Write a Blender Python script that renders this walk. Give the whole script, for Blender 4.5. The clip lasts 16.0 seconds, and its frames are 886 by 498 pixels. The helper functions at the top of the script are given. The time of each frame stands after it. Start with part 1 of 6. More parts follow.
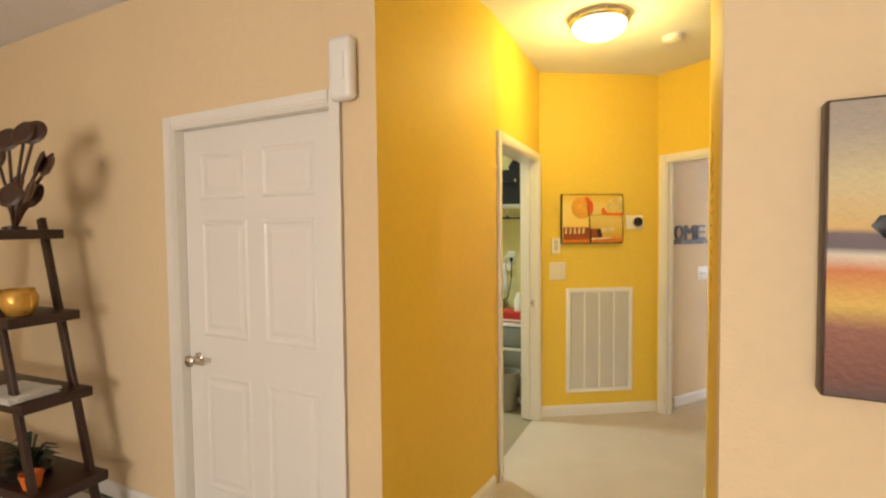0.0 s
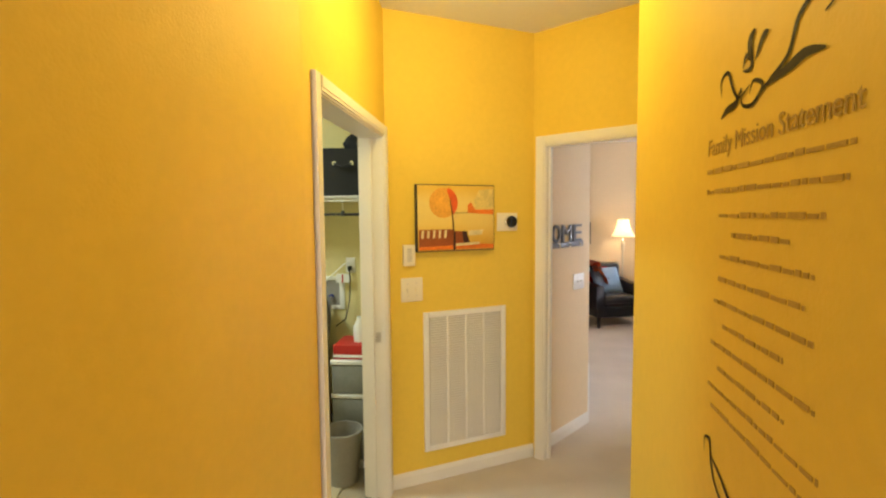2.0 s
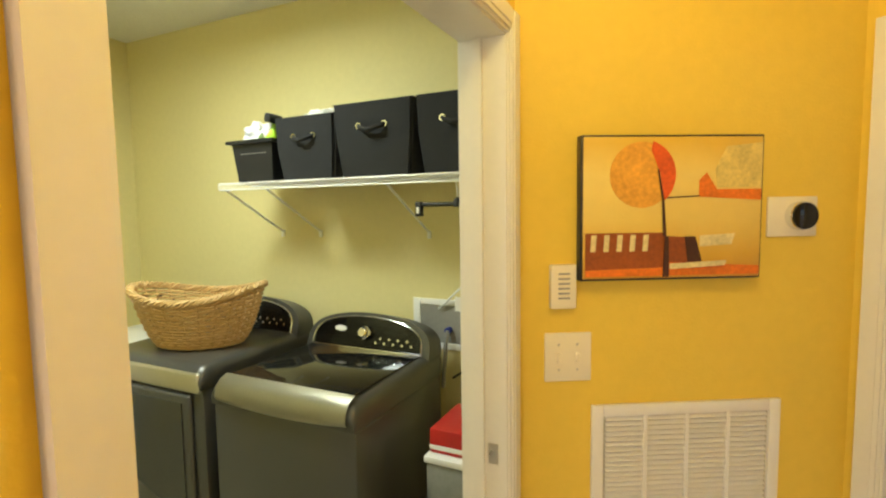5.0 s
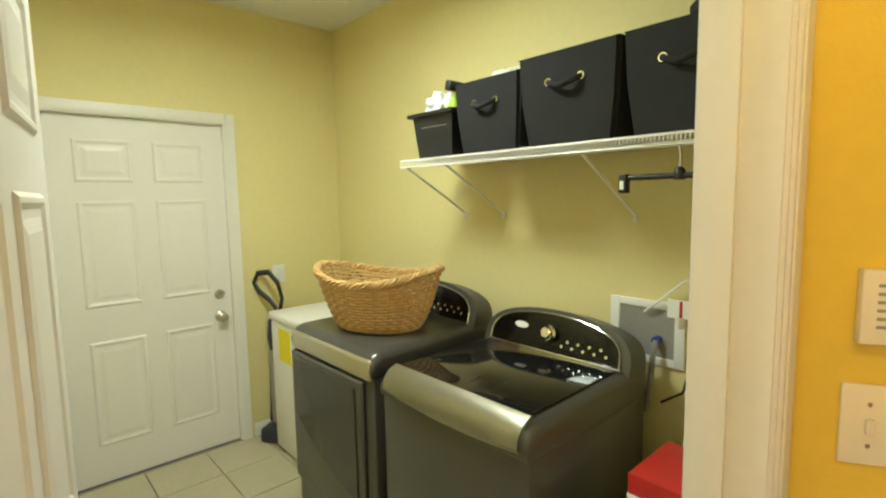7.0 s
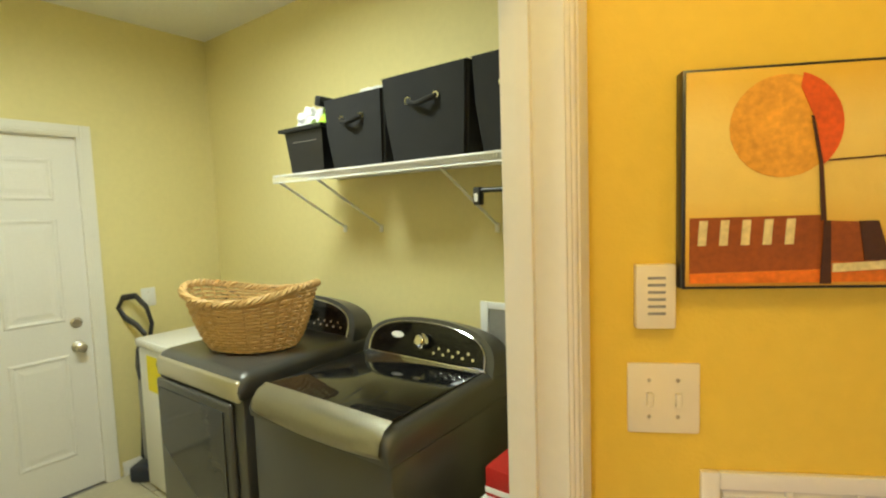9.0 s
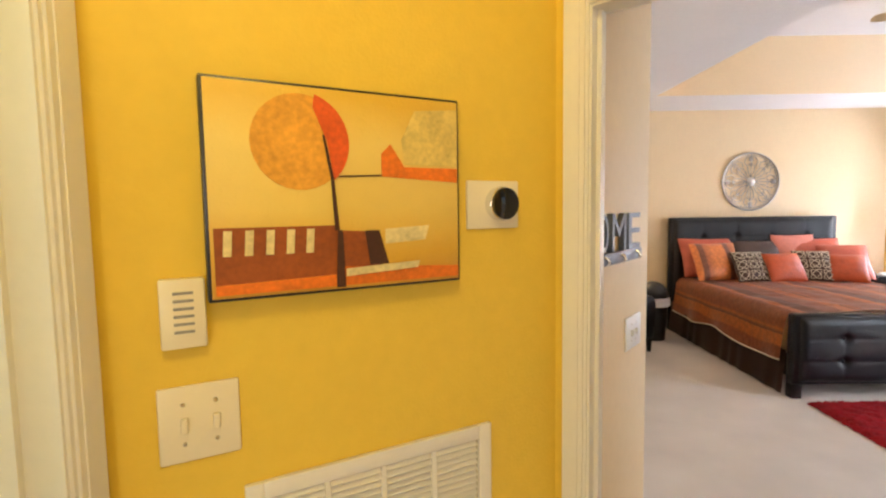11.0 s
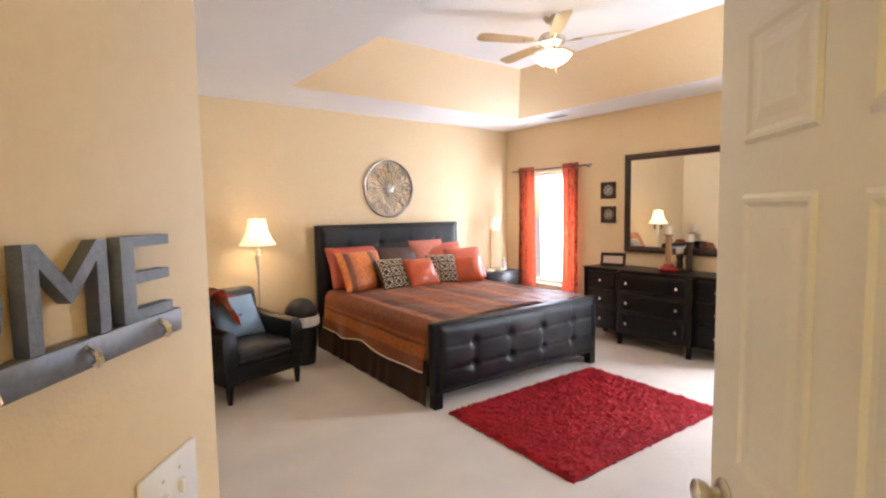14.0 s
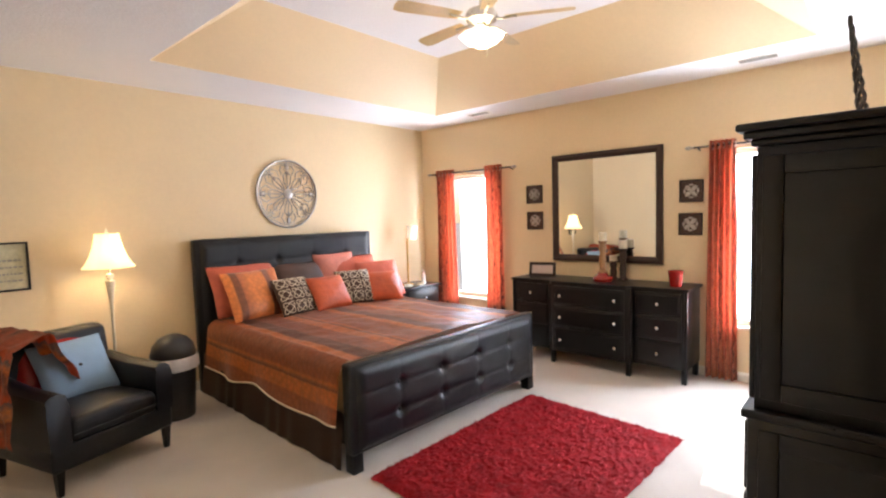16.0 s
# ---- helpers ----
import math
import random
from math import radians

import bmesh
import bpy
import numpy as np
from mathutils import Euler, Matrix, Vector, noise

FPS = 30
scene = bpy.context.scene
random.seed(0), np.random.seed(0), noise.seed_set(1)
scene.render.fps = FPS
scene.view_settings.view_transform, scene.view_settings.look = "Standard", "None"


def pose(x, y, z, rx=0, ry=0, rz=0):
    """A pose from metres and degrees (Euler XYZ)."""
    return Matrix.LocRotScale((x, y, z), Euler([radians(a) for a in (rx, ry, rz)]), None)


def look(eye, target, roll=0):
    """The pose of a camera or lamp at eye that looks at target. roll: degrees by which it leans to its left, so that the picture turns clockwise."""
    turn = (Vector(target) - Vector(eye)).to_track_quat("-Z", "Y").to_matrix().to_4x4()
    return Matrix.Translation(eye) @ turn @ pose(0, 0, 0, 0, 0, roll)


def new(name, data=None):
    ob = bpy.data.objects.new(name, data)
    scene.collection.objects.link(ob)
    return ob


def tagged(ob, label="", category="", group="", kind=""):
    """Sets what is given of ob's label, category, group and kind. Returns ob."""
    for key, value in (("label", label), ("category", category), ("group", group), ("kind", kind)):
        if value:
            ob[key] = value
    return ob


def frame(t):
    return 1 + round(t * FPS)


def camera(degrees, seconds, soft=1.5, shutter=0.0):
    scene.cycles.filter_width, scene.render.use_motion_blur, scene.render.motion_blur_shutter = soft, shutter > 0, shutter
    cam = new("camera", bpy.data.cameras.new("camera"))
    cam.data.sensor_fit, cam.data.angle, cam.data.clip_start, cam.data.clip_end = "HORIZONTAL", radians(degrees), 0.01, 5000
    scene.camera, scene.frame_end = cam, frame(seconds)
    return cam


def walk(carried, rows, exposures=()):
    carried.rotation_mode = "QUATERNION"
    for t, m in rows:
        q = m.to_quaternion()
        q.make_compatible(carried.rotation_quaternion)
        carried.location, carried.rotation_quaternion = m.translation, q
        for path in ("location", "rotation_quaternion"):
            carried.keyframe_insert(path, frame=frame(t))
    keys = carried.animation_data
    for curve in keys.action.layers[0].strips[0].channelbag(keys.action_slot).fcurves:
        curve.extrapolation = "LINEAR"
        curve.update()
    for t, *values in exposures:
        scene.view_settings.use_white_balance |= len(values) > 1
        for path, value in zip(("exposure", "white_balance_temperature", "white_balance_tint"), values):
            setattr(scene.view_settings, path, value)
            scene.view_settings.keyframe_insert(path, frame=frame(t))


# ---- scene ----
cam = camera(83.9, 16.0, 2.2)
PATH = [
    (0, (0.042, 1.512, 1.52), (-0.731, 3.355, 1.439), -0.6),
    (0.5, (-0.061, 1.831, 1.524), (-0.648, 3.74, 1.435), -0.2),
    (1, (-0.074, 2.087, 1.618), (-0.517, 4.033, 1.48), -0.6),
    (1.5, (-0.177, 2.376, 1.615), (-0.445, 4.353, 1.47), -0.2),
    (2, (-0.205, 2.676, 1.611), (-0.379, 4.663, 1.47), -0.5),
    (2.5, (-0.213, 2.986, 1.617), (-0.356, 4.976, 1.475), -0.2),
    (3, (-0.29, 3.244, 1.586), (-0.399, 5.237, 1.465), -1.0),
    (3.5, (-0.287, 3.53, 1.586), (-0.508, 5.513, 1.454), -1.4),
    (4, (-0.284, 3.769, 1.59), (-0.683, 5.723, 1.444), -1.3),
    (4.5, (-0.314, 3.972, 1.587), (-0.951, 5.862, 1.432), -0.9),
    (5, (-0.366, 4.115, 1.591), (-1.221, 5.916, 1.433), -0.8),
    (5.2, (-0.386, 4.158, 1.59), (-1.328, 5.915, 1.43), -1.0),
    (7.3, (-0.559, 4.454, 1.561), (-2.071, 5.746, 1.344), -1.3),
    (7.5, (-0.561, 4.464, 1.56), (-2.085, 5.74, 1.341), -1.5),
    (8, (-0.551, 4.469, 1.555), (-2.053, 5.773, 1.353), -1.4),
    (8.5, (-0.49, 4.487, 1.551), (-1.886, 5.909, 1.38), -1.6),
    (9, (-0.407, 4.497, 1.552), (-1.61, 6.087, 1.394), -1.9),
    (9.5, (-0.31, 4.505, 1.545), (-1.259, 6.259, 1.395), -1.9),
    (10, (-0.236, 4.517, 1.548), (-0.879, 6.405, 1.394), -1.7),
    (10.2, (-0.220, 4.532, 1.547), (-0.735, 6.463, 1.398), -1.5),
    (12.3, (-0.056, 4.899, 1.551), (0.626, 6.771, 1.382), -1.2),
    (12.5, (-0.006, 4.955, 1.555), (0.755, 6.797, 1.387), -1.5),
    (13, (0.115, 5.096, 1.553), (1.066, 6.848, 1.392), -1.7),
    (13.5, (0.234, 5.295, 1.559), (1.346, 6.95, 1.402), -1.3),
    (14, (0.358, 5.457, 1.559), (1.576, 7.036, 1.404), -0.9),
    (14.5, (0.517, 5.633, 1.55), (1.817, 7.146, 1.406), -1.1),
    (15, (0.625, 5.783, 1.559), (2.013, 7.217, 1.428), -1.3),
    (15.5, (0.708, 5.946, 1.567), (2.154, 7.321, 1.432), -1.5),
    (16, (0.791, 6.103, 1.567), (2.284, 7.426, 1.432), -1.7),
]
EXPOSURES = [(0.0, 0.0), (5.2, -0.03), (7.3, -0.08), (10.2, 0.0), (12.5, 0.05), (14.5, 0.05), (16.0, 0.0)]
walk(cam, [(t, look(eye, target, roll)) for t, eye, target, roll in PATH], EXPOSURES)

# ---- world, sun, lamps ----
SUN_AZ, SUN_EL = radians(6), radians(43)      # azimuth from +x towards +y
world = bpy.data.worlds.new("world")
scene.world = world
world.use_nodes = True
wn = world.node_tree
sky = wn.nodes.new("ShaderNodeTexSky")
sky.sky_type = 'NISHITA'
sky.sun_disc = False
sky.sun_elevation = SUN_EL
sky.sun_rotation = radians(90) - SUN_AZ
wn.nodes["Background"].inputs["Strength"].default_value = 0.15
wn.links.new(sky.outputs[0], wn.nodes["Background"].inputs["Color"])


def lamp(name, kind, m, energy, colour, size=0.1, size_y=None):
    d = bpy.data.lights.new(name, kind)
    d.energy, d.color = energy, colour
    if kind == 'AREA':
        d.size = size
        if size_y:
            d.shape, d.size_y = 'RECTANGLE', size_y
    elif kind == 'SUN':
        d.angle = size
    else:
        d.shadow_soft_size = size
    ob = new(name, d)
    ob.matrix_world = m
    return ob


sd = Vector((math.cos(SUN_EL) * math.cos(SUN_AZ), math.cos(SUN_EL) * math.sin(SUN_AZ), math.sin(SUN_EL)))
lamp("sun", 'SUN', look(sd * 20, (0, 0, 0)), 4.0, (1.0, 0.95, 0.87), radians(0.5))
WARM, TUNG, COOL, DAY = (1.0, 0.79, 0.24), (1.0, 0.76, 0.48), (0.88, 1.0, 0.88), (0.76, 0.84, 1.0)
lamp("hall_bulb", 'POINT', pose(-0.24, 4.56, 2.50), 20.5, WARM, 0.12)
# laundry lamp is unseen; added to give the room its implied ceiling light
lamp("laundry_bulb", 'AREA', pose(-2.2, 5.1, 2.60), 36, COOL, 0.34)
lamp("fan_bulb", 'POINT', pose(3.710, 8.26, 2.70), 9, TUNG, 0.1)
lamp("floor_lamp_bulb", 'POINT', pose(1.92, 10.55, 1.36), 8, TUNG, 0.05)
lamp("table_lamp_bulb", 'POINT', pose(5.26, 10.52, 1.33), 0.8, TUNG, 0.04)
# the sky's light in the window openings
lamp("window_light_north", 'AREA', look((5.97, 9.95, 1.3), (0, 9.95, 1.2)), 108, DAY, 0.8, 1.5)
lamp("window_light_south", 'AREA', look((5.97, 6.67, 1.3), (0, 6.67, 1.2)), 142, DAY, 0.8, 1.5)
# added lamp for the living room's warm daylight; no window is seen there
lamp("living_daylight_fill", 'AREA', look((-0.6, -2.78, 1.45), (-0.6, 0, 1.4)), 140, (1.0, 0.90, 0.78), 2.6, 1.8)


# ---- materials ----
def mat(name, base, rough=0.6, metal=0.0, var=0.06, scale=4.0, fine=60.0, bump=0.0, bump_scale=200.0, rnd=0.0, spec=0.5, emit=None, strength=0.0, trans=0.0, coat=0.0):
    m = bpy.data.materials.new(name)
    m.use_nodes = True
    nt = m.node_tree
    b = nt.nodes["Principled BSDF"]
    b.inputs["Roughness"].default_value = rough
    b.inputs["Metallic"].default_value = metal
    b.inputs["Specular IOR Level"].default_value = spec
    b.inputs["Transmission Weight"].default_value = trans
    b.inputs["Coat Weight"].default_value = coat
    tc = nt.nodes.new("ShaderNodeTexCoord")
    col = None
    if var > 0:
        n1 = nt.nodes.new("ShaderNodeTexNoise")
        n1.inputs["Scale"].default_value, n1.inputs["Detail"].default_value = scale, 4
        n2 = nt.nodes.new("ShaderNodeTexNoise")
        n2.inputs["Scale"].default_value, n2.inputs["Detail"].default_value = fine, 3
        nt.links.new(tc.outputs["Object"], n1.inputs["Vector"])
        nt.links.new(tc.outputs["Object"], n2.inputs["Vector"])
        add = nt.nodes.new("ShaderNodeMath")
        add.operation = 'ADD'
        nt.links.new(n1.outputs[0], add.inputs[0])
        nt.links.new(n2.outputs[0], add.inputs[1])
        val = add.outputs[0]
        if rnd > 0:
            oi = nt.nodes.new("ShaderNodeObjectInfo")
            mu = nt.nodes.new("ShaderNodeMath")
            mu.operation = 'MULTIPLY_ADD'
            mu.inputs[1].default_value = rnd
            nt.links.new(oi.outputs["Random"], mu.inputs[0])
            nt.links.new(val, mu.inputs[2])
            val = mu.outputs[0]
        mr = nt.nodes.new("ShaderNodeMapRange")
        mr.inputs["From Min"].default_value, mr.inputs["From Max"].default_value = 0.5, 1.5 + rnd
        nt.links.new(val, mr.inputs["Value"])
        mx = nt.nodes.new("ShaderNodeMix")
        mx.data_type = 'RGBA'
        mx.inputs["A"].default_value = (*[min(1, c * (1 - var)) for c in base], 1)
        mx.inputs["B"].default_value = (*[min(1, c * (1 + var)) for c in base], 1)
        nt.links.new(mr.outputs[0], mx.inputs["Factor"])
        nt.links.new(mx.outputs["Result"], b.inputs["Base Color"])
        rr = nt.nodes.new("ShaderNodeMapRange")
        rr.inputs["To Min"].default_value, rr.inputs["To Max"].default_value = max(0.02, rough * 0.85), min(1, rough * 1.15)
        nt.links.new(n1.outputs[0], rr.inputs["Value"])
        nt.links.new(rr.outputs[0], b.inputs["Roughness"])
    else:
        b.inputs["Base Color"].default_value = (*base, 1)
    if bump > 0:
        nb = nt.nodes.new("ShaderNodeTexNoise")
        nb.inputs["Scale"].default_value, nb.inputs["Detail"].default_value = bump_scale, 5
        nt.links.new(tc.outputs["Object"], nb.inputs["Vector"])
        bp = nt.nodes.new("ShaderNodeBump")
        bp.inputs["Strength"].default_value, bp.inputs["Distance"].default_value = bump, 0.01
        nt.links.new(nb.outputs[0], bp.inputs["Height"])
        nt.links.new(bp.outputs[0], b.inputs["Normal"])
    if emit:
        b.inputs["Emission Color"].default_value = (*emit, 1)
        b.inputs["Emission Strength"].default_value = strength
    return m


# the sand wall paint again, with the hall lamp's yellow put into the colour
M_HALL = mat("paint_sand_hall_lit", (0.80, 0.555, 0.075), 0.55, var=0.05, scale=1.5, fine=30, bump=0.12, bump_scale=120, spec=0.3)
M_BED = mat("paint_sand", (0.76, 0.60, 0.38), 0.6, var=0.04, scale=1.5, fine=30, bump=0.12, bump_scale=120, spec=0.3)
# same wall paint, its base colour shifted to hold the laundry's greenish light
M_LAUN = mat("paint_sand_laundry_lit", (0.76, 0.665, 0.33), 0.6, var=0.04, scale=1.5, fine=30, bump=0.12, bump_scale=120, spec=0.3)
M_CEIL = mat("ceiling_white", (0.80, 0.79, 0.80), 0.85, var=0.03, scale=3, fine=40, bump=0.35, bump_scale=60, spec=0.2)
M_TRIM = mat("trim_white_gloss", (0.80, 0.77, 0.71), 0.32, var=0.03, scale=5, fine=50, bump=0.04, bump_scale=40)
M_DOOR = mat("door_white", (0.79, 0.76, 0.72), 0.38, var=0.03, scale=3, fine=80, bump=0.05, bump_scale=90)
M_CARPET = mat("carpet_beige", (0.76, 0.69, 0.63), 0.95, var=0.16, scale=2.2, fine=240, bump=0.9, bump_scale=330, spec=0.1)
M_NICKEL = mat("satin_nickel", (0.62, 0.58, 0.52), 0.28, 1.0, var=0.06, scale=20, fine=200)
M_TILE = mat("floor_tile_beige", (0.48, 0.43, 0.30), 0.4, var=0.14, scale=6, fine=60, bump=0.1, bump_scale=50, rnd=0.5)
M_GROUT = mat("grout", (0.37, 0.32, 0.24), 0.9, var=0.1, scale=8, fine=200, bump=0.3, bump_scale=200)
M_PLASTIC = mat("ivory_plastic", (0.82, 0.74, 0.55), 0.35, var=0.02, scale=20, fine=100)
M_WHITEPL = mat("white_plastic", (0.83, 0.82, 0.80), 0.35, var=0.02, scale=20, fine=100)
M_DARK = mat("black_plastic", (0.015, 0.015, 0.017), 0.35, var=0.2, scale=20, fine=150)


# ---- mesh helpers ----
def bm_box(bm, lo, hi, m=None):
    vs = [bm.verts.new((x, y, z)) for x in (lo[0], hi[0]) for y in (lo[1], hi[1]) for z in (lo[2], hi[2])]
    for f in ((0, 1, 3, 2), (4, 6, 7, 5), (0, 4, 5, 1), (2, 3, 7, 6), (0, 2, 6, 4), (1, 5, 7, 3)):
        bm.faces.new([vs[i] for i in f])
    if m is not None:
        for v in vs:
            v.co = m @ v.co
    return vs


def rbox(lo, hi, r=0.004, seg=2, m=None, bm=None):
    """A box with rounded edges."""
    b = bmesh.new()
    bm_box(b, lo, hi)
    if r > 0:
        bmesh.ops.bevel(b, geom=b.edges[:], offset=r, segments=seg, profile=0.5, affect='EDGES', clamp_overlap=True)
    if m is not None:
        bmesh.ops.transform(b, matrix=m, verts=b.verts[:])
    if bm is None:
        return b
    me = bpy.data.meshes.new("tmp")
    b.to_mesh(me)
    b.free()
    bm.from_mesh(me)
    bpy.data.meshes.remove(me)
    return bm


def lathe(profile, seg=32, m=None, bm=None, wob=None):
    """A solid of revolution round z from (radius, height) pairs."""
    b = bm or bmesh.new()
    rings = []
    made = []
    for r, z in profile:
        if r < 1e-5:
            rings.append([b.verts.new((0, 0, z))])
        else:
            rings.append([b.verts.new((r * math.cos(2 * math.pi * i / seg) * (wob(i, z) if wob else 1), r * math.sin(2 * math.pi * i / seg) * (wob(i, z) if wob else 1), z)) for i in range(seg)])
        made += rings[-1]
    for a, c in zip(rings, rings[1:]):
        for i in range(seg):
            j = (i + 1) % seg
            q = [a[i % len(a)], a[j % len(a)], c[j % len(c)], c[i % len(c)]]
            q = list(dict.fromkeys(q))
            if len(q) > 2:
                b.faces.new(q)
    if m is not None:
        for v in made:
            v.co = m @ v.co
    return b


def tube(points, r, seg=8, bm=None, closed=False, taper=None):
    """A round bar along a list of points."""
    b = bm or bmesh.new()
    pts = [Vector(p) for p in points]
    n = len(pts)
    rings = []
    up = None
    for i, p in enumerate(pts):
        if closed:
            d = (pts[(i + 1) % n] - pts[i - 1]).normalized()
        else:
            d = (pts[min(i + 1, n - 1)] - pts[max(i - 1, 0)]).normalized()
        if up is None:
            up = Vector((0, 0, 1)) if abs(d.z) < 0.9 else Vector((1, 0, 0))
        s = d.cross(up).normalized()
        up = s.cross(d).normalized()
        rr = r * (taper(i / max(1, n - 1)) if taper else 1)
        rings.append([b.verts.new(p + (s * math.cos(2 * math.pi * k / seg) + up * math.sin(2 * math.pi * k / seg)) * rr) for k in range(seg)])
    for i in range(n if closed else n - 1):
        a, c = rings[i], rings[(i + 1) % n]
        for k in range(seg):
            b.faces.new((a[k], a[(k + 1) % seg], c[(k + 1) % seg], c[k]))
    if not closed:
        b.faces.new(rings[0][::-1])
        b.faces.new(rings[-1])
    return b


def grid(nx, ny, fn, bm=None, thick=0.0):
    """A sheet of nx by ny quads; fn(u, v) gives each point."""
    b = bm or bmesh.new()
    vs = [[b.verts.new(fn(i / nx, j / ny)) for j in range(ny + 1)] for i in range(nx + 1)]
    fs = [b.faces.new((vs[i][j], vs[i + 1][j], vs[i + 1][j + 1], vs[i][j + 1])) for i in range(nx) for j in range(ny)]
    if thick:
        bmesh.ops.solidify(b, geom=fs, thickness=thick)
    return b


def part(name, bm, material, parent=None, label="", smooth=True):
    """One bmesh as one mesh object, under a thing where parent is given."""
    bmesh.ops.recalc_face_normals(bm, faces=bm.faces[:])
    me = bpy.data.meshes.new(name)
    bm.to_mesh(me)
    bm.free()
    me.materials.append(material)
    if smooth:
        me.polygons.foreach_set("use_smooth", [True] * len(me.polygons))
        me.set_sharp_from_angle(angle=radians(38))
    ob = new(name, me)
    if parent is not None:
        ob.parent = parent
    if label:
        ob["label"] = label
    return ob


def thing(name, m, label, category, group=""):
    ob = new(name)
    ob.empty_display_size = 0.1
    ob.matrix_world = m
    return tagged(ob, label, category, group)


def structure(name, bm, material, label="", category="", smooth=False):
    return tagged(part(name, bm, material, None, "", smooth), label, category, "", "structure")


def seg_frame(p0, p1, z=0.0):
    """Local frame of a wall: x along it from p0 to p1, y to its left, z up."""
    d = Vector((p1[0] - p0[0], p1[1] - p0[1], 0))
    return Matrix.Translation((p0[0], p0[1], z)) @ Matrix.Rotation(math.atan2(d.y, d.x), 4, 'Z'), d.length


def wall(name, p0, p1, thick, material, z0=0.0, z1=2.74, holes=(), label="painted plasterboard wall"):
    """A wall whose seen face runs from p0 to p1; its body lies to the left of that way (to the right where thick is negative). holes: (s0, s1, low, high)."""
    m, length = seg_frame(p0, p1)
    b = bmesh.new()
    y0, y1 = min(0, thick), max(0, thick)
    s = 0.0
    for a, c, lo, hi in sorted(holes):
        bm_box(b, (s, y0, z0), (a, y1, z1), m)
        if lo > z0:
            bm_box(b, (a, y0, z0), (c, y1, lo), m)
        if hi < z1:
            bm_box(b, (a, y0, hi), (c, y1, z1), m)
        s = c
    bm_box(b, (s, y0, z0), (length, y1, z1), m)
    return structure(name, b, material, label, "wall")


def baseboard(p0, p1, side=-1, z=0.0, name="baseboard"):
    """A skirting board of 85 mm with a moulded top, in front of a wall's face."""
    m, length = seg_frame(p0, p1, z)
    b = bmesh.new()
    prof = [(0, 0), (0.013, 0), (0.013, 0.062), (0.009, 0.074), (0.004, 0.085), (0, 0.085)]
    rings = [[b.verts.new(m @ Vector((s, side * y, h))) for y, h in prof] for s in (0, length)]
    for i in range(len(prof)):
        j = (i + 1) % len(prof)
        b.faces.new((rings[0][i], rings[0][j], rings[1][j], rings[1][i]))
    b.faces.new(rings[0])
    b.faces.new(rings[1][::-1])
    return structure(name, b, M_TRIM, "white moulded skirting board", "baseboard")


def door_frame(name, p0, p1, s0, s1, top, depth, faces=(1, 1), width=0.06):
    """Lining and casings round an opening from s0 to s1 along a wall p0-p1; the wall's body is depth thick, to the left."""
    m, _ = seg_frame(p0, p1)
    root = tagged(new(name), "white painted door frame with moulded casing", "door frame", "", "structure")
    lin = bmesh.new()
    bm_box(lin, (s0, -0.004, 0), (s0 + 0.018, depth + 0.004, top), m)
    bm_box(lin, (s1 - 0.018, -0.004, 0), (s1, depth + 0.004, top), m)
    bm_box(lin, (s0 + 0.018, -0.004, top - 0.018), (s1 - 0.018, depth + 0.004, top), m)
    stop = depth * 0.5
    bm_box(lin, (s0 + 0.018, stop, 0), (s0 + 0.029, stop + 0.03, top - 0.018), m)
    bm_box(lin, (s1 - 0.029, stop, 0), (s1 - 0.018, stop + 0.03, top - 0.018), m)
    part("lining", lin, M_TRIM, root, "", False)
    for k, on in enumerate(faces):
        if not on:
            continue
        sg = -1 if k == 0 else 1
        off = 0 if k == 0 else depth
        for nm, lo, hi in (("casing", (s0 - width + 0.012, 0), (s0 + 0.012, top + width - 0.012)), ("casing", (s1 - 0.012, 0), (s1 - 0.012 + width, top + width - 0.012)), ("head_casing", (s0 + 0.012, top - 0.012), (s1 - 0.012, top + width - 0.012))):
            b = bmesh.new()
            for e, (i0, th) in enumerate(((0.0, 0.011), (0.008, 0.017), (0.02, 0.02))):
                if hi[1] - lo[1] > hi[0] - lo[0]:
                    inner_left = lo[0] < s0
                    a0 = (lo[0], lo[1]) if not inner_left else (lo[0], lo[1])
                    w0 = lo[0] + (i0 if not inner_left else 0)
                    w1 = hi[0] - (i0 if inner_left else 0)
                    ya, yb = sorted((off, off + sg * th))
                    bm_box(b, (w0, ya, lo[1]), (w1, yb, hi[1] - (0.0008 * e)), m)
                else:
                    ya, yb = sorted((off, off + sg * th))
                    bm_box(b, (lo[0], ya, lo[1] + i0), (hi[0], yb, hi[1] - 0.0008 * e), m)
            part(nm, b, M_TRIM, root, "", False)
    return root


# ---- plan ----
H = 2.74
HL0, HLB, HL1 = (-0.941, 3.20), (-0.785, 4.22), (-0.766, 5.42)   # hall's west wall, with a slight bend
PW1 = (0.100, 5.898)                            # end of the wall with the painting
HR0, HR1 = (0.156, 2.48), (0.335, 4.52)         # hall's east wall, with the lettering
DW = radians(-37)
DJ = (0.160, 5.853)                             # bedroom door: jamb away from the hinges
DH = (DJ[0] + 0.965 * math.cos(DW), DJ[1] + 0.965 * math.sin(DW))
OM0, OM1 = (0.165, 5.962), (0.571, 6.463)                            # end of the wall with the letters
OM2 = (0.835, 7.75)                             # far corner of the entry wall
GX, LB, LS, LE = -3.74, 6.30, 4.28, -0.93       # laundry
BW, BN, BE, BS = 0.30, 10.88, 5.80, 5.60        # bedroom

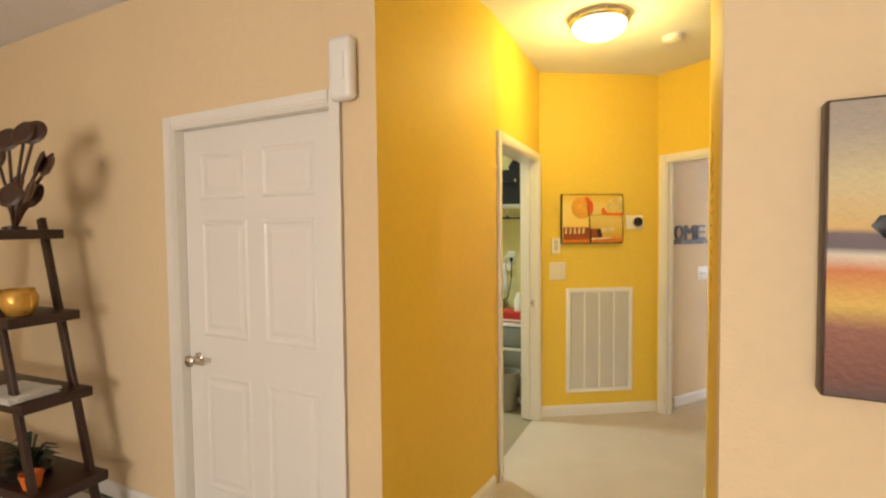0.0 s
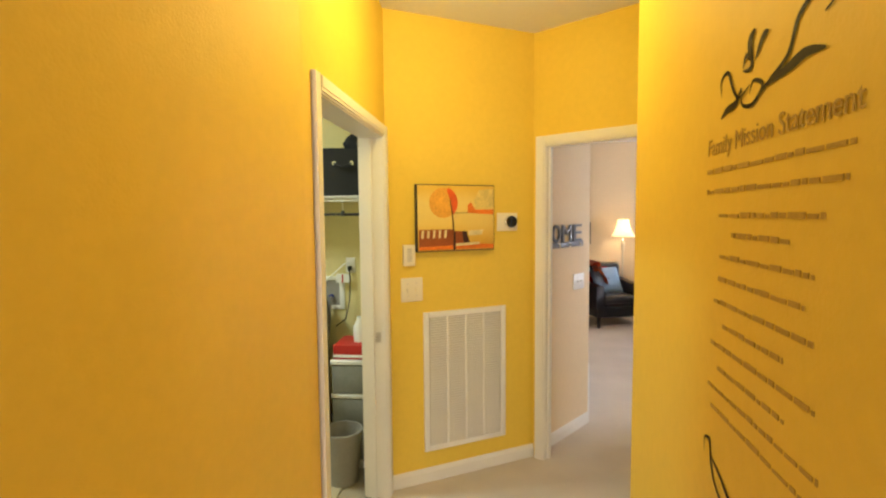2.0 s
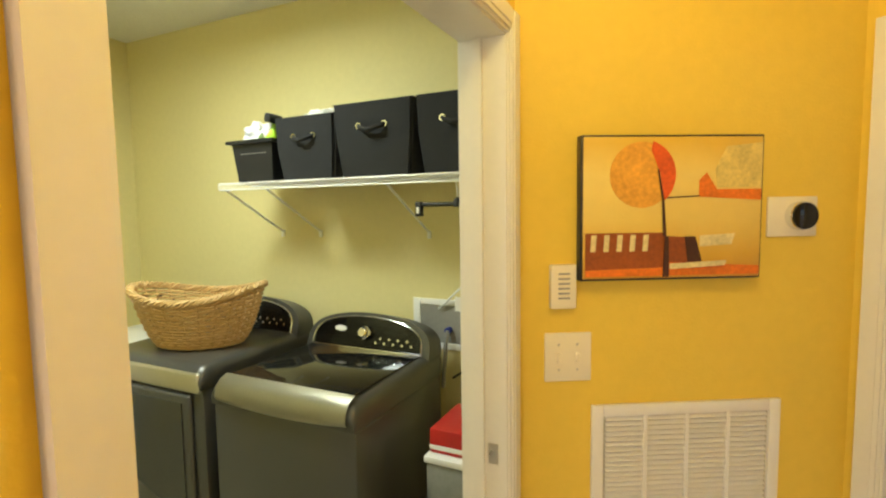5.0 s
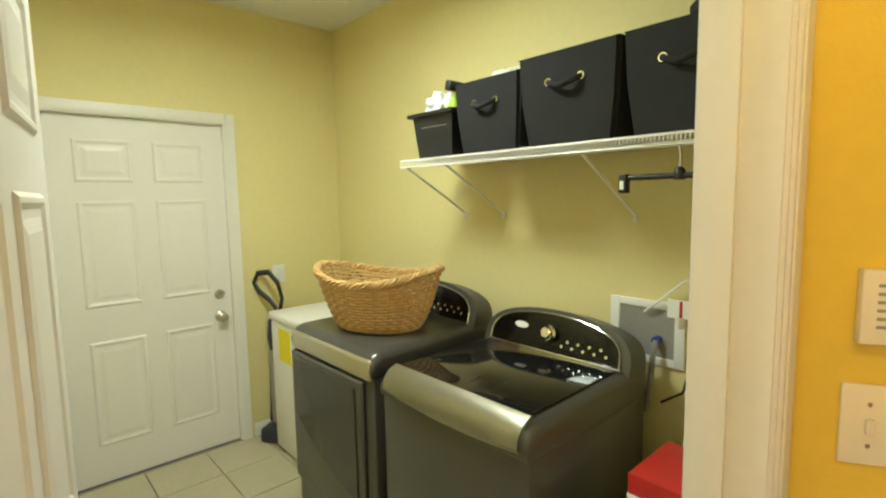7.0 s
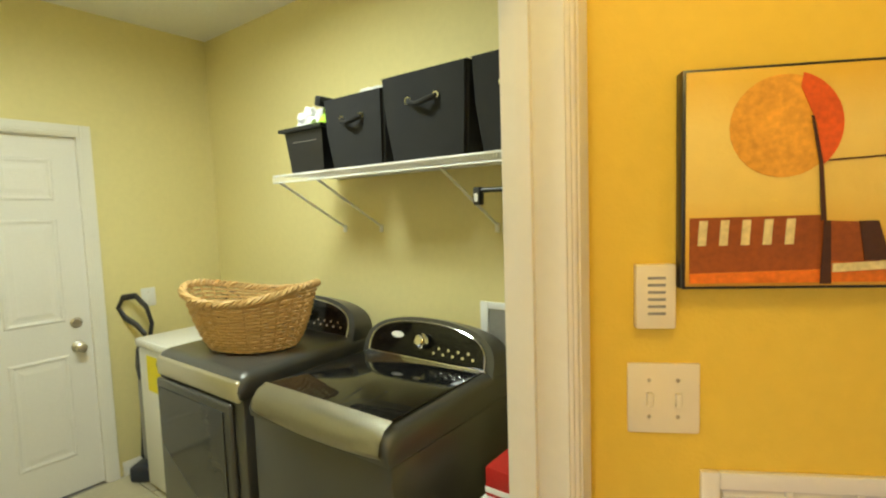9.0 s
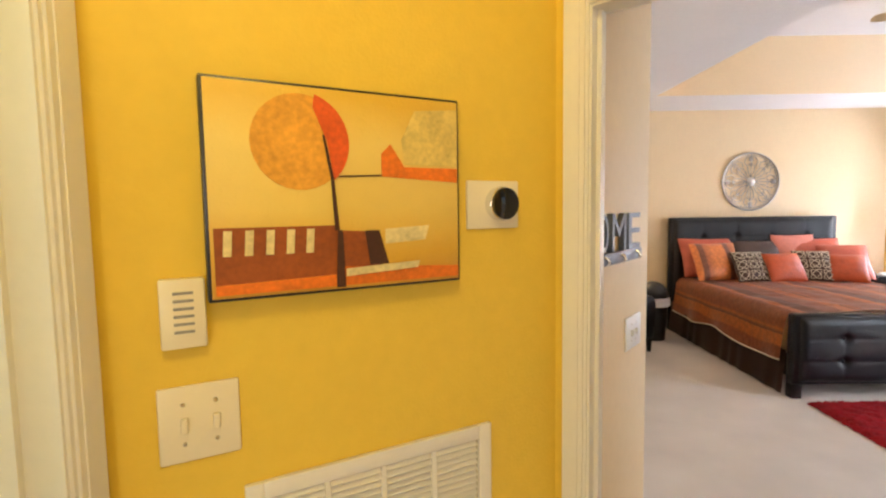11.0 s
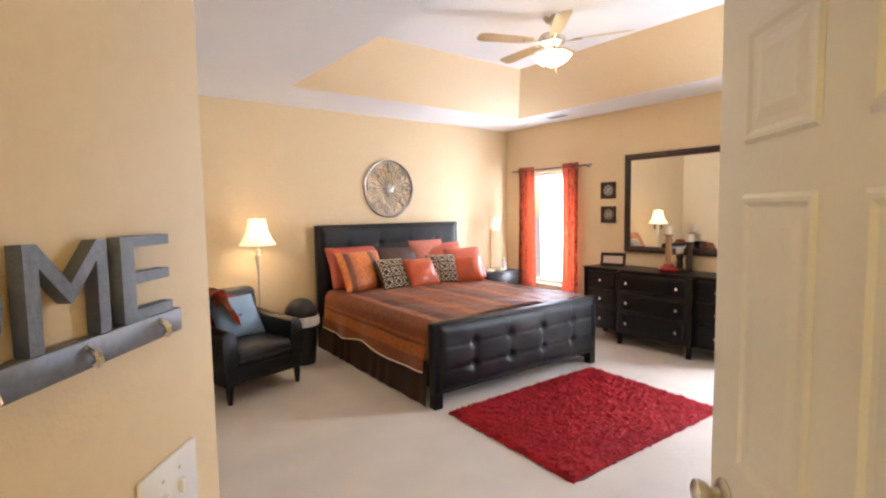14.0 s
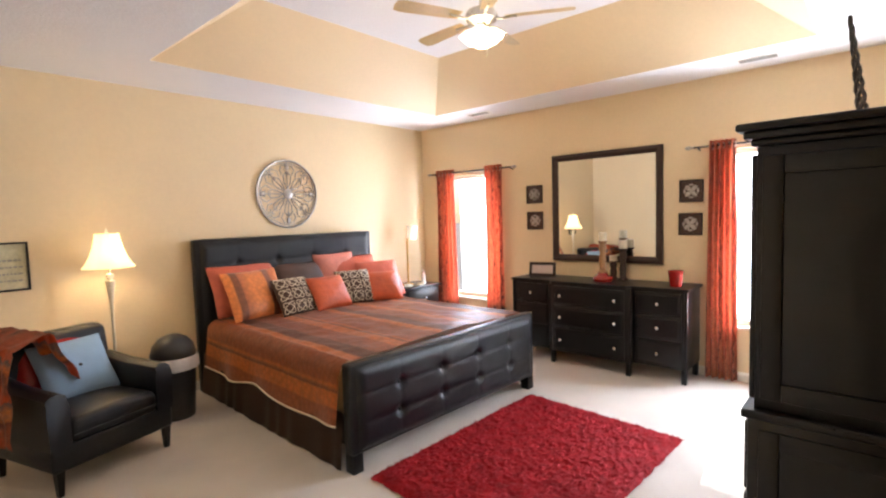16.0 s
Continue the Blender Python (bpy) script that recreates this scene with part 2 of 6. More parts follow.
# floors
b = bmesh.new()
bm_box(b, (-4.4, -3.0, -0.12), (6.2, 11.2, -0.012))
structure("floor", b, M_GROUT, "concrete slab under the floors", "floor")
b = bmesh.new()
pts = [(-4.2, -2.8), (3.6, -2.8), (3.6, 4.6), (BE + 0.1, 4.6), (BE + 0.1, BN + 0.1), (0.2, BN + 0.1), (0.2, 6.4), (-0.80, 5.48), (-0.86, 4.3), (-0.86, 3.3), (-4.2, 3.3)]
f = b.faces.new([b.verts.new((x, y, 0)) for x, y in pts])
ext = bmesh.ops.extrude_face_region(b, geom=[f])
bmesh.ops.translate(b, verts=[v for v in ext["geom"] if isinstance(v, bmesh.types.BMVert)], vec=(0, 0, -0.011))
structure("carpet_floor", b, M_CARPET, "beige short-pile fitted carpet", "carpet")

# living room round the first steps
CLO0, CLO1 = (-1.075, 3.232), (-2.255, 3.30)
cd = Vector((CLO1[0] - HL0[0], CLO1[1] - HL0[1])).normalized()
CW0 = HL0
CW1 = (HL0[0] + cd.x * 3.4, HL0[1] + cd.y * 3.4)
C_S0, C_S1 = 0.215, 1.235
wall("wall_closet", CW0, CW1, -0.12, M_BED, holes=((C_S0, C_S1, 0, 2.045),))
wall("wall_living_west", CW1, (-4.3, -2.8), -0.12, M_BED)
# unseen south wall; its opening is added to go with the daylight lamp
wall("wall_living_south", (-4.3, -2.8), (3.6, -2.8), -0.12, M_BED, holes=((2.3, 5.1, 0.5, 2.4),))
wall("wall_living_east", (3.6, -2.8), (3.6, 2.4), -0.12, M_BED)
AWD = Vector((math.cos(radians(-4.5)), math.sin(radians(-4.5))))
AW1 = (HR0[0] + AWD.x * 3.6, HR0[1] + AWD.y * 3.6)
wall("wall_art", HR0, AW1, 0.12, M_BED)

# hall
LD_S0, LD_S1 = 0.13, 1.134                      # laundry doorway along the hall's west wall
wall("wall_hall_west", HL0, HLB, 0.06, M_HALL)
wall("wall_hall_doorway", HLB, HL1, 0.06, M_HALL, holes=((LD_S0, LD_S1, 0, 2.045),))
wall("wall_painting", HL1, PW1, 0.06, M_HALL)
wall("wall_hall_east", (HR0[0] + 0.0005, HR0[1] + 0.006), HR1, -0.12, M_HALL)
wall("wall_hall_end", HR1, (1.35, 4.52), -0.1, M_HALL)
dm, _ = seg_frame(PW1, DJ)
DWE = (DH[0] + 0.42 * math.cos(DW), DH[1] + 0.42 * math.sin(DW))
dlen = math.hypot(DJ[0] - PW1[0], DJ[1] - PW1[1])
wall("wall_bedroom_door", PW1, DWE, 0.06, M_HALL, holes=((dlen, dlen + 0.965, 0, 2.045),))

# laundry
wall("wall_laundry_back", (GX, LB), (LE, LB), 0.1, M_LAUN)
wall("wall_laundry_garage", (GX, LS), (GX, LB), 0.12, M_LAUN, holes=((0.340, 1.250, 0, 2.045),))
wall("wall_laundry_front", (LE, LS), (GX, LS), 0.1, M_LAUN)
hm, hl = seg_frame(HLB, HL1)
lw0 = hm @ Vector((0.03, 0.062, 0))
lw1 = hm @ Vector((hl - 0.01, 0.062, 0))
wall("wall_laundry_hall", lw0[:2], lw1[:2], 0.055, M_LAUN, holes=((LD_S0 - 0.03, LD_S1 - 0.03, 0, 2.045),))
wall("wall_laundry_east", (LE + 0.03, 5.47), (LE + 0.03, LB), -0.08, M_LAUN)

# bedroom
wall("wall_letters", OM0, OM1, 0.10, M_BED)
wall("wall_letters_return", (0.186, 5.905), OM0, 0.05, M_BED)
wall("wall_bedroom_corner", OM1, OM2, 0.10, M_BED)
wall("wall_bedroom_return", OM2, (BW, 7.85), 0.10, M_BED)
wall("wall_bedroom_west", (BW, 7.85), (BW, BN), 0.12, M_BED)
wall("wall_headboard", (BW, BN), (BE, BN), 0.12, M_BED)
WIN = ((0.40, 1.30), (3.76, 4.66))              # windows along the east wall, from its north end
wall("wall_windows", (BE, BN), (BE, BS - 0.1), 0.16, M_BED, holes=tuple((a, c, 0.50, 2.08) for a, c in WIN))
wall("wall_bedroom_south", (BE, BS), (1.75, BS), 0.12, M_BED)
wall("wall_behind_door", (1.75, BS), (1.16, 5.10), 0.1, M_BED)
dmi, _ = seg_frame(PW1, DWE)
q0, q1 = dmi @ Vector((dlen + 0.965, 0.062, 0)), dmi @ Vector((dlen + 1.30, 0.062, 0))
wall("wall_door_inside", q0[:2], q1[:2], 0.05, M_BED)

# ceilings
b = bmesh.new()
bm_box(b, (-4.5, -3.0, H), (3.8, 4.58, H + 0.1))
bm_box(b, (-4.5, 4.58, H), (0.16, 6.45, H + 0.1))
structure("ceiling_hall", b, M_CEIL, "white textured ceiling", "ceiling")
TR0, TR1, TZ = (2.13, 6.45, 5.18, 10.05), (2.66, 7.02, 4.62, 9.48), 3.16
b = bmesh.new()
X0, Y0, X1, Y1 = 0.0, 4.58, BE + 0.2, BN + 0.15
bm_box(b, (0.16, Y0, H), (TR0[0], Y1, H + 0.06))
bm_box(b, (TR0[2], Y0, H), (X1, Y1, H + 0.06))
bm_box(b, (TR0[0], Y0, H), (TR0[2], TR0[1], H + 0.06))
bm_box(b, (TR0[0], TR0[3], H), (TR0[2], Y1, H + 0.06))
structure("ceiling_bedroom", b, M_CEIL, "white ceiling border of a tray ceiling", "ceiling")
b = bmesh.new()
c0 = ((TR0[0], TR0[1]), (TR0[2], TR0[1]), (TR0[2], TR0[3]), (TR0[0], TR0[3]))
c1 = ((TR1[0], TR1[1]), (TR1[2], TR1[1]), (TR1[2], TR1[3]), (TR1[0], TR1[3]))
rg = [[b.verts.new((x, y, z)) for x, y in c] for c, z in ((c0, H + 0.001), (c1, TZ - 0.002), (c1, TZ + 0.04), (c0, H + 0.058))]
for k in range(4):
    for i in range(4):
        b.faces.new((rg[k][i], rg[k][(i + 1) % 4], rg[(k + 1) % 4][(i + 1) % 4], rg[(k + 1) % 4][i]))
structure("ceiling_tray_slopes", b, M_BED, "sand-painted sloping sides of the tray ceiling", "ceiling")
b = bmesh.new()
bm_box(b, (TR1[0] - 0.12, TR1[1] - 0.12, TZ), (TR1[2] + 0.12, TR1[3] + 0.12, TZ + 0.06))
structure("ceiling_tray_top", b, M_CEIL, "white top of the tray ceiling", "ceiling")

# skirting boards
def along(p0, p1, s):
    d = Vector((p1[0] - p0[0], p1[1] - p0[1])).normalized()
    return (p0[0] + d.x * s, p0[1] + d.y * s)


baseboard(HL0, HLB)
baseboard(HL1, PW1)
baseboard(HR0, HR1, 1)
baseboard(CW0, along(CW0, CW1, C_S0 - 0.05), 1)
baseboard(along(CW0, CW1, C_S1 + 0.05), CW1, 1)
baseboard(HR0, AW1, -1)
baseboard((0.230, 6.042), OM1, -1)
baseboard(OM1, OM2)
baseboard(OM2, (BW, 7.85))
baseboard((BW, 7.85), (BW, BN))
baseboard((BW, BN), (BE, BN))
baseboard((BE, BN), (BE, BS))
baseboard((BE, BS), (1.75, BS))
baseboard((GX, LB), (LE, LB))
baseboard((GX, 5.60), (GX, LB))

# door frames
door_frame("door_frame_laundry", HLB, HL1, LD_S0, LD_S1, 2.045, 0.118)
door_frame("door_frame_bedroom", PW1, DWE, dlen, dlen + 0.965, 2.045, 0.062, (1, 0))
door_frame("door_frame_closet", CW1, CW0, 3.4 - C_S1, 3.4 - C_S0, 2.045, 0.12, (1, 0))
door_frame("door_frame_garage", (GX, LS), (GX, LB), 0.340, 1.250, 2.045, 0.12, (1, 0))


def panel_door(name, w, h, m, label, knob_side=1, lever=False, deadbolt=False, both=True, knob_z=0.865):
    """A moulded six-panel door; local x from its hinges to its free edge, its two faces at y = 0 and y = -0.035."""
    t = 0.035
    root = tagged(new(name), label, "door", "", "structure")
    root.matrix_world = m
    b = bmesh.new()
    bm_box(b, (0, -t, 0), (w, 0, h))
    part("leaf", b, M_DOOR, root, "", False)
    st, mid = 0.115, 0.10
    pw = (w - 2 * st - mid) / 2
    rows_ = ((0.21, 0.80), (0.99, 1.57), (1.67, 1.90)) if not deadbolt else ((0.21, 0.80), (0.99, 1.57), (1.67, 1.90))
    for sy in ((1, -1) if both else (1,)):
        for zi0, zi1 in rows_:
            for k in range(2):
                x0 = st + k * (pw + mid)
                b = bmesh.new()
                # a raised ogee rim, then a raised field
                base = 0.0005 if sy > 0 else -t - 0.0005
                steps = ((0.0, 0.0), (0.008, 0.006), (0.016, 0.006), (0.026, 0.0008), (0.04, 0.0008), (0.062, 0.005))
                rings = []
                for inset, up in steps:
                    y = base + sy * up
                    rings.append([b.verts.new(p) for p in ((x0 + inset, y, zi0 + inset), (x0 + pw - inset, y, zi0 + inset), (x0 + pw - inset, y, zi1 - inset), (x0 + inset, y, zi1 - inset))])
                for a, c in zip(rings, rings[1:]):
                    for i in range(4):
                        b.faces.new((a[i], a[(i + 1) % 4], c[(i + 1) % 4], c[i]))
                b.faces.new(rings[-1])
                part("panel", b, M_DOOR, root, "", False)
    kx = w - 0.07
    for sy in ((1, -1) if both else (1,)):
        y0 = 0 if sy > 0 else -t
        turn = Matrix.Translation((kx, y0, knob_z)) @ Matrix.Rotation(radians(-90 * sy), 4, 'X')
        k = part("door_handle", lathe([(0, 0), (0.033, 0), (0.034, 0.004), (0.028, 0.010), (0.012, 0.014), (0.011, 0.030), (0.014, 0.034), (0.024, 0.042), (0.029, 0.052), (0.028, 0.062), (0.020, 0.068), (0, 0.070)], 24, turn), M_NICKEL, root, "satin nickel door knob")
        if lever:
            part("lever", rbox((-0.10, -0.011, 0.042), (0.012, 0.011, 0.056), 0.005, 2, turn), M_NICKEL, k, "satin nickel lever")
        if deadbolt:
            part("deadbolt", lathe([(0, 0), (0.030, 0), (0.031, 0.006), (0.024, 0.012), (0.02, 0.018), (0, 0.020)], 24, turn @ Matrix.Translation((0, -0.14 * sy, 0))), M_NICKEL, root, "satin nickel deadbolt")
    for z in (0.22, 1.0, 1.82):
        part("hinge", lathe([(0, -0.045), (0.007, -0.045), (0.007, 0.045), (0, 0.045)], 10, Matrix.Translation((-0.004, 0.008, z))), M_NICKEL, root, "satin nickel hinge")
    return root


# bedroom door, open into the room; laundry door, open; closet and garage doors, shut
hx = dmi @ Vector((dlen + 0.965 - 0.02, 0.125, 0))
panel_door("door_bedroom", math.hypot(5.966 - hx.y, 1.548 - hx.x), 2.02, pose(hx.x, hx.y, 0.012) @ Matrix.Rotation(math.atan2(5.966 - hx.y, 1.548 - hx.x), 4, 'Z'), "white six-panel door standing open into the bedroom", knob_z=0.905)
lh = hm @ Vector((LD_S0 + 0.02, 0.125, 0))
panel_door("door_laundry", 0.90, 2.02, pose(lh.x, lh.y, 0.012) @ Matrix.Rotation(radians(171), 4, 'Z') @ Matrix.Diagonal((1, -1, 1, 1)), "white six-panel door standing open into the laundry")
cm, _ = seg_frame(CW0, CW1)
panel_door("door_closet", C_S1 - C_S0 - 0.042, 2.02, cm @ pose(C_S0 + 0.021, -0.045, 0.005) @ Matrix.Diagonal((1, 1, 1, 1)), "closed white six-panel closet door with a nickel lever", lever=True, both=True)
gm, _ = seg_frame((GX, LS), (GX, LB))
panel_door("door_garage", 0.872, 2.02, gm @ pose(0.360, 0.03, 0.005) @ Matrix.Diagonal((1, -1, 1, 1)), "closed white six-panel door with knob and deadbolt", deadbolt=True, knob_z=0.835)

# ---- more materials ----
M_LEATHER = mat("black_leather", (0.006, 0.0065, 0.0095), 0.30, spec=0.36, var=0.25, scale=8, fine=120, bump=0.25, bump_scale=260)
M_BLACKWOOD = mat("black_painted_wood", (0.006, 0.0056, 0.0058), 0.3, spec=0.32, var=0.3, scale=10, fine=90, bump=0.06, bump_scale=120)
M_BROWNWOOD = mat("dark_brown_wood", (0.035, 0.014, 0.009), 0.42, var=0.35, scale=12, fine=90, bump=0.1, bump_scale=120)
M_STEEL = mat("dark_silver_enamel", (0.10, 0.098, 0.092), 0.30, 0.45, var=0.03, scale=3, fine=160)
M_CHAMP = mat("champagne_trim", (0.62, 0.59, 0.48), 0.3, 0.85, var=0.05, scale=8, fine=120)
M_GLOSS = mat("black_gloss_glass", (0.010, 0.010, 0.010), 0.06, var=0.1, scale=9, fine=100)
M_TINT = mat("tinted_door_glass", (0.05, 0.05, 0.047), 0.10, var=0.1, scale=9, fine=100)
M_CHROME = mat("chrome", (0.78, 0.78, 0.77), 0.10, 1.0, var=0.03, scale=20, fine=120)
M_FABRIC = mat("black_fabric", (0.014, 0.014, 0.016), 0.85, var=0.25, scale=15, fine=400, bump=0.5, bump_scale=500)
M_WICKER = mat("honey_wicker", (0.60, 0.38, 0.15), 0.5, var=0.3, scale=30, fine=150, bump=0.2, bump_scale=150, rnd=0.4)
M_WIRE = mat("white_coated_wire", (0.82, 0.81, 0.77), 0.35, var=0.03, scale=20, fine=90)
M_RUST = mat("rust_satin", (0.50, 0.085, 0.025), 0.42, var=0.3, scale=14, fine=110, bump=0.3, bump_scale=70)
M_CORAL = mat("coral_satin", (0.48, 0.095, 0.05), 0.45, var=0.25, scale=14, fine=110, bump=0.3, bump_scale=70)
M_BROWNSATIN = mat("brown_satin", (0.060, 0.026, 0.014), 0.42, var=0.3, scale=10, fine=110, bump=0.25, bump_scale=50)
M_BLUE = mat("blue_cotton", (0.24, 0.36, 0.50), 0.85, var=0.12, scale=8, fine=300, bump=0.4, bump_scale=300)
M_RED = mat("red_glazed", (0.34, 0.015, 0.01), 0.22, var=0.2, scale=12, fine=90)
M_REDBOX = mat("red_card", (0.50, 0.02, 0.015), 0.45, var=0.12, scale=9, fine=90)
M_CREAM = mat("cream_cloth", (0.70, 0.62, 0.48), 0.8, var=0.1, scale=20, fine=200, bump=0.3, bump_scale=200)
M_BAG = mat("white_plastic_bag", (0.75, 0.75, 0.78), 0.4, var=0.08, scale=12, fine=60, bump=0.5, bump_scale=40)
M_PEWTER = mat("antique_silver", (0.42, 0.39, 0.36), 0.32, 0.8, var=0.3, scale=14, fine=90)
M_BLADE = mat("light_oak_blade", (0.62, 0.46, 0.24), 0.35, var=0.15, scale=6, fine=60)
M_LETTER = mat("slate_grey_wood", (0.11, 0.12, 0.15), 0.5, var=0.3, scale=16, fine=120, bump=0.2, bump_scale=90)
M_SILVER = mat("worn_silver_board", (0.15, 0.155, 0.18), 0.4, 0.2, var=0.3, scale=16, fine=120)
M_VINYL = mat("brown_vinyl_lettering", (0.055, 0.034, 0.014), 0.55, var=0.2, scale=30, fine=200)
M_VINYL2 = mat("faded_vinyl_lettering", (0.47, 0.29, 0.045), 0.55, var=0.2, scale=30, fine=200)
M_YELLOW = mat("yellow_tag", (0.85, 0.72, 0.02), 0.6, var=0.06, scale=20, fine=90)
M_CLEAR = mat("clear_plastic", (0.26, 0.27, 0.26), 0.2, var=0.12, scale=12, fine=60)
M_GREY = mat("grey_plastic", (0.30, 0.29, 0.27), 0.4, var=0.1, scale=12, fine=60)
M_DUCT = mat("shaded_duct_tone", (0.50, 0.46, 0.38), 0.8, var=0.1, scale=20, fine=120)
M_TURNED = mat("turned_tan_wood", (0.28, 0.15, 0.065), 0.4, var=0.35, scale=20, fine=90)
M_PAPER = mat("white_paper", (0.80, 0.79, 0.76), 0.8, var=0.04, scale=20, fine=90)
M_GOLD = mat("gold_glaze", (0.65, 0.36, 0.07), 0.3, 0.5, var=0.25, scale=14, fine=90)
M_GREEN = mat("dark_leaf", (0.03, 0.06, 0.035), 0.5, var=0.4, scale=20, fine=90)
M_ORANGE = mat("orange_pot", (0.75, 0.17, 0.02), 0.4, var=0.1, scale=20, fine=90)
M_MIRROR = mat("mirror_glass", (0.90, 0.90, 0.88), 0.015, 1.0, var=0.0)
M_PANE = mat("window_glass", (1, 1, 1), 0.02, var=0.0, trans=1.0)
M_GLOW = mat("lit_glass_bowl", (0.9, 0.85, 0.75), 0.4, var=0.0, emit=(1.0, 0.86, 0.58), strength=5.0)
M_GLOWFAN = mat("lit_fan_glass", (0.9, 0.85, 0.75), 0.4, var=0.0, emit=(1.0, 0.88, 0.64), strength=6.0)
M_SHADE = mat("lit_cream_shade", (0.85, 0.74, 0.55), 0.8, var=0.05, scale=10, fine=200, emit=(1.0, 0.78, 0.45), strength=0.75)
M_SHADE2 = mat("white_linen_shade", (0.82, 0.78, 0.72), 0.8, var=0.05, scale=10, fine=200, emit=(1.0, 0.85, 0.65), strength=0.35)


def ramp_mat(name, stops, axis=0, scale=1.0, rough=0.45, noise_amt=0.05, bump=0.3, bump_scale=50, fine=40.0, coords="Object", mottle=0.22, fall=0.0):
    """A banded cloth: colours by the place along one axis, broken up by noise."""
    m = bpy.data.materials.new(name)
    m.use_nodes = True
    nt = m.node_tree
    p = nt.nodes["Principled BSDF"]
    p.inputs["Roughness"].default_value = rough
    p.inputs["Sheen Weight"].default_value = 0.15
    tc = nt.nodes.new("ShaderNodeTexCoord")
    sp = nt.nodes.new("ShaderNodeSeparateXYZ")
    nt.links.new(tc.outputs[coords], sp.inputs[0])
    nz = nt.nodes.new("ShaderNodeTexNoise")
    nz.inputs["Scale"].default_value, nz.inputs["Detail"].default_value = fine, 4
    nt.links.new(tc.outputs[coords], nz.inputs["Vector"])
    ma = nt.nodes.new("ShaderNodeMath")
    ma.operation = 'MULTIPLY_ADD'
    ma.inputs[1].default_value = scale
    mf = nt.nodes.new("ShaderNodeMath")
    mf.operation = 'MULTIPLY_ADD'
    mf.inputs[1].default_value = fall
    nt.links.new(sp.outputs[2], mf.inputs[0])
    nt.links.new(sp.outputs[axis], mf.inputs[2])
    nt.links.new(mf.outputs[0], ma.inputs[0])
    mb = nt.nodes.new("ShaderNodeMath")
    mb.operation = 'MULTIPLY'
    mb.inputs[1].default_value = noise_amt
    nt.links.new(nz.outputs[0], mb.inputs[0])
    nt.links.new(mb.outputs[0], ma.inputs[2])
    fr = nt.nodes.new("ShaderNodeMath")
    fr.operation = 'FRACT'
    nt.links.new(ma.outputs[0], fr.inputs[0])
    cr = nt.nodes.new("ShaderNodeValToRGB")
    els = cr.color_ramp.elements
    els[0].position, els[0].color = stops[0][0], (*stops[0][1], 1)
    els[1].position, els[1].color = stops[1][0], (*stops[1][1], 1)
    for pos, col in stops[2:]:
        els.new(pos).color = (*col, 1)
    nt.links.new(fr.outputs[0], cr.inputs[0])
    n2 = nt.nodes.new("ShaderNodeTexVoronoi")
    n2.inputs["Scale"].default_value = 26
    nt.links.new(tc.outputs[coords], n2.inputs["Vector"])
    hs = nt.nodes.new("ShaderNodeHueSaturation")
    mr = nt.nodes.new("ShaderNodeMapRange")
    mr.inputs["To Min"].default_value, mr.inputs["To Max"].default_value = 1 + mottle, 1 - mottle
    nt.links.new(n2.outputs["Distance"], mr.inputs["Value"])
    nt.links.new(mr.outputs[0], hs.inputs["Value"])
    nt.links.new(cr.outputs[0], hs.inputs["Color"])
    nt.links.new(hs.outputs[0], p.inputs["Base Color"])
    nb = nt.nodes.new("ShaderNodeTexNoise")
    nb.inputs["Scale"].default_value = bump_scale
    nt.links.new(tc.outputs[coords], nb.inputs["Vector"])
    bp = nt.nodes.new("ShaderNodeBump")
    bp.inputs["Strength"].default_value, bp.inputs["Distance"].default_value = bump, 0.01
    nt.links.new(nb.outputs[0], bp.inputs["Height"])
    nt.links.new(bp.outputs[0], p.inputs["Normal"])
    return m


BR, OR, DO, TB = (0.20, 0.065, 0.03), (0.66, 0.20, 0.045), (0.42, 0.11, 0.035), (0.40, 0.135, 0.06)
M_QUILT = ramp_mat("striped_brown_rust_satin", [(0.0, TB), (0.22, DO), (0.24, OR), (0.36, OR), (0.38, BR), (0.42, OR), (0.45, DO), (0.60, TB), (0.74, DO), (0.76, OR), (0.84, OR), (0.86, BR)], 0, 1.25, 0.40, 0.03, 0.5, 22, fall=1.0)
M_STRIPE = ramp_mat("striped_pillow_satin", [(0.0, OR), (0.3, OR), (0.34, BR), (0.5, BR), (0.54, DO), (0.8, OR)], 0, 3.2, 0.4, 0.03, 0.3, 60)
M_CURTAIN = ramp_mat("coral_red_curtain_cloth", [(0.0, (0.50, 0.11, 0.06)), (0.4, (0.62, 0.20, 0.11)), (0.47, (0.13, 0.035, 0.025)), (0.55, (0.52, 0.13, 0.07)), (0.9, (0.66, 0.24, 0.13))], 1, 9.0, 0.6, 0.7, 0.3, 200, 9.0)
M_THROW = ramp_mat("patterned_rust_throw", [(0.0, (0.42, 0.09, 0.02)), (0.3, (0.14, 0.035, 0.018)), (0.45, (0.50, 0.16, 0.04)), (0.7, (0.10, 0.10, 0.10)), (0.75, (0.45, 0.08, 0.02))], 2, 4.0, 0.8, 0.9, 0.6, 60, 14.0)
M_RUG = mat("red_shag", (0.30, 0.012, 0.018), 0.9, var=0.55, scale=14, fine=120, bump=0.9, bump_scale=120, spec=0.15)
M_CANVAS = ramp_mat("golden_painted_canvas", [(0.0, (0.50, 0.20, 0.02)), (0.25, (0.72, 0.42, 0.04)), (0.45, (0.78, 0.56, 0.12)), (0.7, (0.78, 0.58, 0.15)), (0.9, (0.70, 0.44, 0.05))], 2, 2.2, 0.5, 0.18, 0.2, 90, 5.0, mottle=0.02)
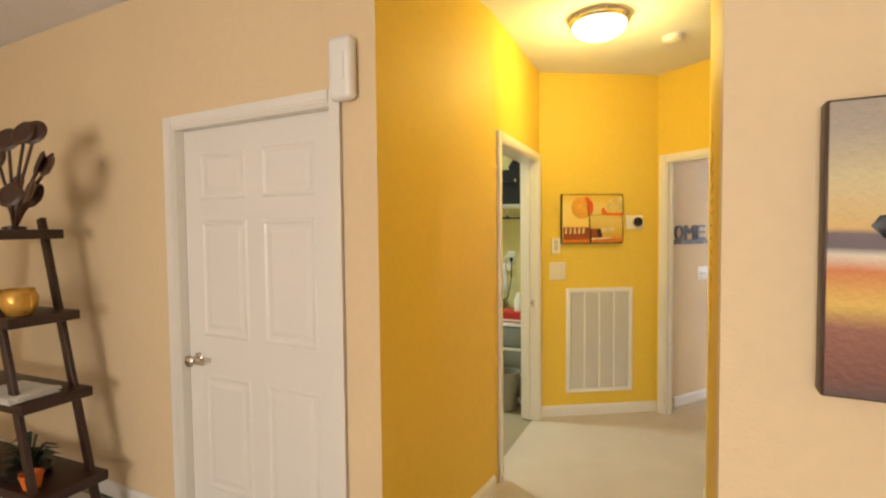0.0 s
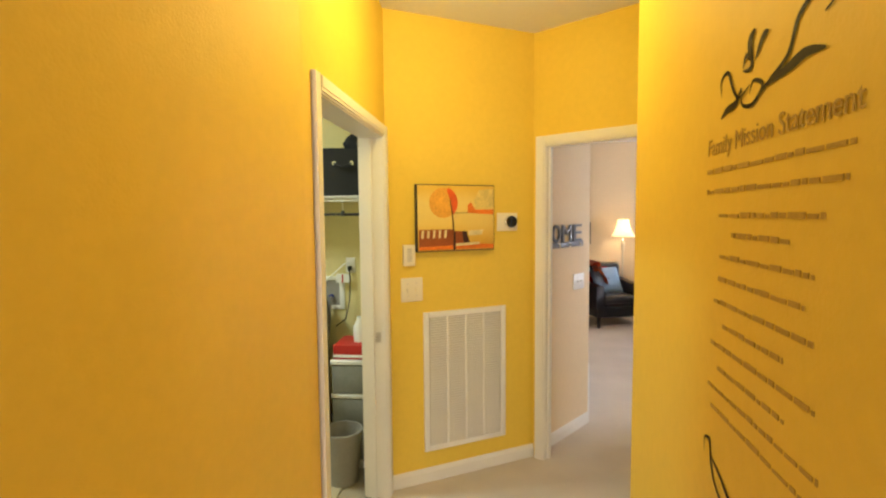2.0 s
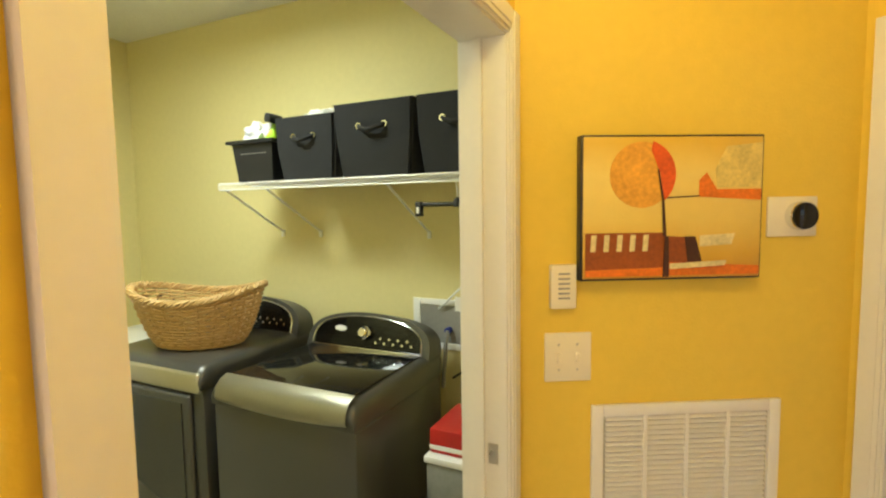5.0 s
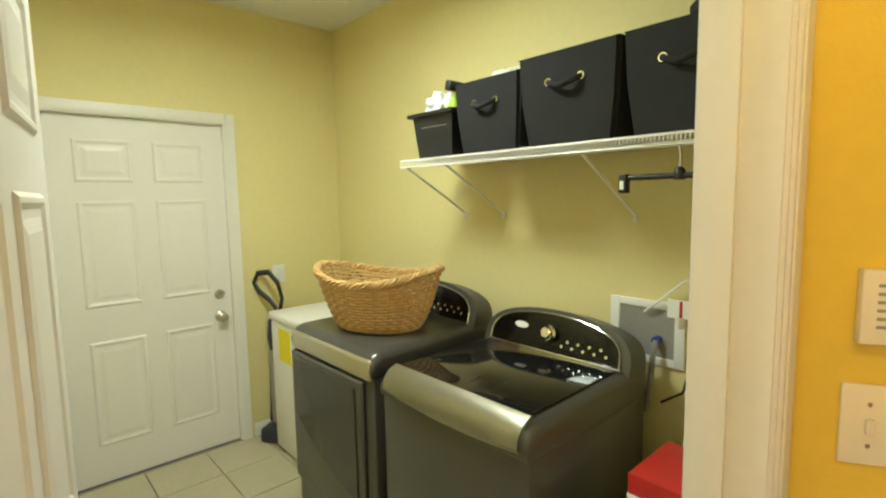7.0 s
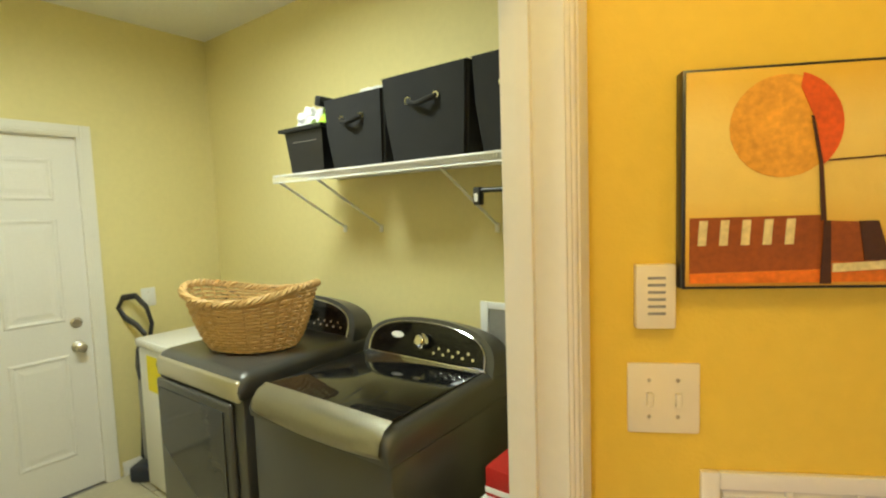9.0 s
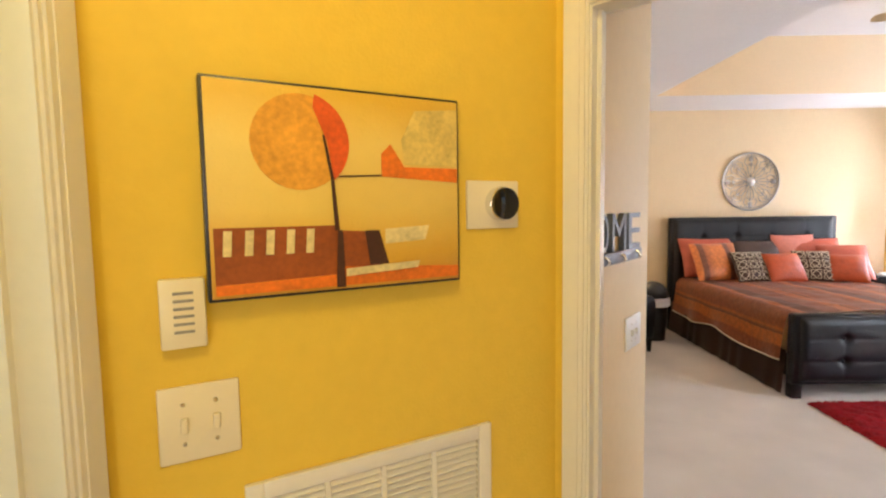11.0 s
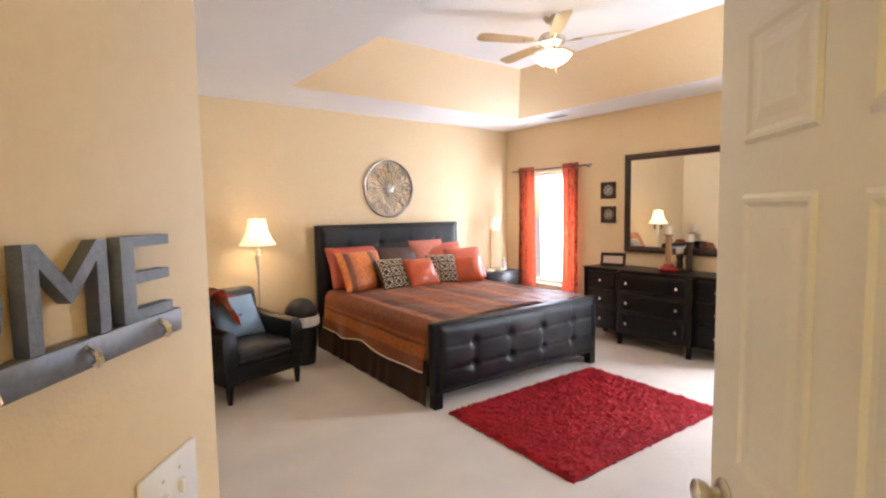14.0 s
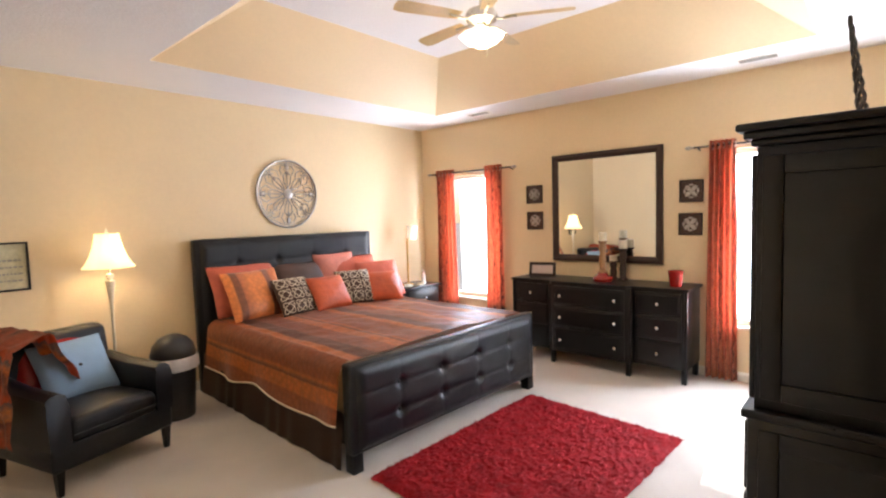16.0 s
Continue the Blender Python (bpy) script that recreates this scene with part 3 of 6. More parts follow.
M_SUNSET = ramp_mat("painted_sunset_canvas", [(0.0, (0.10, 0.085, 0.085)), (0.10, (0.22, 0.09, 0.07)), (0.25, (0.30, 0.12, 0.08)), (0.33, (0.72, 0.48, 0.10)), (0.44, (0.62, 0.20, 0.05)), (0.49, (0.70, 0.62, 0.50)), (0.515, (0.13, 0.10, 0.12)), (0.56, (0.15, 0.10, 0.11)), (0.58, (0.68, 0.45, 0.16)), (0.75, (0.62, 0.53, 0.30)), (0.92, (0.40, 0.35, 0.30))], 2, 2.19, 0.5, 0.03, 0.2, 90, 6.0, mottle=0.02)


def flat(name, pts, y, material, parent, label="", thick=0.0015):
    """A thin shape in the x-z plane, its front at y - thick."""
    b = bmesh.new()
    f = b.faces.new([b.verts.new((x, y, z)) for x, z in pts])
    r = bmesh.ops.extrude_face_region(b, geom=[f])
    bmesh.ops.translate(b, verts=[v for v in r["geom"] if isinstance(v, bmesh.types.BMVert)], vec=(0, -thick, 0))
    return part(name, b, material, parent, label, False)


def text_bm(txt, size, depth, m):
    c = bpy.data.curves.new("txt", 'FONT')
    c.body, c.size, c.extrude = txt, size, depth / 2
    c.resolution_u = 4
    o = bpy.data.objects.new("txt", c)
    me = bpy.data.meshes.new_from_object(o)
    b = bmesh.new()
    b.from_mesh(me)
    bmesh.ops.transform(b, matrix=m, verts=b.verts[:])
    bpy.data.objects.remove(o)
    bpy.data.curves.remove(c)
    bpy.data.meshes.remove(me)
    return b


def arc(cx, cz, r, a0, a1, n=16):
    return [(cx + r * math.cos(radians(a0 + (a1 - a0) * i / n)), cz + r * math.sin(radians(a0 + (a1 - a0) * i / n))) for i in range(n + 1)]


# ---- hall things ----
pm, _ = seg_frame(HL1, PW1)                      # local x along the wall, front towards -y


def painting():
    t = thing("painting", pm @ pose(0.17, 0, 1.392), "abstract orange and yellow canvas painting on a golden wall", "painting")
    W_, H_ = 0.508, 0.392
    part("stretcher", rbox((0, -0.036, 0), (W_, -0.002, H_), 0.003), M_DARK, t, "black painted canvas edge")
    part("canvas", rbox((0.006, -0.040, 0.006), (W_ - 0.006, -0.0355, H_ - 0.006), 0.001), M_CANVAS, t, "golden painted canvas")
    C = lambda n, c: mat(n, c, 0.55, var=0.35, scale=14, fine=90, bump=0.1, bump_scale=120)
    orange, red, cream, brown, dark, fire = C("orange_paint", (0.78, 0.36, 0.04)), C("red_orange_paint", (0.70, 0.10, 0.01)), C("cream_paint", (0.74, 0.62, 0.30)), C("brown_paint", (0.30, 0.07, 0.01)), C("dark_brown_paint", (0.06, 0.018, 0.008)), C("flame_paint", (0.72, 0.17, 0.01))
    y = -0.040
    flat("painted_shape", [(0.10, 0.012), (0.234, 0.012), (0.234, 0.13), (0.012, 0.13), (0.012, 0.012)], y, brown, t)
    flat("painted_shape", [(0.012, 0.012), (0.23, 0.012), (0.23, 0.035), (0.012, 0.03)], y - 0.002, fire, t)
    for i in range(5):
        x = 0.025 + i * 0.036
        flat("painted_stripe", [(x, 0.08), (x + 0.014, 0.08), (x + 0.017, 0.125), (x + 0.003, 0.125)], y - 0.002, cream, t)
    flat("painted_shape", [(0.235, 0.012), (0.50, 0.012), (0.50, 0.035), (0.235, 0.05)], y, fire, t)
    flat("painted_shape", [(0.235, 0.05), (0.32, 0.045), (0.315, 0.115), (0.235, 0.12)], y - 0.002, brown, t)
    flat("painted_shape", [(0.295, 0.05), (0.335, 0.05), (0.315, 0.118), (0.285, 0.118)], y - 0.004, dark, t)
    flat("painted_shape", [(0.225, 0.010), (0.243, 0.010), (0.24, 0.12), (0.23, 0.12)], y - 0.005, dark, t)
    flat("painted_shape", [(0.245, 0.030), (0.40, 0.038), (0.405, 0.052), (0.245, 0.045)], y - 0.004, cream, t)
    flat("painted_shape", [(0.33, 0.09), (0.42, 0.095), (0.43, 0.125), (0.33, 0.12)], y, cream, t)
    flat("painted_shape", arc(0.165, 0.285, 0.088, 0, 360, 30)[:-1], y, orange, t)
    flat("painted_shape", arc(0.165, 0.285, 0.093, -52, 72, 18) + [(0.19, 0.35), (0.215, 0.29), (0.225, 0.23)], y - 0.002, red, t)
    flat("painted_shape", [(0.225, 0.12), (0.234, 0.12), (0.226, 0.22), (0.21, 0.30), (0.206, 0.30), (0.220, 0.22)], y - 0.004, dark, t)
    flat("painted_shape", [(0.325, 0.225), (0.50, 0.215), (0.50, 0.245), (0.375, 0.245), (0.345, 0.29), (0.325, 0.27)], y, fire, t)
    flat("painted_shape", [(0.375, 0.25), (0.50, 0.25), (0.50, 0.37), (0.40, 0.36), (0.37, 0.30)], y, C("olive_cream_paint", (0.66, 0.50, 0.14)), t)
    flat("painted_line", [(0.236, 0.222), (0.325, 0.226), (0.325, 0.229), (0.236, 0.225)], y - 0.001, dark, t)


painting()


def thermostat():
    t = thing("thermostat", pm @ pose(0.789, 0, 1.559), "round black thermostat on an ivory wall plate", "thermostat")
    part("wall_plate", rbox((-0.073, -0.008, -0.056), (0.073, 0, 0.056), 0.003), M_PLASTIC, t, "ivory wall plate")
    r = Matrix.Translation((0.016, -0.008, 0.002)) @ Matrix.Rotation(radians(90), 4, 'X')
    part("dial_ring", lathe([(0, 0), (0.040, 0), (0.041, 0.012), (0.039, 0.022), (0.036, 0.024), (0, 0.024)], 40, r), M_CHROME, t, "brushed steel ring")
    part("dial", lathe([(0.0, 0.0245), (0.037, 0.0245), (0.0365, 0.030), (0.031, 0.033), (0, 0.0335)], 40, r), M_GLOSS, t, "black glass dial")


thermostat()


def chime():
    t = thing("door_chime_speaker", pm @ pose(0.130, 0, 1.376), "small ivory slotted speaker box on the wall", "speaker")
    part("case", rbox((-0.036, -0.022, -0.061), (0.036, 0, 0.061), 0.004), M_PLASTIC, t)
    for i in range(6):
        part("slot", rbox((-0.015, -0.0235, -0.034 + i * 0.0135), (0.017, -0.021, -0.029 + i * 0.0135), 0.0008, 1), M_GREY, t, "dark slot")


chime()


def switch_plate(m, gang, label, material, w=None, toggles=True):
    t = thing("switch_plate", m, label, "light switch")
    w = w or 0.07 + 0.046 * (gang - 1)
    part("plate", rbox((-w / 2, -0.007, -0.058), (w / 2, 0, 0.058), 0.0035), material, t)
    for g in range(gang):
        x = (g - (gang - 1) / 2) * 0.046
        if toggles:
            part("toggle", rbox((x - 0.005, -0.016, -0.012), (x + 0.005, -0.006, 0.010), 0.002, 2), material, t)
        for z in (-0.03, 0.03):
            part("screw", lathe([(0, 0), (0.0035, 0), (0.003, 0.001), (0, 0.0012)], 8, Matrix.Translation((x, -0.007, z)) @ Matrix.Rotation(radians(90), 4, 'X')), M_NICKEL, t)
    return t


switch_plate(pm @ pose(0.148, 0, 1.175) @ Matrix.Diagonal((1.15, 1, 1.2, 1)), 2, "ivory two-gang light switch plate on a golden wall", M_PLASTIC)


def vent():
    t = thing("return_air_grille", pm @ pose(0.216, 0, 0.188), "large white steel return air grille with louvres", "air vent")
    W_, H_ = 0.558, 0.846
    # flat sheet; the duct's shade is put into its duller colour
    part("backing", rbox((0.02, -0.004, 0.02), (W_ - 0.02, -0.001, H_ - 0.02), 0), M_DUCT, t, "flat backing toned as the shaded duct", False)
    for lo, hi in (((0, 0), (0.034, H_)), ((W_ - 0.034, 0), (W_, H_)), ((0.034, 0), (W_ - 0.034, 0.034)), ((0.034, H_ - 0.034), (W_ - 0.034, H_))):
        part("frame", rbox((lo[0], -0.014, lo[1]), (hi[0], 0, hi[1]), 0.003), M_TRIM, t)
    cw = (W_ - 0.068) / 4
    for i in range(1, 4):
        part("mullion", rbox((0.034 + i * cw - 0.006, -0.013, 0.034), (0.034 + i * cw + 0.006, -0.002, H_ - 0.034), 0.001, 1), M_TRIM, t)
    b = bmesh.new()
    tilt = Matrix.Rotation(radians(38), 4, 'X')
    bm_box(b, (0, -0.0075, -0.0009), (cw - 0.013, 0.0075, 0.0009), tilt)
    first = part("louvre", b, M_TRIM, t, "", False)
    n = 52
    first.location = (0.034 + 0.0065, -0.0075, 0.042)
    for i in range(4):
        for j in range(n):
            if i == j == 0:
                continue
            o = new("louvre", first.data)
            o.parent = t
            o.location = (0.034 + 0.0065 + i * cw, -0.0075, 0.042 + j * (H_ - 0.084) / (n - 1))


vent()


def ceiling_light(x, y, z, label, lit, r=0.17):
    t = thing("ceiling_light", pose(x, y, z), label, "ceiling light")
    part("rim", lathe([(0, 0), (r * 0.95, 0), (r, -0.012), (r * 1.02, -0.03), (r * 0.97, -0.045), (r * 0.90, -0.046), (r * 0.9, -0.03), (0, -0.03)], 48), M_NICKEL, t, "satin nickel rim")
    part("glass_bowl", lathe([(r * 0.89, -0.035), (r * 0.87, -0.06), (r * 0.76, -0.088), (r * 0.55, -0.108), (r * 0.28, -0.119), (0, -0.122)], 48), lit, t, "glowing frosted glass bowl")


ceiling_light(-0.235, 4.56, H, "round ceiling light with glowing glass bowl and nickel rim", M_GLOW)
# the second, over the laundry, is an added fixture out of view
ceiling_light(-2.2, 5.2, H, "round ceiling light with glowing glass bowl", M_GLOW)
sm = thing("smoke_detector", pose(0.17, 5.05, H), "round white smoke detector on the hall ceiling", "smoke detector")
part("body", lathe([(0, 0), (0.062, 0), (0.064, -0.012), (0.055, -0.03), (0.035, -0.038), (0, -0.039)], 32), M_WHITEPL, sm)
part("test_button", lathe([(0, -0.0385), (0.01, -0.0385), (0.009, -0.042), (0, -0.042)], 12), M_PLASTIC, sm)

# lettering on the hall's east wall: local x from the far end towards the living room, front towards -y
rl = math.hypot(HR1[0] - HR0[0], HR1[1] - HR0[1])
rm, _ = seg_frame(HR1, HR0)


def lettering():
    t = thing("wall_lettering", rm @ pose(0.735, 0, 0) @ Matrix.Diagonal((0.98, 1, 1, 1)), "brown vinyl wall lettering with scrolled ornaments", "wall decal")
    turn = Matrix.Rotation(radians(90), 4, 'X')
    b = text_bm("Family Mission Statement", 0.0485, 0.001, turn)
    xs = [v.co.x for v in b.verts]
    bmesh.ops.transform(b, matrix=Matrix.Translation((0.0, -0.002, 1.728)) @ Matrix.Diagonal((0.515 / max(xs), 1, 1, 1)), verts=b.verts[:])
    part("title", b, M_VINYL2, t, "brown lettered title", False)
    random.seed(5)
    for z, u0, u1 in ((1.690, 0.0, 0.50), (1.648, 0.0, 0.49), (1.600, 0.075, 0.445), (1.562, 0.14, 0.355), (1.518, 0.085, 0.425), (1.472, 0.08, 0.405), (1.426, 0.06, 0.43), (1.381, 0.11, 0.35), (1.336, 0.05, 0.44), (1.291, 0.09, 0.36), (1.246, 0.04, 0.455), (1.204, 0.06, 0.42)):
        x = u0
        b = bmesh.new()
        while x < u1:
            w = random.uniform(0.012, 0.05)
            h = random.uniform(0.006, 0.010)
            bm_box(b, (x, -0.0022, z), (min(u1, x + w), -0.0008, z + h))
            x += w + 0.007
        part("text_line", b, M_VINYL2, t, "", False)

    def scroll(pts, r0, nm="scroll"):
        pts = [(x, 1.795 + (z - 1.80) * 0.78) if z > 1.5 else (x, z) for x, z in pts]
        r0 *= 0.75
        n = len(pts)
        out = []
        P = [pts[0], *pts, pts[-1]]
        for i in range(1, n):
            p0, p1, p2, p3 = P[i - 1], P[i], P[i + 1], P[i + 2]
            for k in range(6):
                s = k / 6
                out.append(tuple(0.5 * ((2 * p1[c]) + (-p0[c] + p2[c]) * s + (2 * p0[c] - 5 * p1[c] + 4 * p2[c] - p3[c]) * s * s + (-p0[c] + 3 * p1[c] - 3 * p2[c] + p3[c]) * s ** 3) for c in (0, 1)))
        out.append(pts[-1])
        bb = bmesh.new()
        m = len(out)
        L, R = [], []
        for i, (x, z) in enumerate(out):
            a, c = out[max(0, i - 1)], out[min(m - 1, i + 1)]
            d = math.hypot(c[0] - a[0], c[1] - a[1]) or 1
            nx, nz = -(c[1] - a[1]) / d, (c[0] - a[0]) / d
            w = r0 * (0.25 + 0.9 * math.sin(math.pi * i / (m - 1)))
            L.append(bb.verts.new((x + nx * w, -0.002, z + nz * w)))
            R.append(bb.verts.new((x - nx * w, -0.002, z - nz * w)))
        fs = [bb.faces.new((L[i], L[i + 1], R[i + 1], R[i])) for i in range(m - 1)]
        bmesh.ops.solidify(bb, geom=fs, thickness=0.001)
        part(nm, bb, M_VINYL, t, "dark brown scroll", False)

    scroll([(0.07, 1.855), (0.065, 1.895), (0.10, 1.905), (0.125, 1.86), (0.155, 1.83), (0.20, 1.845)], 0.005)
    scroll([(0.07, 1.800), (0.10, 1.815), (0.14, 1.820), (0.165, 1.850)], 0.009)
    scroll([(0.165, 1.85), (0.17, 1.81), (0.215, 1.80), (0.25, 1.83), (0.215, 1.85), (0.20, 1.825)], 0.005)
    scroll([(0.22, 1.80), (0.27, 1.83), (0.33, 1.86), (0.36, 1.92), (0.42, 1.945), (0.445, 1.91), (0.425, 1.895)], 0.006)
    scroll([(0.25, 1.825), (0.33, 1.835), (0.38, 1.845), (0.43, 1.835)], 0.010)
    scroll([(0.17, 1.885), (0.20, 1.88), (0.205, 1.90), (0.18, 1.915), (0.17, 1.89)], 0.007, "leaf")
    scroll([(0.205, 1.90), (0.195, 1.94), (0.215, 1.96)], 0.011, "leaf")
    scroll([(0.22, 1.895), (0.245, 1.93), (0.265, 1.935)], 0.008, "leaf")
    scroll([(0.03, 1.095), (0.03, 1.125), (0.06, 1.13), (0.07, 1.09), (0.10, 1.05), (0.16, 1.035), (0.22, 1.05)], 0.005)
    scroll([(0.07, 1.10), (0.12, 1.085), (0.18, 1.06), (0.25, 1.07), (0.32, 1.09), (0.36, 1.06), (0.41, 1.06), (0.42, 1.09)], 0.008)
    scroll([(0.18, 1.06), (0.23, 1.09), (0.28, 1.055), (0.35, 1.03), (0.42, 1.02)], 0.007)


lettering()

# ---- living room things ----
am, _ = seg_frame(HR0, AW1)
t = thing("canvas_print", am @ pose(0.134, 0, 1.256), "wide canvas print of a sunset landscape with a tree", "canvas print")
part("stretcher", rbox((0, -0.040, 0), (0.72, -0.002, 0.452), 0.004), M_BROWNSATIN, t, "dark brown canvas edge")
part("canvas", rbox((0.004, -0.044, 0.004), (0.716, -0.0395, 0.448), 0.002), M_SUNSET, t, "painted sunset landscape")
b = lathe([(0, -0.02), (0.03, -0.018), (0.045, 0.0), (0.035, 0.015), (0, 0.02)], 16, Matrix.Translation((0.10, -0.0445, 0.262)) @ Matrix.Diagonal((1.0, 0.02, 1, 1)))
part("painted_tree", b, M_DARK, t, "dark painted tree")

t = thing("motion_sensor", cm @ pose(0.135, 0, 2.155) @ Matrix.Diagonal((1, 1, 1, 1)), "white wall-mounted sensor box beside the closet door", "sensor")
part("case", rbox((-0.058, 0.002, -0.125), (0.058, 0.062, 0.125), 0.028, 4), M_WHITEPL, t)
part("lens", rbox((-0.03, 0.058, -0.05), (0.03, 0.067, 0.06), 0.006, 2), M_WHITEPL, t)


def ladder_shelf():
    t = thing("ladder_shelf", pose(-3.245, 3.0, 0), "dark brown wooden ladder shelf against the wall", "shelf")
    levels = ((1.49, 0.40), (1.065, 0.51), (0.665, 0.59), (0.235, 0.69))
    for z, hw in levels:
        part("shelf_board", rbox((-hw, -0.16, z), (hw, 0.16, z + 0.05), 0.004), M_BROWNWOOD, t)
    for sx in (-1, 1):
        for y in (-0.13, 0.13):
            a, c = Vector((sx * 0.26, y, 1.60)), Vector((sx * 0.66, y, 0.0))
            d = c - a
            mm = Matrix.Translation(a) @ d.to_track_quat('Z', 'Y').to_matrix().to_4x4()
            part("leg", rbox((-0.012, -0.025, 0), (0.012, 0.025, d.length), 0.003, 1, mm), M_BROWNWOOD, t)
    return t


ladder_shelf()
t = thing("flower_sculpture", pose(-2.93, 2.98, 1.541), "dark metal sculpture of disc-shaped flowers on the shelf", "sculpture")
random.seed(3)
for i in range(11):
    x, z, y = random.uniform(-0.20, 0.30), random.uniform(0.14, 0.52), random.uniform(-0.06, 0.06)
    b = tube([(0.0, 0, 0), (x * 0.4, y * 0.5, z * 0.55), (x, y, z)], 0.008, 6)
    lathe([(0, -0.006), (0.045, -0.004), (0.066, 0.010), (0.05, 0.018), (0.02, 0.012), (0, 0.020)], 16, Matrix.Translation((x, y, z)) @ Matrix.Rotation(radians(70), 4, 'X') @ Matrix.Rotation(random.uniform(-0.5, 0.5), 4, 'Y'), b)
    part("flower", b, M_BROWNSATIN, t)
part("base", lathe([(0, 0), (0.05, 0), (0.05, 0.012), (0.015, 0.02), (0, 0.02)], 20), M_DARK, t)
t = thing("gold_pot", pose(-2.84, 2.94, 1.116), "glossy gold ceramic pot on the shelf", "pot")
part("body", lathe([(0, 0), (0.05, 0), (0.075, 0.04), (0.08, 0.09), (0.065, 0.12), (0.07, 0.13), (0.06, 0.128), (0.055, 0.02), (0, 0.015)], 24), M_GOLD, t)
part("handle", tube([(0.07, 0, 0.10), (0.10, 0, 0.10), (0.11, 0, 0.07), (0.10, 0, 0.04), (0.075, 0, 0.03)], 0.006, 8), M_GOLD, t)
t = thing("dark_figurine", pose(-3.04, 2.92, 1.116), "small dark pottery jar on the shelf", "jar")
part("jar", lathe([(0, 0), (0.04, 0), (0.055, 0.05), (0.04, 0.10), (0.025, 0.12), (0.03, 0.14), (0, 0.14)], 20), M_GREY, t)
t = thing("paper_stack", pose(-2.86, 2.92, 0.715, 0, 0, 8), "loose stack of white papers on the shelf", "papers")
random.seed(8)
for i in range(5):
    part("sheet", rbox((-0.15, -0.11, 0.002 + i * 0.006), (0.15, 0.11, 0.006 + i * 0.006), 0, 1, Matrix.Rotation(random.uniform(-0.15, 0.15), 4, 'Z')), M_PAPER, t, "", False)
t = thing("orange_pot", pose(-2.72, 2.90, 0.286), "small orange plant pot on the shelf", "pot")
part("pot", lathe([(0, 0), (0.035, 0), (0.048, 0.06), (0.051, 0.062), (0.051, 0.072), (0.044, 0.072), (0.034, 0.01), (0, 0.01)], 20), M_ORANGE, t)
t = thing("leafy_plant", pose(-2.90, 2.98, 0.286), "dark green leafy plant in a low dish", "plant")
b = bmesh.new()
for i in range(46):
    a, l = random.uniform(0, 6.28), random.uniform(0.10, 0.22)
    dx, dy, up = math.cos(a), math.sin(a) * 0.6, random.uniform(0.05, 0.2)
    p = [Vector((0, 0, 0.02)), Vector((dx * l * 0.5 - dy * 0.02, dy * l * 0.5 + dx * 0.02, up)), Vector((dx * l, dy * l, up * 0.9)), Vector((dx * l * 0.5 + dy * 0.02, dy * l * 0.5 - dx * 0.02, up))]
    fs = [b.faces.new([b.verts.new(q) for q in p])]
part("leaves", b, M_GREEN, t)
part("dish", lathe([(0, 0), (0.09, 0), (0.11, 0.03), (0.10, 0.03), (0.08, 0.008), (0, 0.008)], 24), M_DARK, t)

# ---- laundry things ----
WX0, WX1, WF, WBK = -2.045, -1.350, 5.455, 6.15


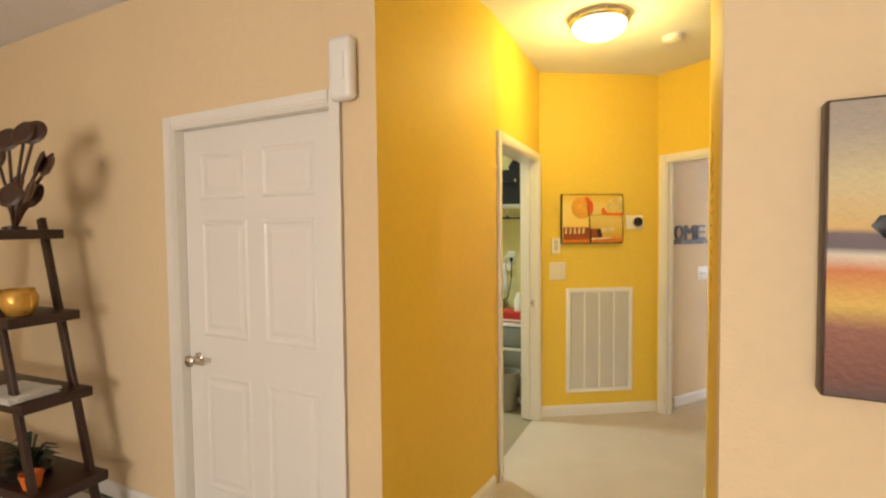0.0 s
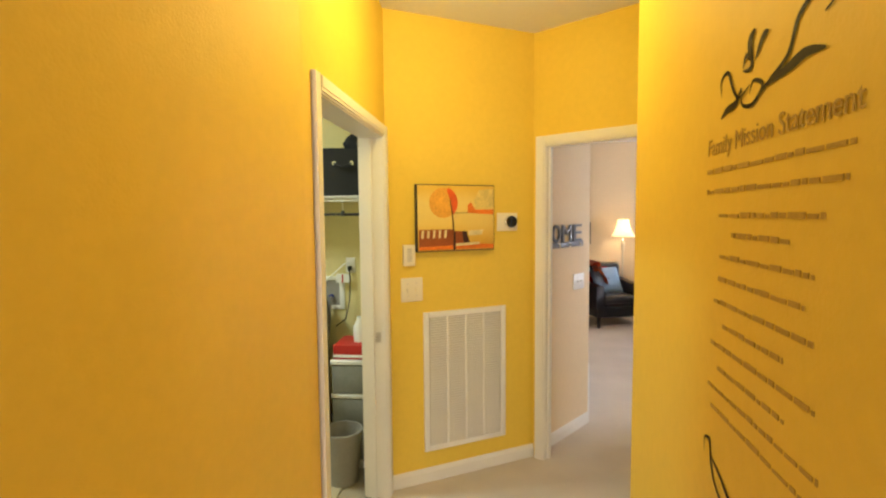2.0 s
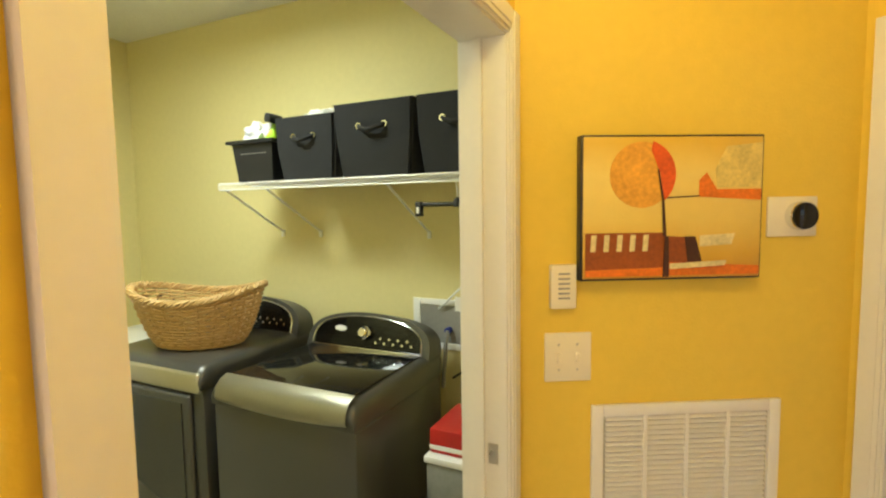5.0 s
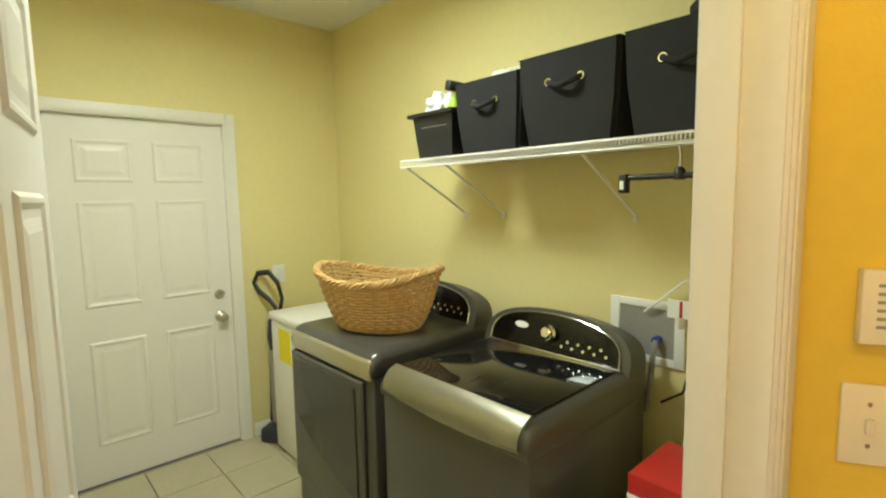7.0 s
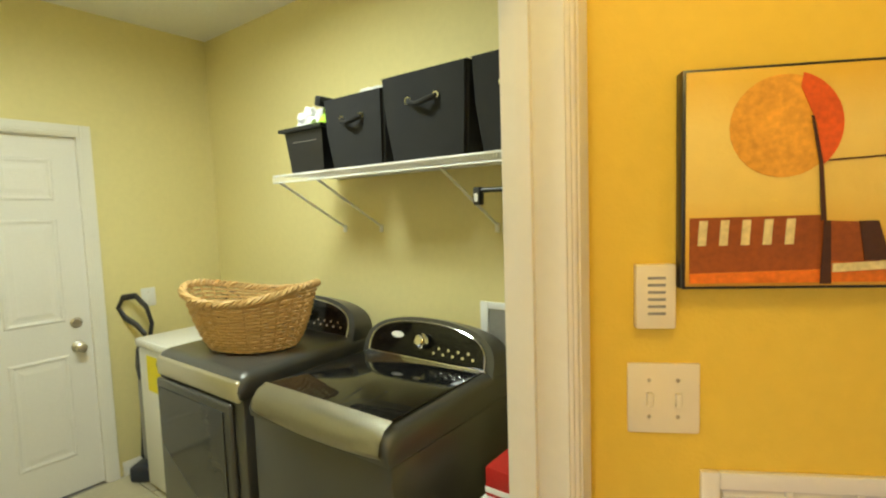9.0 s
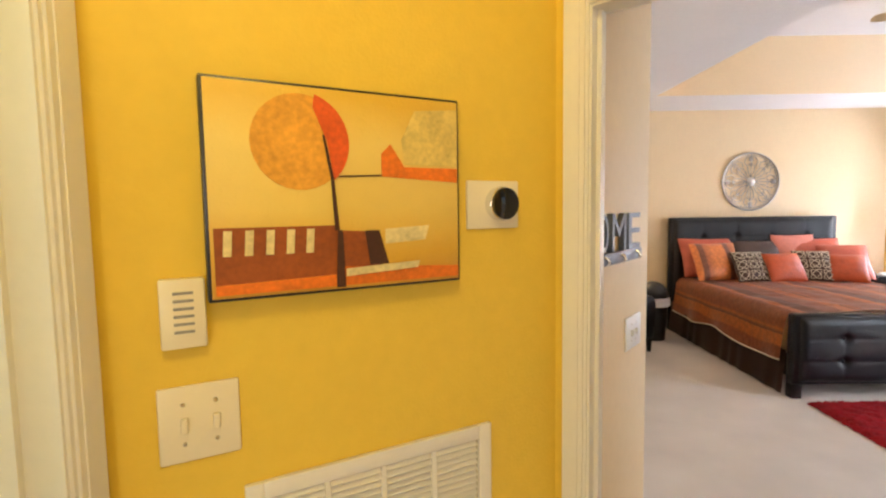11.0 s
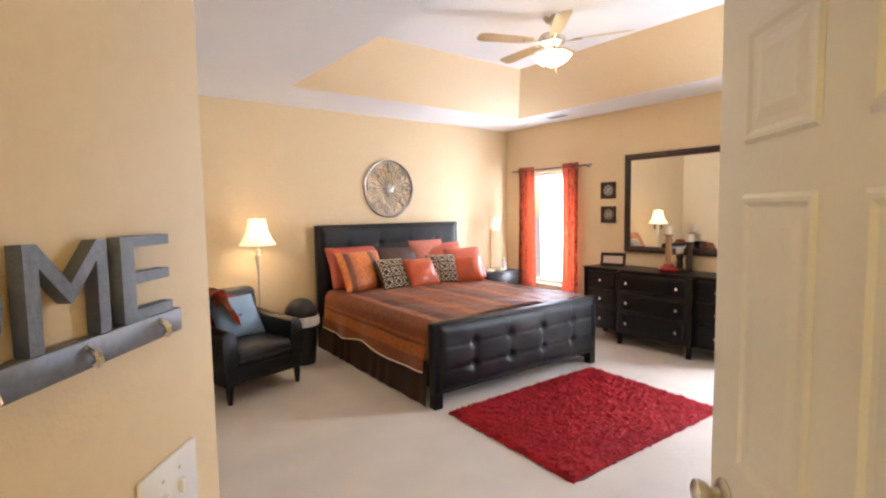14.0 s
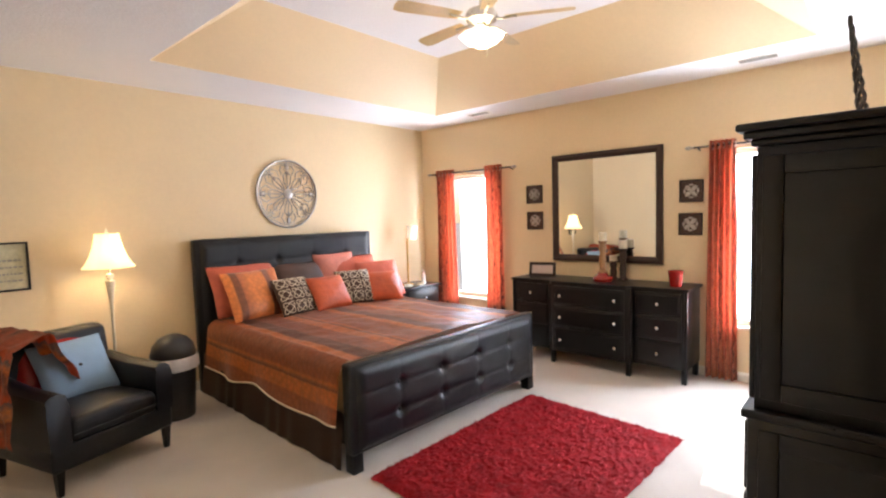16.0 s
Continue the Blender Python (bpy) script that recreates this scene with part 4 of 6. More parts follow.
def machine(name, x0, x1, top, label, dryer):
    t = thing(name, pose((x0 + x1) / 2, WF, 0), label, "dryer" if dryer else "washing machine")
    w = (x1 - x0) / 2
    d = WBK - WF
    part("cabinet", rbox((-w, 0.012, 0.02), (w, d, top - 0.10), 0.012, 2), M_STEEL, t, "dark silver enamelled cabinet")
    # top deck with a rolled front edge
    prof = [(0.004, top - 0.098), (0.0, top - 0.07), (0.004, top - 0.035), (0.022, top - 0.010), (0.055, top), (d - 0.12, top + 0.008), (d, top + 0.008), (d, top - 0.098)]
    b = bmesh.new()
    n = 12
    xs = [-w, -w + 0.006, -w + 0.022, -w + 0.05, w - 0.05, w - 0.022, w - 0.006, w]
    dz = [0.035, 0.016, 0.004, 0, 0, 0.004, 0.016, 0.035]
    rings = [[b.verts.new((x, y, max(top - 0.098, z - (q if z > top - 0.06 else 0)))) for y, z in prof] for x, q in zip(xs, dz)]
    for a, c in zip(rings, rings[1:]):
        for i in range(len(prof)):
            j = (i + 1) % len(prof)
            b.faces.new((a[i], a[j], c[j], c[i]))
    b.faces.new(rings[0])
    b.faces.new(rings[-1][::-1])
    part("top_deck", b, M_STEEL, t, "dark silver top with rounded front edge")
    # arched console
    cy = d - 0.12
    hgt = 0.185
    b = bmesh.new()
    N = 28
    f_, bk = [], []
    for i in range(N + 1):
        a = math.pi * i / N
        x = -w * 0.99 * math.cos(a)
        z = top - 0.01 + hgt * (abs(math.sin(a)) ** 0.55)
        f_.append(b.verts.new((x, cy + 0.06 * (z - top) / hgt, z)))
        bk.append(b.verts.new((x, d + 0.01, z - 0.02 * math.sin(a))))
    for i in range(N):
        b.faces.new((f_[i], f_[i + 1], bk[i + 1], bk[i]))
    b.faces.new(f_)
    b.faces.new(bk[::-1])
    part("console", b, M_STEEL, t, "dark silver arched console")
    b = bmesh.new()
    pf = []
    for i in range(N + 1):
        a = math.pi * i / N
        z = top + 0.012 + (hgt - 0.045) * (abs(math.sin(a)) ** 0.55)
        pf.append(b.verts.new((-w * 0.86 * math.cos(a), cy + 0.06 * (z - top) / hgt - 0.004, z)))
    fs = [b.faces.new(pf)]
    bmesh.ops.solidify(b, geom=fs, thickness=0.003)
    con = part("control_panel", b, M_GLOSS, t, "glossy black control panel")
    b = bmesh.new()
    ring = []
    for k, off in ((0.88, 0.006), (0.86, 0.0)):
        row = []
        for i in range(N + 1):
            a = math.pi * i / N
            z = top + 0.012 - off + (hgt - 0.045 + off * 2) * (abs(math.sin(a)) ** 0.55)
            row.append((-w * k * math.cos(a), cy + 0.06 * (z - top) / hgt - 0.006, z))
        ring.append(row)
    tube(ring[0], 0.004, 8, b)
    part("panel_trim", b, M_CHROME, t, "chrome trim line")
    slope = Matrix.Rotation(radians(-18), 4, 'X')
    kn = Matrix.Translation((0.0, cy + 0.015, top + 0.085)) @ Matrix.Rotation(radians(72), 4, 'X')
    part("dial", lathe([(0, 0), (0.031, 0), (0.032, 0.010), (0.026, 0.016), (0.023, 0.032), (0.018, 0.036), (0, 0.036)], 28, kn), M_CHROME, t, "chrome cycle dial")
    for i in range(9):
        z = top + 0.045 + (0.02 if i % 2 else 0)
        x = 0.06 + i * 0.024
        part("button", lathe([(0, 0), (0.007, 0), (0.006, 0.004), (0, 0.005)], 10, Matrix.Translation((x, cy + 0.06 * (z - top) / hgt - 0.006, z)) @ Matrix.Rotation(radians(72), 4, 'X')), M_CHROME, t)
    z = top + 0.095
    part("badge", lathe([(0, 0), (0.035, 0), (0.033, 0.003), (0, 0.004)], 24, Matrix.Translation((-0.15, cy + 0.06 * (z - top) / hgt - 0.006, z)) @ Matrix.Rotation(radians(72), 4, 'X') @ Matrix.Diagonal((1, 0.4, 1, 1))), M_WHITEPL, t, "pale oval badge")
    if dryer:
        part("front_band", rbox((-w + 0.01, -0.004, top - 0.115), (w - 0.01, 0.03, top - 0.028), 0.012, 3), M_CHAMP, t, "champagne metal band")
        door = part("door", rbox((-w + 0.015, -0.012, 0.20), (w - 0.06, 0.013, top - 0.125), 0.02, 3), M_STEEL, t, "dark silver dryer door")
        b = bmesh.new()
        pts_ = [(-w + 0.05, top - 0.16), (w - 0.10, top - 0.16), (w - 0.10, 0.32)] + [(w - 0.10 - (2 * w - 0.15) * i / 12, 0.32 + 0.22 * (i / 12) ** 1.6) for i in range(1, 12)] + [(-w + 0.05, 0.54)]
        f0 = b.faces.new([b.verts.new((x, -0.0125, z)) for x, z in pts_])
        r = bmesh.ops.extrude_face_region(b, geom=[f0])
        bmesh.ops.translate(b, verts=[v for v in r["geom"] if isinstance(v, bmesh.types.BMVert)], vec=(0, -0.006, 0))
        part("window", b, M_TINT, door, "dark tinted door glass", False)
    else:
        part("lid", rbox((-w + 0.045, 0.055, top + 0.004), (w - 0.045, cy - 0.012, top + 0.014), 0.004, 2), M_GLOSS, t, "black glass lid")
        b = bmesh.new()
        pr = [(0.060, top + 0.016), (0.022, top + 0.0), (0.0, top - 0.03), (-0.006, top - 0.062), (0.004, top - 0.078)]
        nx = 16
        vs = []
        for i in range(nx + 1):
            x = -w + 0.03 + (2 * w - 0.06) * i / nx
            sag = 0.018 * (1 - (2 * i / nx - 1) ** 2)
            vs.append([b.verts.new((x, y - 0.003, z - sag * k / 4)) for k, (y, z) in enumerate(pr)])
        fs = [b.faces.new((vs[i][k], vs[i + 1][k], vs[i + 1][k + 1], vs[i][k + 1])) for i in range(nx) for k in range(4)]
        bmesh.ops.solidify(b, geom=fs, thickness=0.004)
        part("lid_handle", b, M_CHAMP, t, "champagne metal lid front")
        part("hinge_bar", rbox((-w + 0.03, cy - 0.014, top + 0.006), (w - 0.03, cy + 0.004, top + 0.020), 0.004), M_CHROME, t, "chrome hinge bar")
    for sx in (-1, 1):
        for y in (0.06, d - 0.06):
            part("foot", lathe([(0, 0), (0.02, 0), (0.018, 0.022), (0, 0.022)], 10, Matrix.Translation((sx * (w - 0.05), y, 0))), M_DARK, t)
    return t


machine("washing_machine", WX0, WX1, 0.925, "dark silver top-loading washing machine with a black glass lid", False)
machine("clothes_dryer", -2.795, -2.105, 0.965, "dark silver clothes dryer with a tinted door window", True)


def laundry_basket(m, rx, ry, h, label, dip=0.05):
    t = thing("wicker_basket", m, label, "basket")
    # woven wall: weavers pass in and out of the stakes
    b = bmesh.new()
    rows, seg = 16, 96
    sc = lambda k: 0.62 + 0.38 * (k ** 0.7)
    rise = lambda a: dip * (math.cos(a) ** 2)
    for j in range(rows):
        k = (j + 0.5) / rows
        pts = []
        for i in range(seg):
            a = 2 * math.pi * i / seg
            off = 1 + 0.028 * math.sin(a * 24 + math.pi * j)
            pts.append((rx * sc(k) * off * math.cos(a), ry * sc(k) * off * math.sin(a), h * k + rise(a) * k * k))
        tube(pts, h / rows * 0.46, 5, b, True)
    part("weave", b, M_WICKER, t)
    for i in range(24):
        a = 2 * math.pi * (i + 0.25) / 24
        b = tube([(rx * sc(k) * math.cos(a), ry * sc(k) * math.sin(a), h * k + rise(a) * k * k) for k in (0.02, 0.25, 0.5, 0.75, 1.0)], 0.005, 5)
        part("stake", b, M_WICKER, t)
    for ph in (0, math.pi * 0.66, math.pi * 1.33):
        pts = []
        for i in range(120):
            a = 2 * math.pi * i / 120
            u = a * 22 + ph
            pts.append(((rx * 1.02 + 0.011 * math.cos(u)) * math.cos(a), (ry * 1.02 + 0.011 * math.cos(u)) * math.sin(a), h + rise(a) + 0.011 * math.sin(u)))
        part("rim_braid", tube(pts, 0.0085, 5, None, True), M_WICKER, t)
    part("bottom", lathe([(0, 0), (0.6, 0), (0.62, 0.008), (0, 0.01)], 32, Matrix.Diagonal((rx, ry, 1, 1))), M_WICKER, t)
    return t


laundry_basket(pose(-2.42, 5.72, 0.972, 0, 0, 24), 0.30, 0.21, 0.225, "honey-coloured woven wicker laundry basket on the dryer", 0.055)


def wire_shelf():
    t = thing("wire_shelf", pose(0, 0, 1.735), "white coated wire shelf on angled brackets", "shelf")
    x0, x1, y0, y1 = -2.46, -0.96, 5.90, LB - 0.003
    for y, z in ((y0, 0.0), (y0, -0.03), (y0 + 0.2, -0.004), (y1 - 0.01, 0)):
        part("long_wire", tube([(x0, y, z), (x1, y, z)], 0.004, 8), M_WIRE, t)
    b = tube([(0, y0 - 0.003, -0.032), (0, y0 - 0.003, 0.004), (0, y1, 0.004)], 0.0018, 5)
    first = part("cross_wire", b, M_WIRE, t)
    n = int((x1 - x0) / 0.0125)
    first.location = (x0, 0, 0)
    for i in range(1, n):
        o = new("cross_wire", first.data)
        o.parent = t
        o.location = (x0 + i * 0.0125, 0, 0)
    for x in (-2.42, -2.15, -1.475):
        part("bracket", tube([(x, y0 + 0.004, -0.03), (x, LB - 0.006, -0.255)], 0.006, 6), M_WIRE, t)
        part("bracket_clip", rbox((x - 0.010, LB - 0.012, -0.285), (x + 0.010, LB, -0.245), 0.003), M_WIRE, t)


wire_shelf()


def fabric_bin(x0, x1, h, y0, label):
    t = thing("storage_bin", pose((x0 + x1) / 2, y0, 1.741), label, "storage bin", "bins on the wire shelf")
    w, d = (x1 - x0) / 2, 0.30
    b = bmesh.new()
    lo, hi, th = 0.86, 1.0, 0.006
    def ring(k, z, inset):
        return [b.verts.new(((w * k - inset) * sx, (d / 2) + (d / 2 * k - inset) * sy, z)) for sx, sy in ((-1, -1), (1, -1), (1, 1), (-1, 1))]
    rs = [ring(lo, 0, 0), ring(0.94, h * 0.5, -0.004), ring(hi, h, 0), ring(hi, h, th), ring(lo, 0.01, th)]
    b.faces.new(rs[0][::-1])
    for a, c in zip(rs, rs[1:]):
        for i in range(4):
            b.faces.new((a[i], a[(i + 1) % 4], c[(i + 1) % 4], c[i]))
    b.faces.new(rs[-1])
    bmesh.ops.bevel(b, geom=[e for e in b.edges if abs(e.verts[0].co.z - e.verts[1].co.z) > h * 0.3], offset=0.012, segments=2, affect='EDGES')
    part("body", b, M_FABRIC, t, "black fabric body")
    for sx in (-1, 1):
        part("eyelet", lathe([(0.008, 0), (0.015, 0), (0.014, 0.005), (0.009, 0.005), (0.008, 0)], 18, Matrix.Translation((sx * w * 0.32, -0.002 + 0.012 * (1 - 0.72), h * 0.68)) @ Matrix.Rotation(radians(90), 4, 'X')), M_CHROME, t, "silver eyelet")
    part("handle", tube([(-w * 0.32, 0.004, h * 0.68), (-w * 0.22, -0.022, h * 0.64), (0, -0.03, h * 0.60), (w * 0.22, -0.022, h * 0.64), (w * 0.32, 0.004, h * 0.68)], 0.010, 8), M_FABRIC, t, "black strap handle")
    return t


fabric_bin(-2.085, -1.735, 0.285, 5.90, "black fabric storage bin with a strap handle")
fabric_bin(-1.735, -1.335, 0.31, 5.89, "large black fabric storage bin with a strap handle")
fabric_bin(-1.325, -0.965, 0.31, 5.89, "large black fabric storage bin with a strap handle")
t = thing("plastic_basket", pose(-2.24, 5.91, 1.741), "black pierced plastic basket filled with cleaning bottles", "basket", "bins on the wire shelf")
b = bmesh.new()
def pring(kx, z, ins=0.0):
    return [b.verts.new(((0.13 * kx - ins) * sx, 0.13 + (0.13 * kx - ins) * sy, z)) for sx, sy in ((-1, -1), (1, -1), (1, 1), (-1, 1))]
rs = [pring(0.86, 0), pring(1.0, 0.185), pring(1.16, 0.185), pring(1.16, 0.20), pring(0.98, 0.20), pring(0.84, 0.008)]
b.faces.new(rs[0][::-1])
for a, c in zip(rs, rs[1:]):
    for i in range(4):
        b.faces.new((a[i], a[(i + 1) % 4], c[(i + 1) % 4], c[i]))
b.faces.new(rs[-1])
part("body", b, M_DARK, t)
for j in range(4):
    for i in range(9):
        part("slot", rbox((-0.075 + i * 0.019, -0.001 + 0.016 - j * 0.0035, 0.045 + j * 0.03), (-0.066 + i * 0.019, 0.008 + 0.008 - j * 0.0035, 0.057 + j * 0.03), 0), M_GREY, t, "", False)
t = thing("spray_bottle", pose(-2.21, 5.99, 1.83, 0, 14, 0), "lime green spray bottle in the basket", "bottle")
part("bottle", lathe([(0, 0), (0.035, 0), (0.037, 0.12), (0.016, 0.17), (0.014, 0.20), (0, 0.20)], 20), mat("lime_plastic", (0.45, 0.75, 0.04), 0.35, var=0.05), t)
part("trigger_head", rbox((-0.018, -0.06, 0.20), (0.018, 0.03, 0.245), 0.008, 2), M_DARK, t)


def crumpled(name, m, rx, ry, rz, material, label, cat, seed=1):
    """A loose, creased bundle."""
    b = bmesh.new()
    bmesh.ops.create_icosphere(b, subdivisions=4, radius=1)
    for v in b.verts:
        n = noise.noise(v.co * 2.3 + Vector((seed * 7.1, 0, 0))) * 0.35 + noise.noise(v.co * 6 + Vector((0, seed * 3.3, 0))) * 0.13
        v.co *= 1 + n
        v.co = Vector((v.co.x * rx, v.co.y * ry, max(v.co.z, -0.8) * rz))
    t = tagged(part(name, b, material), label, cat)
    t.matrix_world = m
    return t


crumpled("plastic_bag", pose(-2.28, 6.02, 1.97), 0.09, 0.08, 0.07, M_BAG, "crumpled clear plastic bag in the basket", "bag", 2)
crumpled("folded_cloth", pose(-1.88, 6.05, 2.03), 0.13, 0.09, 0.045, M_PAPER, "white cloth poking out of a storage bin", "cloth", 4)
crumpled("dark_cloth", pose(-1.05, 6.02, 2.08), 0.11, 0.10, 0.10, M_FABRIC, "black bundled cloth on top of a storage bin", "cloth", 6)
crumpled("small_wrapper", pose(-1.52, 6.06, 2.05), 0.03, 0.03, 0.03, M_BAG, "small white wrapper in a storage bin", "wrapper", 9)

t = thing("hanging_bar", pose(-1.20, 5.95, 1.615), "black metal bar hung from the wire shelf", "rail")
part("bar", tube([(-0.14, 0, 0), (0.24, 0, 0.0)], 0.009, 10), M_DARK, t)
part("end_cap", rbox((-0.158, -0.014, -0.05), (-0.130, 0.014, 0.012), 0.004), M_DARK, t)
part("cap_label", rbox((-0.152, -0.0165, -0.038), (-0.138, -0.0138, -0.01), 0.001, 1), M_WHITEPL, t, "white sticker")
part("clamp", lathe([(0, -0.012), (0.016, -0.012), (0.016, 0.016), (0.008, 0.026), (0, 0.026)], 12, Matrix.Translation((0.03, 0, 0))), M_DARK, t)
part("hook", tube([(0.03, 0, 0.02), (0.03, 0, 0.06), (0.025, 0, 0.085), (0.018, -0.005, 0.105)], 0.003, 6), M_WIRE, t)

t = thing("washer_outlet_box", pose(-1.42, LB, 1.02), "white recessed washing machine outlet box in the wall", "outlet box")
for lo, hi in (((-0.15, -0.12), (-0.11, 0.13)), ((0.11, -0.12), (0.15, 0.13)), ((-0.11, 0.10), (0.11, 0.13)), ((-0.11, -0.12), (0.11, -0.09))):
    part("flange", rbox((lo[0], -0.012, lo[1]), (hi[0], 0, hi[1]), 0.003), M_WHITEPL, t)
# no hollow here: a grey plate carries the recess's shade as colour
part("recess", rbox((-0.11, -0.005, -0.09), (0.11, -0.001, 0.10), 0), M_GREY, t, "flat grey plate toned as the shaded recess", False)
part("valve", lathe([(0, 0), (0.016, 0), (0.016, 0.03), (0, 0.03)], 12, Matrix.Translation((0.05, -0.005, -0.02)) @ Matrix.Rotation(radians(90), 4, 'X')), mat("blue_valve", (0.03, 0.05, 0.3), 0.4, var=0.05), t, "blue valve handle")
part("hose", tube([(0.05, -0.03, -0.02), (0.05, -0.05, -0.06), (0.04, -0.04, -0.14), (0.03, -0.05, -0.30)], 0.011, 8), M_GREY, t)
t = thing("wall_outlet", pose(-1.222, LB, 1.235), "white wall outlet with plugged-in cords", "outlet")
part("plate", rbox((-0.036, -0.007, -0.058), (0.036, 0, 0.058), 0.003), M_WHITEPL, t)
part("plug", rbox((-0.014, -0.04, -0.04), (0.014, -0.006, -0.005), 0.005), M_DARK, t, "black plug")
part("black_cord", tube([(0, -0.035, -0.03), (0.005, -0.04, -0.12), (0.0, -0.05, -0.26), (-0.03, -0.06, -0.40), (-0.10, -0.08, -0.45)], 0.005, 8), M_DARK, t, "black power cord")
part("white_cord", tube([(0, -0.025, 0.025), (-0.05, -0.03, 0.005), (-0.13, -0.035, -0.07), (-0.20, -0.02, -0.13)], 0.005, 8), M_WHITEPL, t, "white power cord")
part("tag", rbox((-0.10, -0.05, -0.13), (0.0, -0.046, -0.06), 0.001, 1), M_PAPER, t, "white cord tag")
part("tag_stripe", rbox((-0.055, -0.052, -0.125), (-0.045, -0.0495, -0.065), 0, 1), M_REDBOX, t, "red tag stripe", False)

t = thing("drawer_tower", pose(-1.065, 5.80, 0) @ Matrix.Diagonal((0.78, 1, 1, 1)), "clear plastic drawer tower beside the washer", "drawer tower")
for i in range(3):
    part("drawer", rbox((-0.15, -0.14, 0.05 + i * 0.215), (0.15, 0.16, 0.235 + i * 0.215), 0.012, 2), M_CLEAR, t, "clear plastic drawer")
    part("drawer_frame", rbox((-0.16, -0.145, 0.236 + i * 0.215), (0.16, 0.165, 0.262 + i * 0.215), 0.006), M_WHITEPL, t, "white plastic frame")
part("base", rbox((-0.16, -0.145, 0), (0.16, 0.165, 0.047), 0.006), M_WHITEPL, t)
t = thing("red_box", pose(-1.07, 5.82, 0.694) @ Matrix.Diagonal((0.78, 1, 1, 1)), "red cardboard box on the drawer tower", "box")
part("box", rbox((-0.14, -0.13, 0), (0.14, 0.13, 0.09), 0.004), M_REDBOX, t)
part("band", rbox((-0.142, -0.132, 0.012), (0.142, 0.132, 0.03), 0.002), M_PAPER, t, "white printed band")
t = thing("white_jug", pose(-1.03, 5.80, 0.786), "white plastic detergent jug on the red box", "jug")
part("jug", lathe([(0, 0), (0.04, 0), (0.042, 0.10), (0.02, 0.14), (0.02, 0.16), (0, 0.16)], 20), M_WHITEPL, t)
t = thing("waste_bin", pose(-1.075, 5.51, 0), "grey tapered plastic waste bin on the laundry floor", "bin")
part("bin", lathe([(0, 0), (0.09, 0), (0.118, 0.30), (0.124, 0.30), (0.124, 0.32), (0.112, 0.32), (0.085, 0.012), (0, 0.012)], 28), M_GREY, t)

t = thing("white_appliance", pose(-3.21, 5.64, 0), "small white freezer beside the dryer", "freezer")
part("body", rbox((-0.27, 0, 0.02), (0.27, 0.5, 0.83), 0.012, 2), M_WHITEPL, t)
part("lid", rbox((-0.275, -0.012, 0.835), (0.275, 0.505, 0.885), 0.012, 2), M_WHITEPL, t)
part("energy_label", rbox((-0.16, -0.0025, 0.60), (0.0, 0.0005, 0.80), 0.0005, 1), M_YELLOW, t, "yellow energy label")
for sx in (-0.22, 0.22):
    part("foot", rbox((sx - 0.02, 0.03, 0), (sx + 0.02, 0.07, 0.022), 0.003, 1), M_DARK, t)
t = thing("flower_basket", pose(-3.06, 6.0, 0.886), "small dark wicker basket with a hoop handle", "basket")
part("bowl", lathe([(0, 0), (0.07, 0), (0.11, 0.07), (0.115, 0.10), (0.105, 0.10), (0.065, 0.01), (0, 0.01)], 28, None, None, lambda i, z: 1 + 0.03 * (i % 2)), M_BROWNWOOD, t)
part("handle", tube([(0.11 * math.cos(math.pi * i / 16), 0, 0.09 + 0.15 * math.sin(math.pi * i / 16)) for i in range(17)], 0.007, 6), M_BROWNWOOD, t)


def vacuum():
    t = thing("vacuum_cleaner", pose(-3.60, 5.71, 0, 0, 0, 35) @ Matrix.Diagonal((0.62, 0.62, 1, 1)), "upright dark blue vacuum cleaner with a looped handle", "vacuum cleaner")
    navy = mat("navy_plastic", (0.02, 0.025, 0.045), 0.35, var=0.15, scale=12, fine=80)
    part("head", rbox((-0.13, -0.16, 0.0), (0.13, 0.12, 0.10), 0.03, 3), navy, t)
    part("body", rbox((-0.08, -0.02, 0.09), (0.08, 0.12, 0.62), 0.04, 3), M_GREY, t, "grey dust canister")
    part("motor_cap", lathe([(0, 0.60), (0.085, 0.60), (0.10, 0.68), (0.085, 0.78), (0.04, 0.84), (0, 0.84)], 24, Matrix.Translation((0, 0.05, 0))), navy, t)
    part("handle_loop", tube([(0.04, 0.05, 0.82), (0.08, 0.05, 0.93), (0.04, 0.05, 1.03), (-0.06, 0.05, 1.10), (-0.19, 0.05, 1.09), (-0.24, 0.05, 1.03), (-0.18, 0.05, 0.97), (-0.07, 0.05, 0.92), (0.01, 0.05, 0.86)], 0.020, 10), M_DARK, t, "black looped handle")
    part("hose", tube([(-0.06, 0.12, 0.70), (-0.12, 0.14, 0.60), (-0.13, 0.12, 0.40), (-0.12, 0.08, 0.20), (-0.08, 0.0, 0.12)], 0.02, 10), M_DARK, t, "black hose")


vacuum()
switch_plate(pose(GX, 5.82, 1.07, 0, 0, 90), 1, "white light switch plate on a pale yellow wall", M_WHITEPL, w=0.085)

